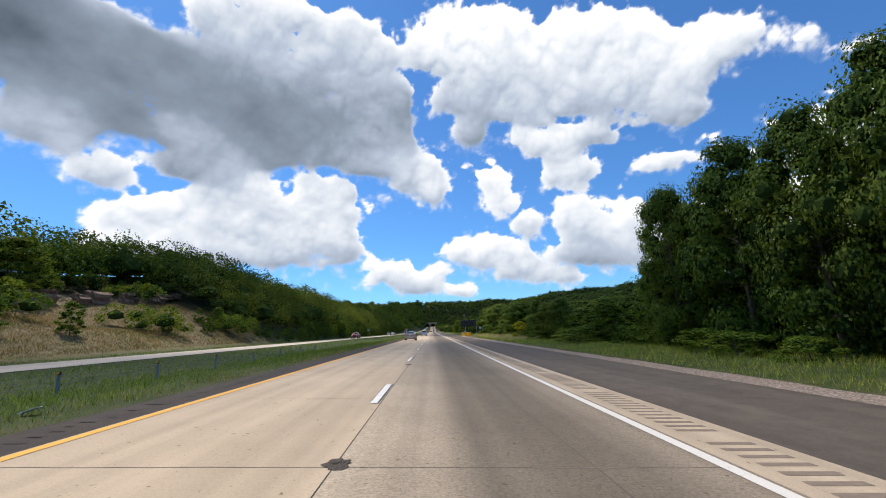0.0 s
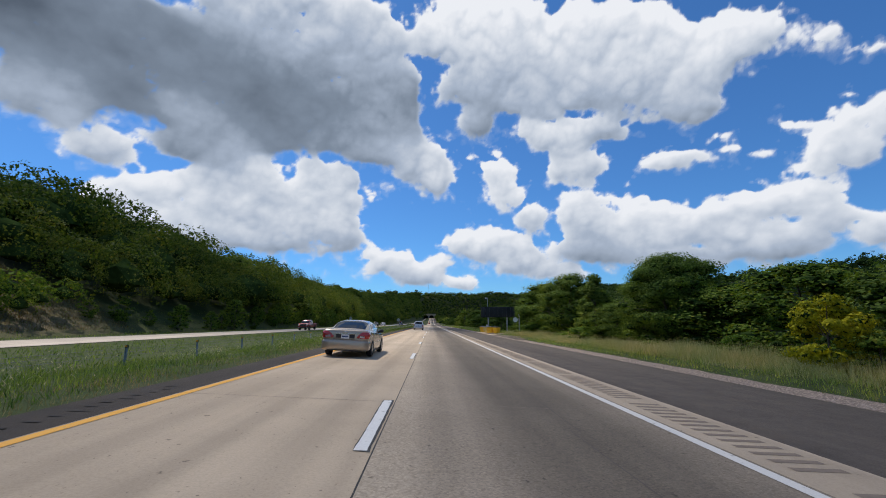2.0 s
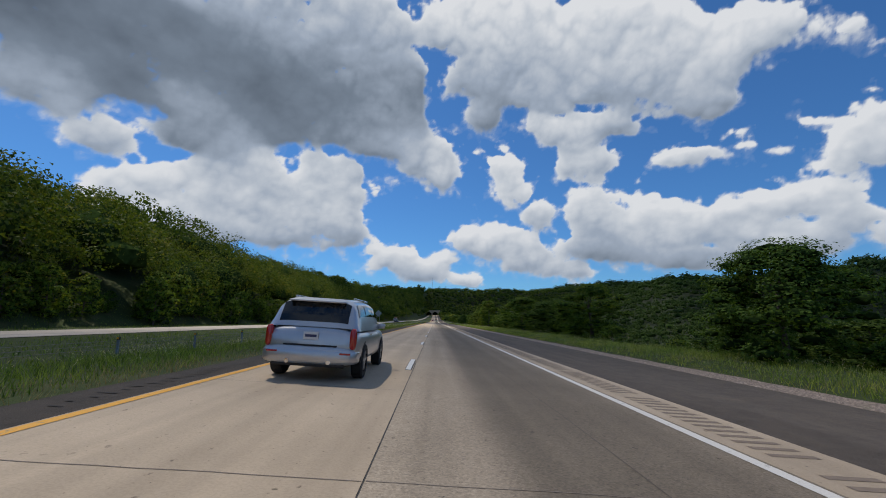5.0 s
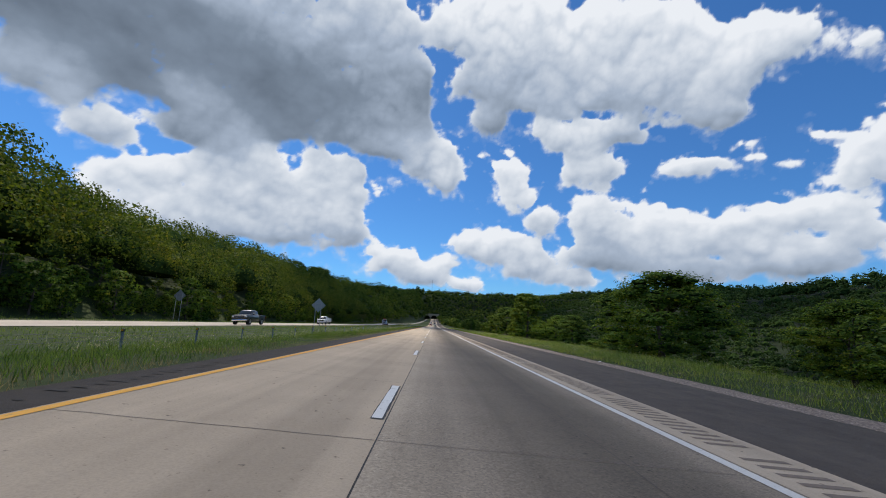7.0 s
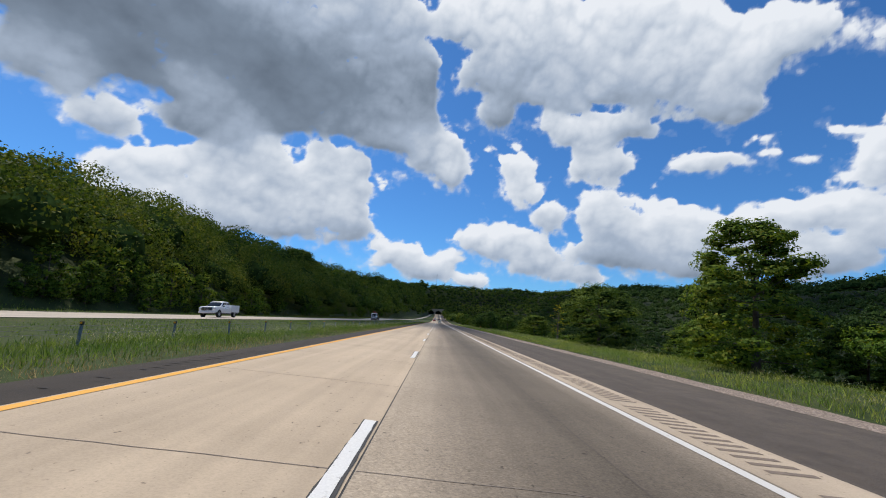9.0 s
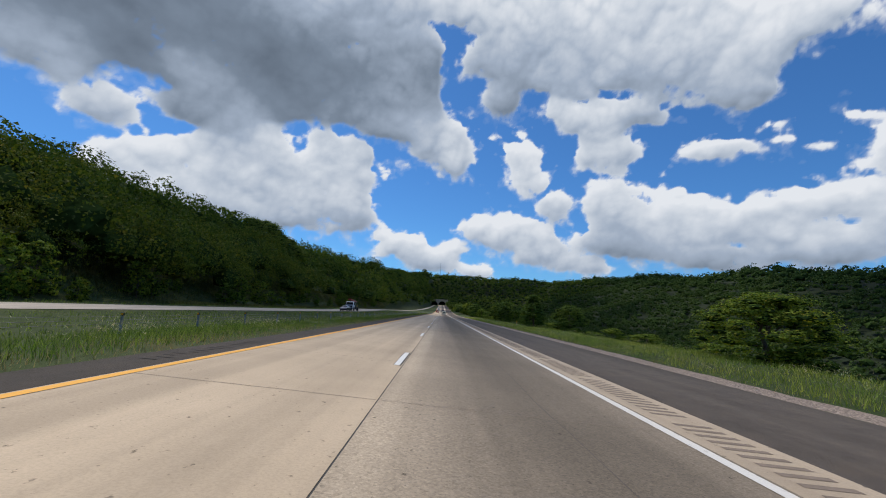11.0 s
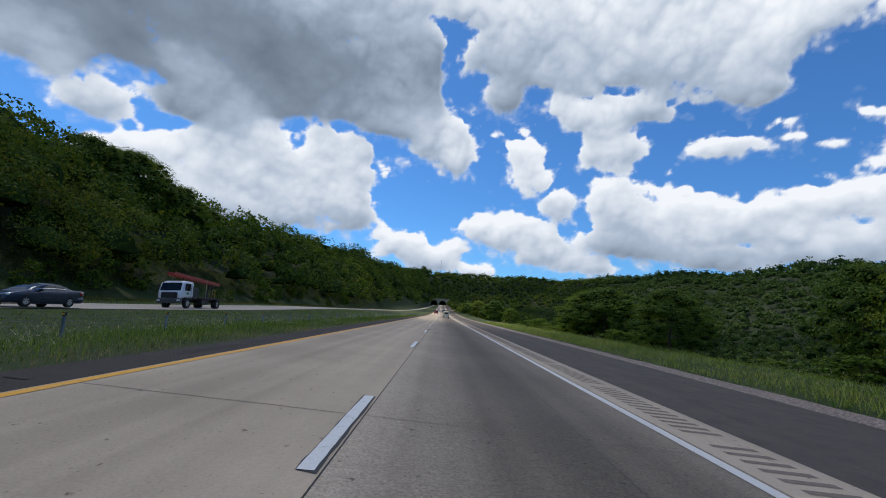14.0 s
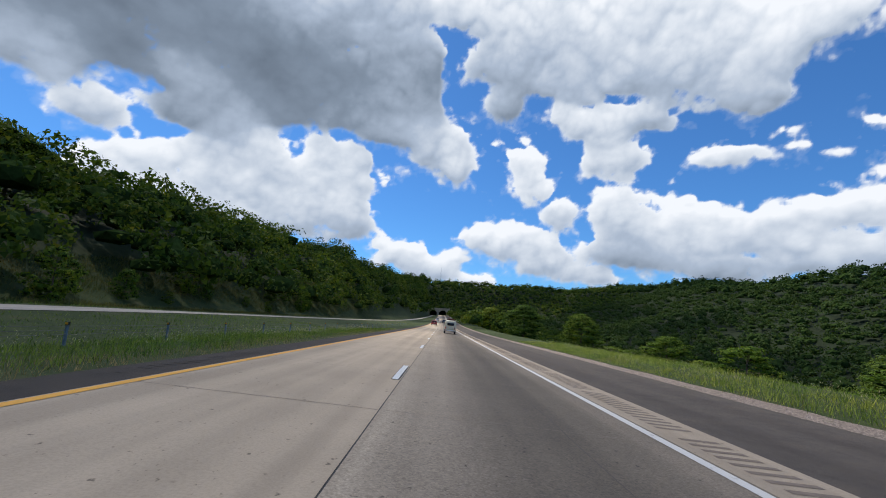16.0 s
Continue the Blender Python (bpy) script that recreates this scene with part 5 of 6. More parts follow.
def sedan(paint):
    """A four-door saloon, nose towards +y, rear bumper at y = 0."""
    root = new("sedan")
    part("body", loft([(0.0, 0.66, 0.60, 0.92), (0.012, 0.78, 0.50, 0.985), (0.05, 0.845, 0.42, 1.02), (0.14, 0.875, 0.34, 1.04), (0.45, 0.895, 0.24, 1.045), (0.85, 0.902, 0.20, 1.03), (1.3, 0.907, 0.19, 0.985), (2.2, 0.91, 0.19, 0.965), (3.0, 0.908, 0.19, 0.94), (3.5, 0.90, 0.20, 0.915), (4.0, 0.89, 0.22, 0.87), (4.35, 0.86, 0.24, 0.81), (4.6, 0.79, 0.28, 0.74), (4.74, 0.68, 0.33, 0.67), (4.80, 0.50, 0.40, 0.60)], 9.0, 40), paint, root, smooth=True)
    cab = Cabin([(0.50, 1.00), (0.62, 1.065), (0.95, 1.215), (1.25, 1.335), (1.45, 1.378), (1.9, 1.41), (2.35, 1.41), (2.7, 1.378), (3.05, 1.245), (3.35, 1.10), (3.66, 0.90)], 0.90, 0.875, 0.235, 4.2)
    part("roof", cab.shell(), paint, root, smooth=True)
    part("rear_window", cab.patch(0.66, 1.36, 0.225, 0.775, 0.006, 12, 16), M_GLASS, root, smooth=True)
    part("windscreen", cab.patch(2.72, 3.5, 0.22, 0.78, 0.006, 12, 16), M_GLASS, root, smooth=True)
    for a, b in ((0.045, 0.165), (0.955, 0.835)):
        part("side_window", cab.patch(1.16, 1.93, a, b, 0.006, 10, 8, slant=(0.30, 0)), M_GLASS, root, smooth=True)
        part("side_window", cab.patch(2.00, 3.12, a, b, 0.006, 10, 8, slant=(0, -0.46)), M_GLASS, root, smooth=True)
        part("window_trim", cab.patch(1.08, 3.2, a - 0.012 if a < 0.5 else a + 0.012, a, 0.007, 14, 1), M_CHROME, root, smooth=True)
        part("pillar_trim", cab.patch(1.935, 1.995, a, b, 0.008, 2, 8), M_BLACK, root, smooth=True)
    part("rear_bumper", loft([(-0.085, 0.60, 0.36, 0.58), (-0.07, 0.76, 0.30, 0.63), (-0.02, 0.86, 0.26, 0.655), (0.10, 0.905, 0.24, 0.665), (0.40, 0.916, 0.23, 0.66), (0.62, 0.90, 0.24, 0.62)], 6.5, 32), paint, root, smooth=True)
    slab(root, "bumper_lip", M_BLACK, -0.66, 0.66, -0.075, 0.10, 0.245, 0.275, 0.01)
    for s in (-1, 1):
        # wedge-shaped lamp that wraps round the corner
        bm = bmesh.new()
        rows_ = []
        for x, y, lo, hi in ((0.43, 0.0, 0.725, 0.775), (0.52, -0.004, 0.715, 0.87), (0.64, -0.004, 0.705, 0.955), (0.74, 0.004, 0.70, 0.97), (0.82, 0.03, 0.70, 0.967), (0.872, 0.09, 0.71, 0.96), (0.905, 0.20, 0.73, 0.95), (0.916, 0.32, 0.79, 0.93), (0.920, 0.40, 0.86, 0.90)):
            rows_.append([bm.verts.new((s * (x + dx), y + dy, lo + (hi - lo) * k)) for k, dx, dy in ((0, -0.02, 0.02), (0.06, 0.006, -0.010), (0.5, 0.014, -0.022), (0.94, 0.006, -0.010), (1.0, -0.02, 0.02))])
        for p, q in zip(rows_, rows_[1:]):
            for k in range(4):
                bm.faces.new((p[k], q[k], q[k + 1], p[k + 1]))
        bmesh.ops.recalc_face_normals(bm, faces=bm.faces)
        part("tail_lamp", bm, M_RED_LAMP, root, smooth=True)
        bm = bmesh.new()
        f = [bm.verts.new((s * x, y, z)) for x, y, z in ((0.55, -0.034, 0.745), (0.74, -0.026, 0.735), (0.75, -0.026, 0.80), (0.58, -0.034, 0.815))]
        bm.faces.new(f)
        bmesh.ops.solidify(bm, geom=bm.faces, thickness=0.01)
        part("reverse_lamp", bm, M_CLEAR_LAMP, root)
        part("headlamp", loft([(4.36, 0.10, 0.62, 0.78), (4.55, 0.14, 0.60, 0.76), (4.68, 0.12, 0.60, 0.70)], 4), M_CLEAR_LAMP, root, smooth=True).location = (s * 0.66, 0, 0)
        for y in (1.42, 2.42):
            part("door_handle", loft([(y - 0.10, 0.012, 0.822, 0.842), (y - 0.06, 0.026, 0.815, 0.85), (y + 0.06, 0.026, 0.815, 0.85), (y + 0.10, 0.012, 0.822, 0.842)], 3, 12), paint, root, smooth=True).location = (s * 0.905, 0, 0)
        slab(root, "side_trim", paint, s * 0.908 - 0.014, s * 0.908 + 0.014, 1.22, 3.22, 0.50, 0.555, 0.008)
        slab(root, "sill", M_BLACK, s * 0.87 - 0.02, s * 0.87 + 0.02, 1.4, 3.3, 0.175, 0.215, 0.006)
        for y0, z1 in ((1.99, 0.93), (3.16, 0.88)):
            slab(root, "door_seam", M_BLACK, s * 0.905 - 0.004, s * 0.905 + 0.004, y0, y0 + 0.010, 0.24, z1, 0)
        # the rear door's edge follows the wheel arch
        bm = bmesh.new()
        edge_ = [(1.16, 0.93), (1.17, 0.80), (1.24, 0.66), (1.36, 0.55), (1.44, 0.42), (1.46, 0.24)]
        for (ya, za), (yb, zb) in zip(edge_, edge_[1:]):
            tube(bm, (s * 0.903, ya, za), (s * 0.903, yb, zb), 0.006, 0.006, 4)
        part("door_seam", bm, M_BLACK, root)
        tube_bm = tube(bmesh.new(), (s * 0.30, -0.02, 0.25), (s * 0.30, 0.2, 0.25), 0.03, 0.03, 10)
        if s > 0:
            part("exhaust", tube_bm, M_BLACK, root)
        else:
            tube_bm.free()
    slab(root, "boot_trim", M_CHROME, -0.37, 0.37, -0.022, 0.012, 0.862, 0.90, 0.008)
    slab(root, "boot_badge", M_CHROME, -0.055, 0.055, -0.010, 0.006, 0.925, 0.970, 0.008, "small chrome badge")
    slab(root, "boot_lettering", M_CHROME, 0.40, 0.52, -0.012, 0.0, 0.90, 0.915, 0.0)
    # flat black slab laid on the boot in place of a recess
    slab(root, "boot_recess", M_BLACK, -0.36, 0.36, -0.006, 0.004, 0.715, 0.862, 0.004)
    slab(root, "boot_seam", M_BLACK, -0.46, 0.46, -0.006, 0.006, 0.672, 0.682, 0)
    number_plate(root, -0.018, 0.70)
    mirrors(root, 0.86, 2.98, 0.97, M_BLACK)
    wheels_at(root, 0.902, (1.02, 3.74), 0.325, 0.205, None, 7)
    return root


def suv(name, paint, lamp_tall=True):
    """A tall five-door car, nose towards +y."""
    root = new(name)
    w = 0.985
    part("body", loft([(0.0, 0.84, 0.46, 0.95), (0.06, 0.93, 0.36, 1.08), (0.4, 0.975, 0.30, 1.12), (1.5, w, 0.28, 1.10), (3.0, w, 0.28, 1.08), (4.0, 0.975, 0.30, 1.06), (4.6, 0.93, 0.34, 0.98), (4.9, 0.82, 0.42, 0.84)], 4.5), paint, root, smooth=True)
    cab = Cabin([(0.06, 1.09), (0.16, 1.34), (0.34, 1.62), (0.6, 1.71), (1.8, 1.75), (2.8, 1.72), (3.2, 1.55), (3.9, 1.08)], 1.04, 0.95, 0.17, 6.0)
    part("roof", cab.shell(), paint, root, smooth=True)
    part("rear_window", cab.patch(0.10, 0.34, 0.26, 0.74), M_GLASS, root, smooth=True)
    part("windscreen", cab.patch(2.95, 3.75, 0.24, 0.76), M_GLASS, root, smooth=True)
    for a, b in ((0.03, 0.19), (0.97, 0.81)):
        part("side_window", cab.patch(0.45, 1.25, a, b, slant=(0.12, 0)), M_GLASS, root, smooth=True)
        part("side_window", cab.patch(1.33, 2.25, a, b), M_GLASS, root, smooth=True)
        part("side_window", cab.patch(2.33, 3.45, a, b, slant=(0, -0.5)), M_GLASS, root, smooth=True)
    part("rear_bumper", loft([(-0.08, 0.80, 0.40, 0.62), (-0.04, 0.93, 0.34, 0.70), (0.3, 0.985, 0.32, 0.70)], 5), paint, root, smooth=True)
    slab(root, "skid_plate", M_BLACK, -0.75, 0.75, -0.05, 0.25, 0.30, 0.41, 0.03)
    slab(root, "spoiler", paint, -0.6, 0.6, 0.20, 0.52, 1.605, 1.645, 0.018)
    for s in (-1, 1):
        h = 0.42 if lamp_tall else 0.2
        part("tail_lamp", loft([(-0.02, 0.055, 1.10 - h, 1.08), (0.05, 0.075, 1.08 - h, 1.10), (0.22, 0.06, 1.10 - h, 1.08)], 3.5), M_RED_LAMP, root, smooth=True).location = (s * 0.86, 0, 0)
        slab(root, "bumper_lamp", M_RED_LAMP, s * 0.74 - 0.11, s * 0.74 + 0.11, -0.09, -0.02, 0.56, 0.60)
        tube_bm = tube(bmesh.new(), (s * 0.42, -0.10, 0.40), (s * 0.42, 0.05, 0.40), 0.045, 0.045, 12)
        part("exhaust", tube_bm, M_CHROME, root)
        slab(root, "roof_rail", M_CHROME, s * 0.66 - 0.02, s * 0.66 + 0.02, 0.8, 2.6, 1.715, 1.755)
        for y in (1.6, 2.75):
            slab(root, "door_handle", M_CHROME, s * 0.99 - 0.012, s * 0.99 + 0.012, y - 0.1, y + 0.1, 0.93, 0.96)
    slab(root, "tailgate_trim", M_BLACK, -0.55, 0.55, -0.03, 0.03, 0.70, 0.735)
    number_plate(root, -0.015, 0.83)
    mirrors(root, 0.93, 3.25, 1.12, paint)
    wheels_at(root, 0.98, (0.95, 3.85), 0.375, 0.245)
    return root


def pickup(name, paint, utility=False, grille=M_BLACK):
    """A crew-cab pickup, nose towards +y, tailgate at y = 0."""
    root = new(name)
    w = 1.0
    part("chassis", loft([(0.1, 0.9, 0.42, 0.62), (5.5, 0.9, 0.42, 0.62)], 8), M_BLACK, root)
    part("body", loft([(2.05, 0.985, 0.48, 1.18), (2.1, w, 0.46, 1.20), (4.2, w, 0.46, 1.24), (5.0, 0.985, 0.50, 1.28), (5.55, 0.97, 0.52, 1.25), (5.74, 0.94, 0.55, 1.18), (5.79, 0.88, 0.60, 1.10)], 9), paint, root, smooth=True)
    cab = Cabin([(2.10, 1.19), (2.2, 1.7), (2.35, 1.88), (3.2, 1.93), (3.75, 1.88), (4.1, 1.62), (4.55, 1.20)], 1.15, 0.94, 0.15, 6.0)
    part("roof", cab.shell(), paint, root, smooth=True)
    part("rear_window", cab.patch(2.13, 2.24, 0.26, 0.74, 0.02), M_GLASS, root, smooth=True)
    part("windscreen", cab.patch(3.86, 4.45, 0.22, 0.78), M_GLASS, root, smooth=True)
    for a, b in ((0.03, 0.19), (0.97, 0.81)):
        part("side_window", cab.patch(2.34, 3.1, a, b), M_GLASS, root, smooth=True)
        part("side_window", cab.patch(3.18, 4.15, a, b, slant=(0, -0.35)), M_GLASS, root, smooth=True)
    if utility:
        for s in (-1, 1):
            slab(root, "tool_locker", paint, s * 0.82 - 0.22, s * 0.82 + 0.22, 0.0, 2.02, 0.62, 1.50, 0.02)
            for y in (0.33, 1.0, 1.68):
                slab(root, "locker_door", paint, s * 1.042 - 0.006, s * 1.042 + 0.006, y - 0.28, y + 0.28, 0.78 if y != 1.0 else 1.0, 1.42, 0.005)
        slab(root, "load_floor", M_BLACK, -0.62, 0.62, 0.02, 2.02, 0.70, 0.78)
        slab(root, "tailgate", paint, -0.6, 0.6, 0.0, 0.06, 0.72, 1.2, 0.01)
    else:
        for s in (-1, 1):
            part("bed_side", loft([(0.02, 0.07, 0.52, 1.20), (0.1, 0.09, 0.50, 1.24), (2.0, 0.09, 0.50, 1.24), (2.04, 0.08, 0.52, 1.22)], 8), paint, root, smooth=True).location = (s * 0.905, 0, 0)
        slab(root, "tailgate", paint, -0.84, 0.84, 0.0, 0.07, 0.62, 1.22, 0.02)
        slab(root, "load_floor", M_BLACK, -0.84, 0.84, 0.05, 2.04, 0.66, 0.72)
    slab(root, "rear_bumper", M_CHROME if grille is not M_BLACK else M_BLACK, -0.9, 0.9, -0.12, 0.05, 0.45, 0.62, 0.03)
    slab(root, "grille", M_BLACK, -0.62, 0.62, 5.72, 5.84, 0.78, 1.16, 0.03)
    for k in range(3):
        slab(root, "grille_bar", M_CHROME if grille is not M_BLACK else M_BLACK, -0.60, 0.60, 5.82, 5.86, 0.85 + k * 0.11, 0.885 + k * 0.11, 0.006)
    part("front_bumper", loft([(5.62, 0.98, 0.44, 0.70), (5.86, 0.94, 0.46, 0.70), (5.92, 0.8, 0.50, 0.66)], 5), paint if utility else grille, root, smooth=True)
    for s in (-1, 1):
        slab(root, "headlamp", M_CLEAR_LAMP, s * 0.80 - 0.15, s * 0.80 + 0.15, 5.64, 5.81, 0.92, 1.12, 0.03)
        slab(root, "tail_lamp", M_RED_LAMP, s * 0.93 - 0.06, s * 0.93 + 0.06, -0.02, 0.06, 0.78, 1.14, 0.01)
        slab(root, "fog_lamp", M_CLEAR_LAMP, s * 0.70 - 0.07, s * 0.70 + 0.07, 5.88, 5.93, 0.52, 0.60, 0.02)
        for y in (2.75, 3.75):
            slab(root, "door_handle", grille, s * 1.005 - 0.015, s * 1.005 + 0.015, y - 0.35, y - 0.12, 1.02, 1.06)
        slab(root, "door_seam", M_BLACK, s * 0.998 - 0.005, s * 0.998 + 0.005, 3.14, 3.155, 0.55, 1.18, 0)
    mirrors(root, 0.98, 4.1, 1.30, M_BLACK)
    wheels_at(root, 1.0, (1.15, 4.85), 0.42, 0.27, M_BLACK if grille is M_BLACK else M_RIM, 6)
    return root


def camper_van():
    """A rounded vintage camper van, seen from behind; rear at y = 0."""
    cream = plain("cream_paint", (0.70, 0.64, 0.46), 0.4, 0.0, 0.06, 3.0, coat=0.4)
    root = new("camper_van")
    part("body", loft([(0.0, 0.62, 0.52, 1.75), (0.06, 0.76, 0.42, 1.88), (0.25, 0.84, 0.36, 1.95), (1.2, 0.86, 0.34, 1.98), (3.4, 0.86, 0.34, 1.98), (4.1, 0.82, 0.36, 1.92), (4.35, 0.72, 0.42, 1.75), (4.45, 0.55, 0.55, 1.55)], 4.2), cream, root, smooth=True)
    part("rear_window", loft([(-0.015, 0.50, 1.20, 1.58), (0.03, 0.52, 1.18, 1.60)], 5), M_GLASS, root, smooth=True)
    part("windscreen", loft([(4.40, 0.60, 1.18, 1.62), (4.47, 0.56, 1.2, 1.6)], 5), M_GLASS, root, smooth=True)
    for s in (-1, 1):
        for y in (0.75, 1.75, 2.75):
            slab(root, "side_window", M_GLASS, s * 0.858 - 0.008, s * 0.858 + 0.008, y - 0.36, y + 0.36, 1.20, 1.62, 0.006)
        part("tail_lamp", loft([(-0.02, 0.06, 0.72, 0.98), (0.05, 0.07, 0.70, 1.0)], 2.5), M_RED_LAMP, root, smooth=True).location = (s * 0.66, 0, 0)
    slab(root, "engine_lid", cream, -0.48, 0.48, -0.015, 0.03, 0.62, 1.02, 0.02)
    slab(root, "rear_bumper", M_CHROME, -0.78, 0.78, -0.14, -0.02, 0.40, 0.56, 0.04, "pale chromed bumper")
    number_plate(root, -0.03, 0.80)
    slab(root, "roof_rack", M_BLACK, -0.62, 0.62, 0.8, 3.0, 2.02, 2.06, 0.01)
    bm = bmesh.new()
    box(bm, -0.45, 0.10, 1.0, 1.6, 2.06, 2.24, 0.05)
    box(bm, 0.05, 0.55, 1.5, 2.3, 2.06, 2.20, 0.05)
    part("roof_load", bm, plain("red_brown_bags", (0.22, 0.07, 0.05), 0.9), root, "reddish brown bags strapped on the roof")
    for y in (0.9, 2.9):
        slab(root, "rack_foot", M_BLACK, -0.64, -0.60, y, y + 0.05, 1.92, 2.04)
        slab(root, "rack_foot", M_BLACK, 0.60, 0.64, y, y + 0.05, 1.92, 2.04)
    wheels_at(root, 0.84, (0.85, 3.3), 0.33, 0.19, M_CHROME)
    return root


def ladder_truck():
    """A white flatbed truck with a folded red conveyor on top, nose towards +y."""
    white = plain("white_cab", (0.72, 0.74, 0.78), 0.35, 0.0, 0.05, 3.0, coat=0.4)
    red = plain("red_steel", (0.42, 0.05, 0.03), 0.5, 0.2, 0.25, 3.0)
    root = new("flatbed_truck")
    part("chassis", loft([(0.2, 0.45, 0.62, 0.92), (8.0, 0.45, 0.62, 0.92)], 8), M_BLACK, root)
    part("cab", loft([(6.25, 1.10, 0.98, 2.60), (6.3, 1.16, 0.95, 2.68), (7.3, 1.16, 0.95, 2.70), (7.75, 1.15, 0.95, 2.55), (8.05, 1.13, 0.95, 1.72), (8.15, 1.05, 0.95, 1.60)], 8), white, root, smooth=True)
    bm = bmesh.new()
    f = [bm.verts.new(p) for p in ((-1.0, 8.10, 1.72), (1.0, 8.10, 1.72), (0.95, 7.80, 2.48), (-0.95, 7.80, 2.48))]
    bm.faces.new(f)
    bmesh.ops.solidify(bm, geom=bm.faces, thickness=0.03)
    part("windscreen", bm, M_GLASS, root)
    slab(root, "grille", M_BLACK, -0.78, 0.78, 8.12, 8.20, 0.98, 1.56, 0.06)
    for k in range(4):
        slab(root, "grille_bar", M_BLACK, -0.72, 0.72, 8.19, 8.22, 1.05 + 0.11 * k, 1.09 + 0.11 * k)
    slab(root, "front_bumper", plain("grey_bumper", (0.05, 0.055, 0.06), 0.5), -1.15, 1.15, 7.95, 8.25, 0.50, 0.93, 0.06)
    for s in (-1, 1):
        slab(root, "headlamp", M_CLEAR_LAMP, s * 0.95 - 0.16, s * 0.95 + 0.16, 8.18, 8.27, 0.68, 0.86, 0.03)
        slab(root, "side_window", M_GLASS, s * 1.165 - 0.008, s * 1.165 + 0.008, 6.75, 7.62, 1.72, 2.42, 0.006)
        slab(root, "door_seam", M_BLACK, s * 1.163 - 0.005, s * 1.163 + 0.005, 6.62, 6.64, 1.0, 2.5, 0)
        slab(root, "mudguard", M_BLACK, s * 1.02 - 0.17, s * 1.02 + 0.17, 6.45, 7.55, 0.92, 1.06, 0.04)
        slab(root, "door_mark", plain("green_mark", (0.12, 0.3, 0.1), 0.6), s * 1.17 - 0.005, s * 1.17 + 0.005, 6.95, 7.4, 1.35, 1.55, 0.0)
        slab(root, "mirror", M_BLACK, s * 1.34 - 0.08, s * 1.34 + 0.08, 7.72, 7.82, 1.75, 2.35, 0.03)
        wheel(root, s * 1.0, 7.0, 0.48, 0.30)
        wheel(root, s * 0.95, 1.6, 0.48, 0.52)
    slab(root, "tool_body", M_BLACK, -1.1, 1.1, 5.2, 6.15, 0.95, 2.05, 0.03)
    slab(root, "engine_box", M_BLACK, -0.6, 1.0, 5.3, 6.1, 2.05, 2.55, 0.05)
    slab(root, "deck", plain("dark_deck", (0.05, 0.045, 0.04), 0.8), -1.18, 1.18, 0.2, 5.2, 0.98, 1.14, 0.02)
    for y in (1.0, 2.0, 3.0, 4.0, 4.9):
        slab(root, "marker_lamp", M_RED_LAMP, -1.20, -1.17, y - 0.04, y + 0.04, 1.03, 1.09, 0.0)
    slab(root, "fuel_tank", M_BLACK, -1.12, -0.6, 3.3, 4.6, 0.45, 0.95, 0.08)
    bm = bmesh.new()
    a, b = Vector((0.1, -0.3, 2.75)), Vector((0.1, 8.0, 3.35))
    d = (b - a)
    m = Matrix.Translation((a + b) / 2) @ d.to_track_quat("Y", "Z").to_matrix().to_4x4()
    for dx in (-0.32, 0.32):
        got = bmesh.ops.create_cube(bm, size=1, matrix=m @ Matrix.Translation((dx, 0, 0)) @ Matrix.Diagonal((0.10, d.length, 0.34, 1)))
    for k in range(18):
        bmesh.ops.create_cube(bm, size=1, matrix=m @ Matrix.Translation((0, (k / 17 - 0.5) * d.length * 0.96, 0)) @ Matrix.Diagonal((0.6, 0.07, 0.10, 1)))
    part("conveyor_boom", bm, red, root, "long red steel conveyor boom")
    bm = bmesh.new()
    tube(bm, (-0.3, 1.3, 1.14), (-0.1, 1.0, 2.8), 0.09, 0.07)
    tube(bm, (0.3, 1.3, 1.14), (0.2, 1.0, 2.8), 0.09, 0.07)
    tube(bm, (0, 2.2, 1.2), (0, 1.2, 2.3), 0.05, 0.05)
    tube(bm, (0, 0.4, 1.2), (0, 1.0, 2.3), 0.05, 0.05)
    part("boom_stand", bm, M_BLACK, root)
    bm = bmesh.new()
    tube(bm, (0.1, 6.0, 2.5), (0.1, 6.0, 3.15), 0.05, 0.05)
    part("boom_rest", bm, M_BLACK, root)
    bm = bmesh.new()
    for x in (-1.1, -1.1):
        tube(bm, (x, 2.1, 1.14), (x, 2.1, 2.0), 0.025)
        tube(bm, (x, 2.7, 1.14), (x, 2.7, 2.0), 0.025)
        tube(bm, (x, 2.1, 1.6), (x, 2.7, 1.6), 0.02)
        tube(bm, (x, 2.1, 2.0), (x, 2.7, 2.0), 0.02)
    part("yellow_rail", bm, plain("yellow_rail", (0.6, 0.42, 0.03), 0.5), root, "yellow tubular safety rail")
    slab(root, "strap", plain("strap", (0.45, 0.4, 0.25), 0.9), -1.19, -1.17, 4.0, 4.06, 1.1, 2.9, 0)
    return root


def stand(ob, x, y, z, turn, label, category="car"):
    ob.matrix_basis = pose(x, y, z + float(bank_z(x, y)), 0, float(road_lean(y)), turn)
    return tagged(ob, label, category)


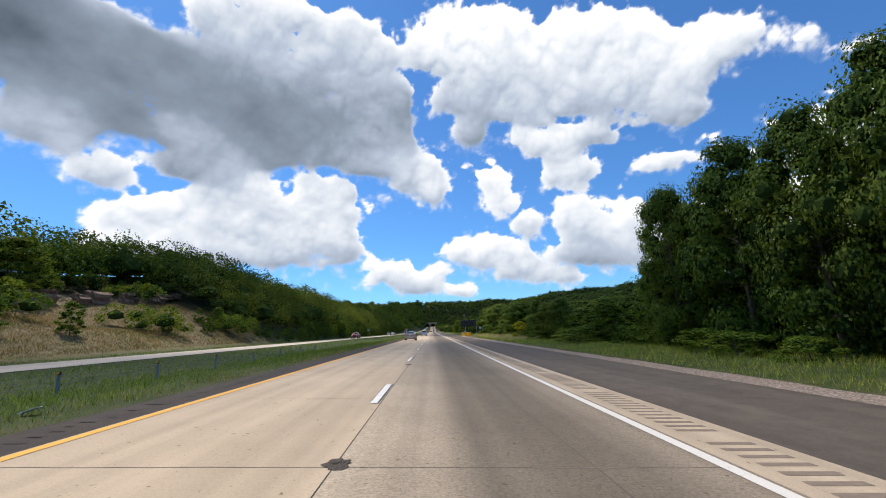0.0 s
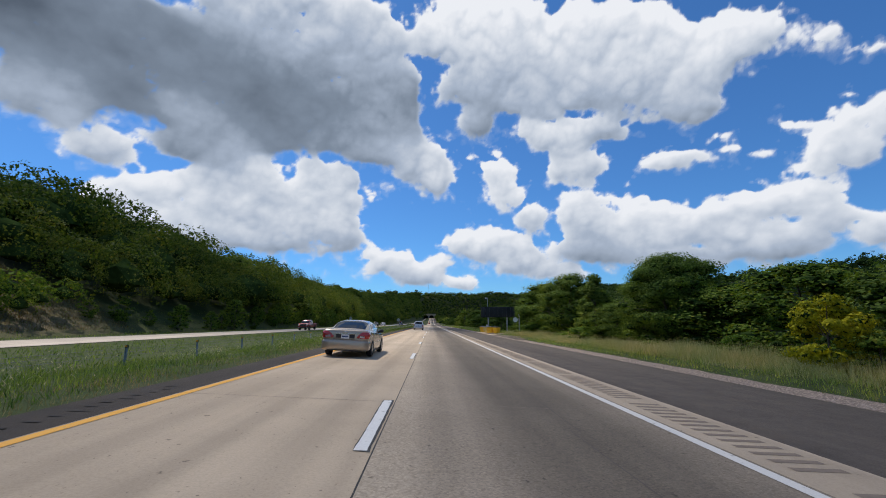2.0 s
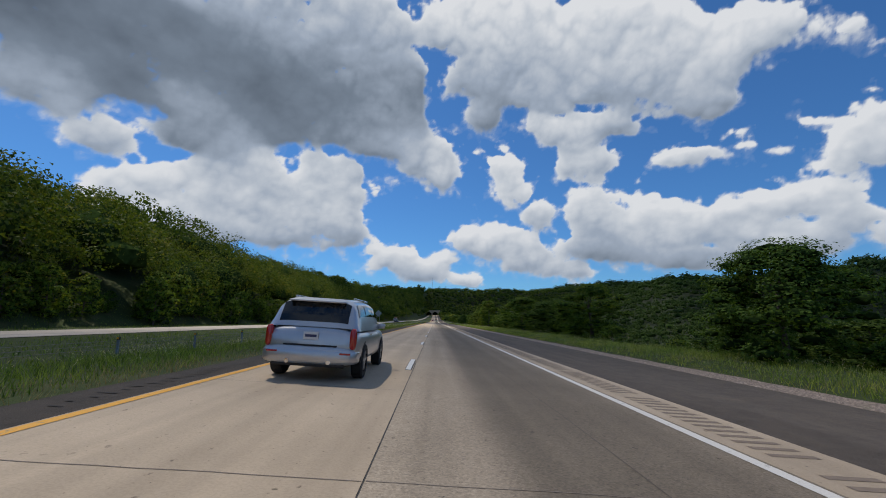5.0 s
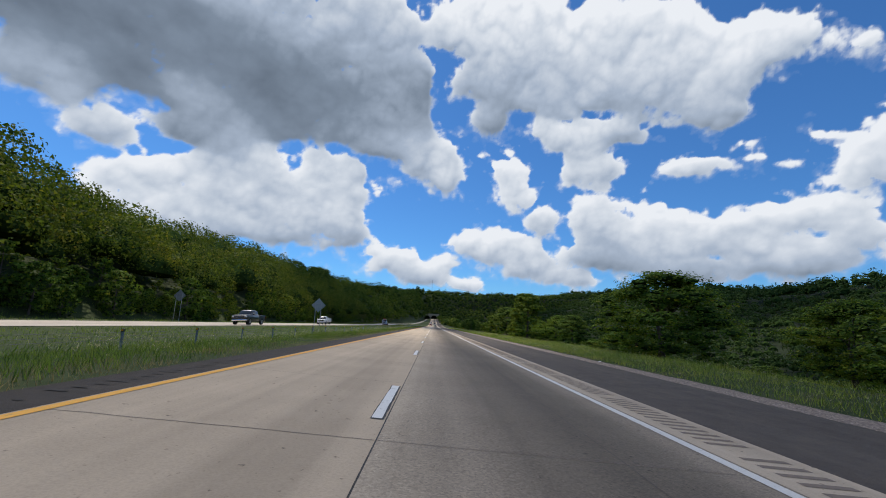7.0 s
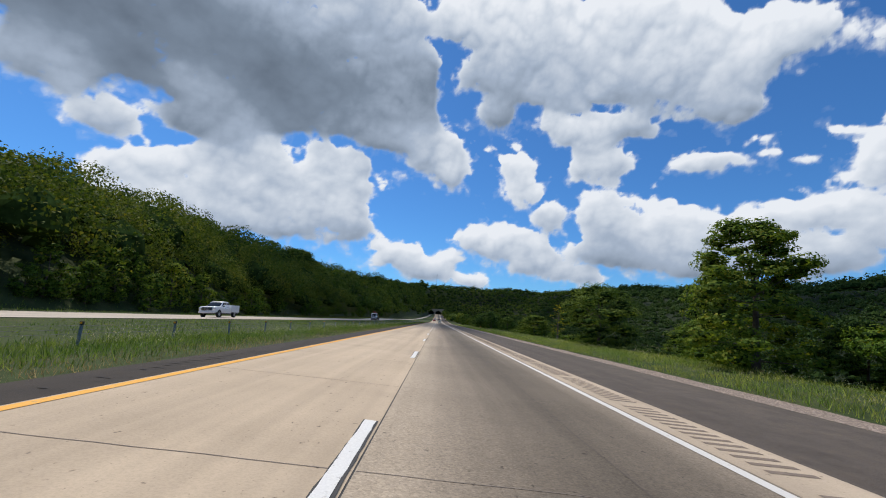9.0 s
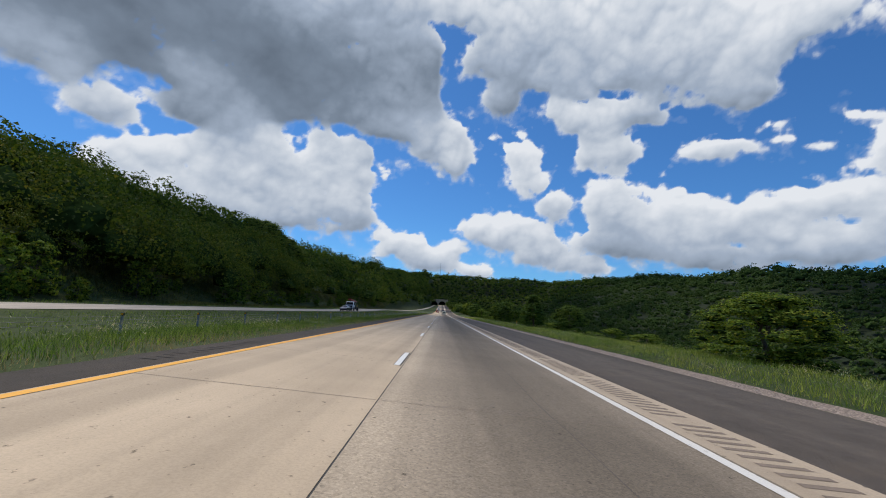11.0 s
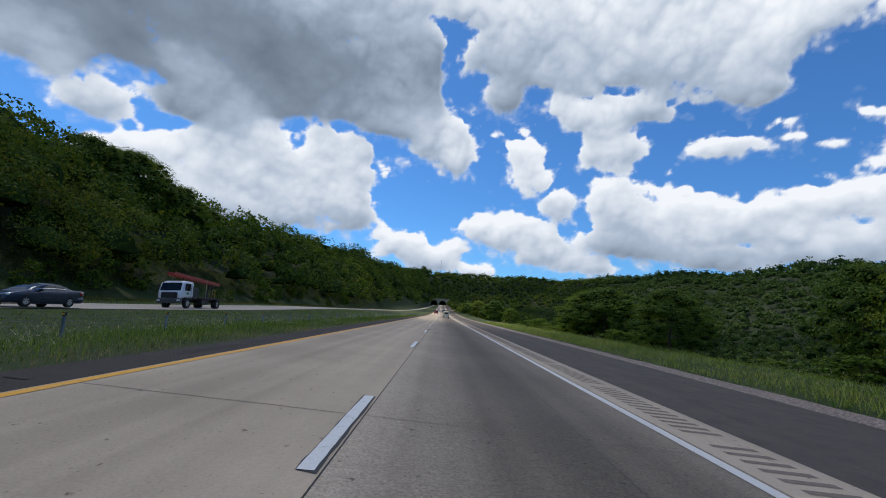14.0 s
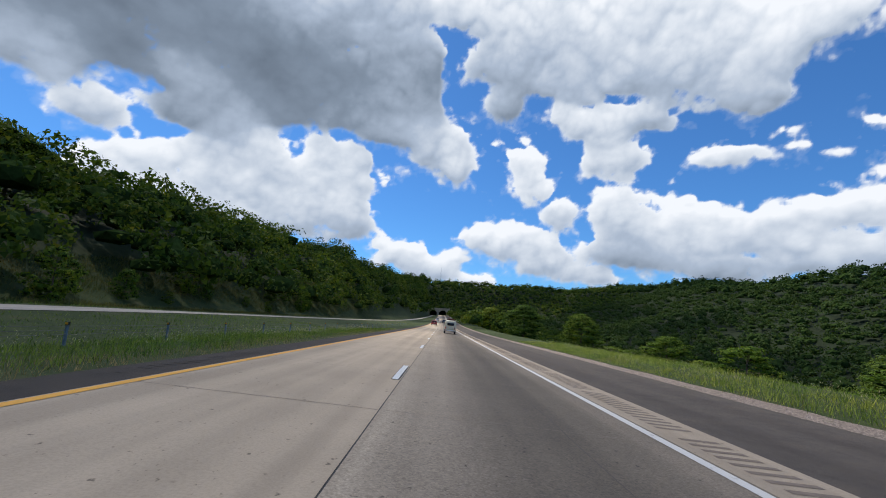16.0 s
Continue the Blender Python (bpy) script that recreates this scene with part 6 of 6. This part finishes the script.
SILVER = car_paint("silver_paint", (0.52, 0.53, 0.55), 0.7)
GOLD = car_paint("beige_metallic_paint", (0.46, 0.375, 0.28), 0.5, 0.25)
DARK_RED = car_paint("dark_red_paint", (0.28, 0.02, 0.02), 0.3)
stand(suv("suv", SILVER), -2.0, 128.0, 0.0, 0, "silver family SUV with tall red tail lamps on pale concrete")
stand(sedan(GOLD), -2.66, 57.1, 0.0, -1.0, "beige metallic saloon with chrome boot trim beside the yellow line")
stand(camper_van(), 2.13, 476.0, float(road_z(478)), 0, "cream vintage camper van with bags on its roof", "van")
stand(suv("suv", DARK_RED, False), -1.7, 560.0, float(road_z(562)), 0.4, "dark red SUV on the road before the tunnel")
zo = lambda x, y: float(road_z(y)) - 0.862 - (-21.7 - x) * 0.0549
stand(pickup("pickup_truck", car_paint("red_paint", (0.42, 0.028, 0.015), 0.2)), -23.2, 126.5, zo(-23.2, 126), 180, "red crew-cab pickup truck with black wheels on the opposite road", "pickup")
stand(pickup("pickup_truck", car_paint("black_paint", (0.012, 0.013, 0.014), 0.2), False, M_CHROME), -23.8, 233.5, zo(-23.8, 233), 180, "black crew-cab pickup truck on the opposite road", "pickup")
stand(pickup("utility_truck", car_paint("white_paint", (0.74, 0.75, 0.76), 0.0), True, M_CHROME), -26.0, 281.0, zo(-26, 281), 180, "white pickup truck with tool lockers on the opposite road", "pickup")
stand(ladder_truck(), -25.2, 407.6, zo(-26, 408), 180, "white flatbed truck carrying a folded red conveyor", "truck")
blue = sedan(car_paint("dark_blue_paint", (0.02, 0.03, 0.055), 0.4))
blue.name = "hatchback"
stand(blue, -22.8, 386.0, zo(-22.8, 386), 180, "dark blue hatchback on the opposite road")
grey_car = suv("suv", car_paint("grey_paint", (0.16, 0.17, 0.18), 0.5), False)
stand(grey_car, 2.2, 640.0, float(road_z(642)), 0, "dark grey SUV on the road before the tunnel")
white_car = suv("suv", car_paint("white_pearl_paint", (0.7, 0.7, 0.7), 0.0), False)
stand(white_car, -1.8, 690.0, float(road_z(692)), 0, "white SUV far ahead near the tunnel")

# ---------------------------------------------------------------- things beside the road
M_STEEL = plain("galvanised_steel", (0.42, 0.43, 0.44), 0.45, 0.8, 0.15, 6)
M_BARREL = plain("yellow_plastic", (0.86, 0.50, 0.02), 0.45, 0.0, 0.12, 2)
M_BARREL_PALE = plain("pale_plastic", (0.80, 0.60, 0.20), 0.5, 0.0, 0.2, 2)
M_LID = plain("black_lid", (0.018, 0.018, 0.019), 0.5)
M_POST = plain("post_steel", (0.20, 0.25, 0.30), 0.5, 0.6, 0.3, 9)
M_AMBER = plain("amber_reflector", (0.85, 0.38, 0.02), 0.3)
M_SIGN_BACK = plain("sign_back", (0.34, 0.37, 0.38), 0.45, 0.6, 0.12, 3)


def sand_barrel(mat, h=1.0):
    root = new("crash_barrel")
    part("lower_half", turned([(0.40, 0), (0.41, 0.02), (0.45, 0.40 * h), (0.44, 0.42 * h)]), mat, root, smooth=False)
    part("upper_half", turned([(0.475, 0.42 * h), (0.48, 0.44 * h), (0.53, 0.92 * h), (0.53, 0.95 * h)]), mat, root)
    part("lid", turned([(0.56, 0.93 * h), (0.57, 0.96 * h), (0.55, 0.99 * h), (0.30, 1.04 * h), (0.05, 1.07 * h)]), M_LID, root, "black plastic lid")
    slab(root, "drain_plug", M_LID, -0.03, 0.03, -0.425, -0.405, 0.05, 0.11, 0.004)
    return root


yellow_b, pale_b = sand_barrel(M_BARREL), sand_barrel(M_BARREL_PALE)
tagged(yellow_b, "yellow plastic crash barrel with a black lid", "barrel", "crash barrels before the sign")
tagged(pale_b, "pale yellow crash barrel with a black lid", "barrel", "crash barrels before the sign")
PAD_Z = 0.34
spots = [(11.35, 110.5), (10.6, 111.4), (10.56, 112.6), (10.5, 113.8), (10.45, 115.0), (10.4, 116.2), (10.3, 117.4), (10.25, 118.6), (10.2, 119.8), (11.75, 112.0), (11.7, 113.2), (11.65, 114.4)]
for i, (x, y) in enumerate(spots):
    ob = pale_b if i in (3, 4, 5) else yellow_b
    copy_thing(ob, pose(x, y, PAD_Z + float(bank_z(x, y)), 0, 0, i * 37))
for ob in (yellow_b, pale_b):
    for o in (*ob.children_recursive, ob):
        bpy.data.objects.remove(o)

bm = bmesh.new()
vs = [bm.verts.new(p) for p in ((9.75, 106.5, 0.0), (12.4, 108.0, 0.0), (12.4, 123.0, 0.0), (9.75, 126.5, 0.0))]
f = bm.faces.new(vs)
got = bmesh.ops.extrude_face_region(bm, geom=[f])
for v in [v for v in got["geom"] if isinstance(v, bmesh.types.BMVert)]:
    v.co.z = 0.10 if v.co.x < 10 else PAD_Z
for v in bm.verts:
    v.co.z += float(bank_z(v.co.x, v.co.y))
bmesh.ops.recalc_face_normals(bm, faces=bm.faces)
pad = part("pavement_pad", bm, M_RUMBLE, None)
tagged(pad, "pale concrete pad under the crash barrels", "pavement", kind="structure")

# trodden pull-off of broken asphalt and gravel before the pad
rng = np.random.RandomState(83)
pv, pf = [], []
for i, y in enumerate(np.arange(86.0, 107.01, 0.5)):
    wide = 2.3 * math.sin(math.pi * (y - 85.5) / 22.5) ** 0.5 + rng.uniform(-0.3, 0.3)
    for k in range(5):
        x = 9.72 + wide * k / 4
        rise = max(float(ground_z(x, y)), float(bank_z(x, y)) + 0.07) + 0.03 + rng.uniform(0, 0.02)
        pv.append((x, y, rise if k else float(bank_z(x, y)) + 0.006))
    if i:
        for k in range(4):
            a = 5 * i + k
            pf.append((a - 5, a - 4, a + 1, a))
pull_m, pull_t, pull_b = material("broken_asphalt", rough=0.95, spec=0.2)
pull_p = coords(pull_t)
pull_c = ramp(pull_t, noise_tex(pull_t, 0.7, 6, 0.65, pull_p), [(0.36, (0.045, 0.040, 0.035)), (0.52, (0.12, 0.10, 0.082)), (0.70, (0.26, 0.21, 0.165))])
pull_c = mix(pull_t, pull_c, ramp(pull_t, noise_tex(pull_t, 22, 4, 0.7, pull_p), [(0.3, grey(0.55)), (0.7, grey(1.4))]), 0.85, "MULTIPLY")
pull_t.links.new(pull_c, pull_b.inputs["Base Color"])
bump(pull_t, pull_b, noise_tex(pull_t, 25, 5, 0.7, pull_p), 0.8, 0.03)
tagged(link_mesh("pavement_pull_off", pv, pf, pull_m, smooth=True), "broken dark asphalt and gravel pull-off", "pavement", kind="structure")

# message sign, switched off
M_PANEL = plain("dark_led_panel", (0.012, 0.013, 0.015), 0.35, 0.1, 0.3, 1.5)
sign = new("message_sign")
for k in range(8):
    x0 = 9.72 + k * 0.762
    slab(sign, "led_panel", M_PANEL, x0 + 0.01, x0 + 0.752, 117.0, 117.16, 3.12, 4.88, 0.015)
    for r in range(3):
        slab(sign, "panel_clip", M_STEEL, x0 - 0.012, x0 + 0.012, 116.985, 117.0, 3.4 + r * 0.55, 3.46 + r * 0.55, 0.0)
slab(sign, "frame", M_LID, 9.68, 15.85, 117.12, 117.3, 3.06, 4.94, 0.02)
for x in (11.0, 14.4):
    post_ = new("post")
    post_.parent = sign
    slab(post_, "web", M_STEEL, x - 0.02, x + 0.02, 117.3, 117.55, 0.0, 3.9, 0.004)
    slab(post_, "flange", M_STEEL, x - 0.10, x + 0.10, 117.28, 117.31, 0.0, 3.9, 0.004)
    slab(post_, "flange", M_STEEL, x - 0.10, x + 0.10, 117.54, 117.57, 0.0, 3.9, 0.004)
DROP = float(bank_z(12.5, 117))
sign.location = (0, 0, DROP)
tagged(sign, "dark switched-off electronic message board on two steel posts", "road sign")
cabinet = new("control_cabinet")
slab(cabinet, "housing", plain("cabinet_paint", (0.55, 0.56, 0.55), 0.5), 10.72, 11.12, 118.2, 118.6, 0.9, 1.75, 0.02)
slab(cabinet, "door", plain("cabinet_door", (0.60, 0.61, 0.60), 0.5), 10.75, 11.09, 118.18, 118.21, 0.95, 1.70, 0.006)
slab(cabinet, "leg", M_STEEL, 10.86, 10.98, 118.35, 118.47, 0.0, 0.92, 0.005)
cabinet.location = (0, 0, DROP)
tagged(cabinet, "grey control cabinet beside the message board", "cabinet")
mast = new("camera_pole")
part("pole", tube(bmesh.new(), (11.15, 118.9, 0), (11.15, 118.9, 6.7), 0.06, 0.045, 12), M_STEEL, mast)
part("arm", tube(bmesh.new(), (11.15, 118.9, 6.6), (10.85, 118.7, 6.68), 0.03, 0.03, 8), M_STEEL, mast)
part("camera_housing", turned([(0.05, 0), (0.10, 0.05), (0.11, 0.15), (0.09, 0.24), (0.03, 0.27)], 14), plain("white_housing", (0.75, 0.75, 0.75), 0.4), mast, "small white dome camera").location = (10.82, 118.68, 6.45)
mast.location = (0, 0, DROP)
tagged(mast, "slim steel pole with a traffic camera on top", "pole")
dish = new("round_sign")
part("pole", tube(bmesh.new(), (15.75, 113.4, -0.4), (15.75, 113.4, 3.5), 0.05, 0.05, 10), M_STEEL, dish)
part("pole", tube(bmesh.new(), (15.9, 113.6, -0.4), (15.9, 113.6, 3.5), 0.05, 0.05, 10), M_STEEL, dish)
bm = turned([(0.01, 0.0), (0.30, 0.03), (0.42, 0.09), (0.42, 0.11), (0.02, 0.04)], 24)
bmesh.ops.rotate(bm, verts=bm.verts, matrix=Matrix.Rotation(radians(90), 3, "X"))
part("disc", bm, plain("white_disc", (0.78, 0.78, 0.78), 0.45), dish, "white round dish").location = (15.1, 113.3, 2.6)
dish.location = (0, 0, DROP)
tagged(dish, "white round dish on a pair of steel poles", "dish")

# cable barrier along the median
M_CABLE = plain("dull_cable", (0.16, 0.165, 0.17), 0.6, 0.6)
barrier = new("cable_barrier")
tagged(barrier, "steel cable barrier with amber-capped posts in the median grass", "barrier")
post_bm = box(bmesh.new(), -0.035, 0.035, -0.03, 0.03, -0.3, 0.66, 0.006)
post_me = bpy.data.meshes.new("post")
post_bm.to_mesh(post_me)
post_bm.free()
post_me.materials.append(M_POST)
cap_bm = box(bmesh.new(), -0.042, 0.042, -0.04, 0.04, 0.60, 0.71, 0.006)
cap_me = bpy.data.meshes.new("reflector_cap")
cap_bm.to_mesh(cap_me)
cap_bm.free()
cap_me.materials.append(M_LID)
strip_bm = box(bmesh.new(), -0.040, 0.040, -0.046, -0.039, 0.63, 0.69, 0.002)
strip_me = bpy.data.meshes.new("reflector")
strip_bm.to_mesh(strip_me)
strip_bm.free()
strip_me.materials.append(M_AMBER)
for k in range(-24, 100):
    y = 92.6 + k * 4.57
    z = float(ground_z(-10.0, y))
    ob = new("post", post_me)
    ob.parent = barrier
    ob.location = (-10.0, y, z)
    ob.rotation_euler = (random.uniform(-0.03, 0.03), random.uniform(-0.04, 0.04), 0)
    c = new("reflector_cap", cap_me)
    c.parent = ob
    c = new("reflector", strip_me)
    c.parent = ob
for h in (0.34, 0.46, 0.58):
    bm = bmesh.new()
    for k in range(-24, 99):
        y = 92.6 + k * 4.57
        tube(bm, (-10.0, y, float(ground_z(-10, y)) + h), (-10.0, y + 4.57, float(ground_z(-10, y + 4.57)) + h), 0.006, 0.006, 5)
    part("cable", bm, M_CABLE, barrier)


def diamond_sign(x, y, zc, size, legs):
    root = new("warning_sign")
    bm = bmesh.new()
    box(bm, -size / 2, size / 2, -0.006, 0.006, -size / 2, size / 2, 0.004)
    bmesh.ops.rotate(bm, verts=bm.verts, matrix=Matrix.Rotation(radians(45), 3, "Y"))
    part("plate", bm, M_SIGN_BACK, root, "grey bare back of the plate").location = (x, y, zc)
    for dz in (-0.22, 0.22):
        slab(root, "brace", M_STEEL, x - 0.46, x + 0.46, y - 0.05, y - 0.01, zc + dz - 0.03, zc + dz + 0.03, 0.004)
    for dx in (-legs, legs):
        g = float(ground_z(x + dx, y))
        part("leg", tube(bmesh.new(), (x + dx, y - 0.06, g - 0.2), (x + dx, y - 0.06, zc + 0.3), 0.035, 0.035, 8), M_STEEL, root)
    return tagged(root, "diamond warning sign seen from its grey back", "road sign", "warning signs")


diamond_sign(-13.6, 226.0, 2.35 + float(bank_z(-13.6, 226)), 1.22, 0.33)
diamond_sign(-36.0, 235.0, 2.0 + float(bank_z(-36, 235)), 1.22, 0.40)
edge_post = new("marker_post")
slab(edge_post, "stake", M_STEEL, 12.96, 13.04, 346.9, 346.94, 0.0, 1.05, 0.004)
slab(edge_post, "reflector", M_AMBER, 12.94, 13.06, 346.88, 346.9, 0.88, 1.18, 0.006)
edge_post.location = (0, 0, float(bank_z(13, 347)))
tagged(edge_post, "yellow-topped marker post in the verge grass", "marker post")

# litter
for i, (x, y, s) in enumerate([(-6.1, -3.9, 0.22), (-5.4, 89.6, 0.16), (10.4, 96.0, 0.14), (10.5, 199.0, 0.13), (10.6, 345.0, 0.12)]):
    bm = blob(90 + i, s, s * 0.5, 12)
    for v in bm.verts:
        v.co.z += 0.05 * math.sin(v.co.x * 9) + 0.03
    ob = part("litter", bm, plain("litter_paper", (0.78, 0.79, 0.80), 0.7), None)
    ob.location = (x, y, float(ground_z(x, y)) + (0.06 if x < 0 else 0.02))
    tagged(ob, "crumpled white scrap of litter in the grass", "litter", "litter on the verges")

# rock cut above the opposite road
def rock(seed, sx, sy, sz):
    r = np.random.RandomState(seed)
    bm = bmesh.new()
    bmesh.ops.create_cube(bm, size=1)
    bmesh.ops.subdivide_edges(bm, edges=bm.edges, cuts=3, use_grid_fill=True)
    for v in bm.verts:
        n = noise.noise(Vector(v.co) * 2.3 + Vector((seed * 3.1, 0, 0)))
        v.co.x *= sx * (1 + 0.35 * n)
        v.co.y *= sy * (1 + 0.25 * n)
        v.co.x += 0.22 * sx * math.sin(v.co.z * 17 + seed)
        v.co.z *= sz * (1 + 0.30 * noise.noise(Vector(v.co) * 1.7 + Vector((0, seed, 0))))
    return bm


M_ROCK = plain("brown_rock", (0.19, 0.125, 0.09), 0.9, vary=0.6, scale=2.2)
rng = np.random.RandomState(77)
for i in range(18):
    y = 30 + i * 4.1 + rng.uniform(-0.8, 0.8)
    x = -63 - rng.uniform(0, 3.0)
    ob = part("rock_ledge", rock(200 + i, rng.uniform(1.2, 2.2), rng.uniform(2.2, 4.2), rng.uniform(1.2, 2.4)), M_ROCK, None)
    ob.location = (x, y, float(ground_z(x, y)) + 1.0)
    tagged(ob, "weathered brown rock ledge on the bank", "rock", "rock ledges")
blades("dry_bank_grass", "dry brown grass on the bank below the rocks", 40, 60000, -64.0, -40.0, 0.4, 0.035, blades_material("blade_brown", (0.12, 0.10, 0.04), (0.30, 0.235, 0.11)), 0.0, 100.0)
blades("bank_grass", "olive grass on the open slope", 41, 90000, -54.0, -39.0, 0.5, 0.045, blades_material("blade_olive", (0.08, 0.10, 0.03), (0.19, 0.19, 0.07)), 330.0, 620.0)

# tunnel portals at the end of the road
TY = 1046.0
tz = float(road_z(TY))
portal = new("tunnel_portal")
M_PORTAL = plain("portal_stone", (0.42, 0.35, 0.25), 0.85, vary=0.25, scale=0.5)
# near-black colour gives the bores their darkness
M_PORTAL_DARK = plain("portal_dark", (0.03, 0.03, 0.03), 0.9)


def portal_wall(x0, x1, height, bores, y0, y1):
    """A wall with round-headed openings, as columns of boxes with real gaps."""
    bm = bmesh.new()
    n = 150
    for i in range(n):
        xa, xb = x0 + (x1 - x0) * i / n, x0 + (x1 - x0) * (i + 1) / n
        xm, low = (xa + xb) / 2, -2.0
        for c, half, spring, rise in bores:
            d = abs(xm - c) / half
            if d < 1:
                low = spring + rise * math.sqrt(1 - d * d)
        box(bm, xa, xb, y0, y1, low, height)
    return bm


BORES = [(-12.3, 5.6, 2.2, 5.0), (1.8, 5.6, 2.2, 5.0)]
ob = part("front_wall", portal_wall(-22, 12, 9.5, BORES, 0, 1.2), M_PORTAL, portal)
ob.location = (0, TY, tz)
ob = part("front_wall", box(bmesh.new(), -22.5, 12.5, -0.3, 1.4, 9.5, 10.5, 0.05), M_PORTAL, portal, "projecting stone cornice")
ob.location = (0, TY, tz)
for c, half, spring, rise in BORES:
    bm = bmesh.new()
    n = 24
    for k in range(n + 1):
        a = math.pi * k / n
        bm.verts.new((c + (half + 0.05) * math.cos(a), 1.2, spring + (rise + 0.05) * math.sin(a)))
    bm.verts.ensure_lookup_table()
    front = list(bm.verts)
    back = [bm.verts.new((v.co.x, 80, v.co.z + 2.4)) for v in front]
    for k in range(n):
        bm.faces.new((front[k], front[k + 1], back[k + 1], back[k]))
    bm.faces.new(back)
    t_ob = part("bore", bm, M_PORTAL_DARK, portal, "dark tunnel bore")
    t_ob.location = (0, TY, tz)
    for s in (-1, 1):
        o = part("bore_wall", box(bmesh.new(), c + s * half - 0.2, c + s * half + 0.2, 1.2, 60, -2, spring + 0.4), M_PORTAL_DARK, portal)
        o.location = (0, TY, tz)
for x0, x1 in ((-34, -22), (12, 24)):
    o = part("wing_wall", box(bmesh.new(), x0, x1, 0.4, 1.2, -3, 6.0, 0.05), M_PORTAL, portal)
    o.location = (0, TY, tz)
tagged(portal, "pale stone twin tunnel portal with two dark arches", "tunnel")

radio = new("radio_mast")
bm = bmesh.new()
zr_ = float(ground_z(-7, 1400))
tube(bm, (-7, 1400, zr_ - 1), (-7, 1400, zr_ + 48), 0.45, 0.3, 6)
part("lattice", bm, M_STEEL, radio)
for h in (20, 34, 46):
    part("aerial", tube(bmesh.new(), (-7.9, 1400, zr_ + h), (-6.1, 1400, zr_ + h), 0.12, 0.12, 6), M_STEEL, radio)
tagged(radio, "thin grey radio mast on the wooded ridge", "mast")
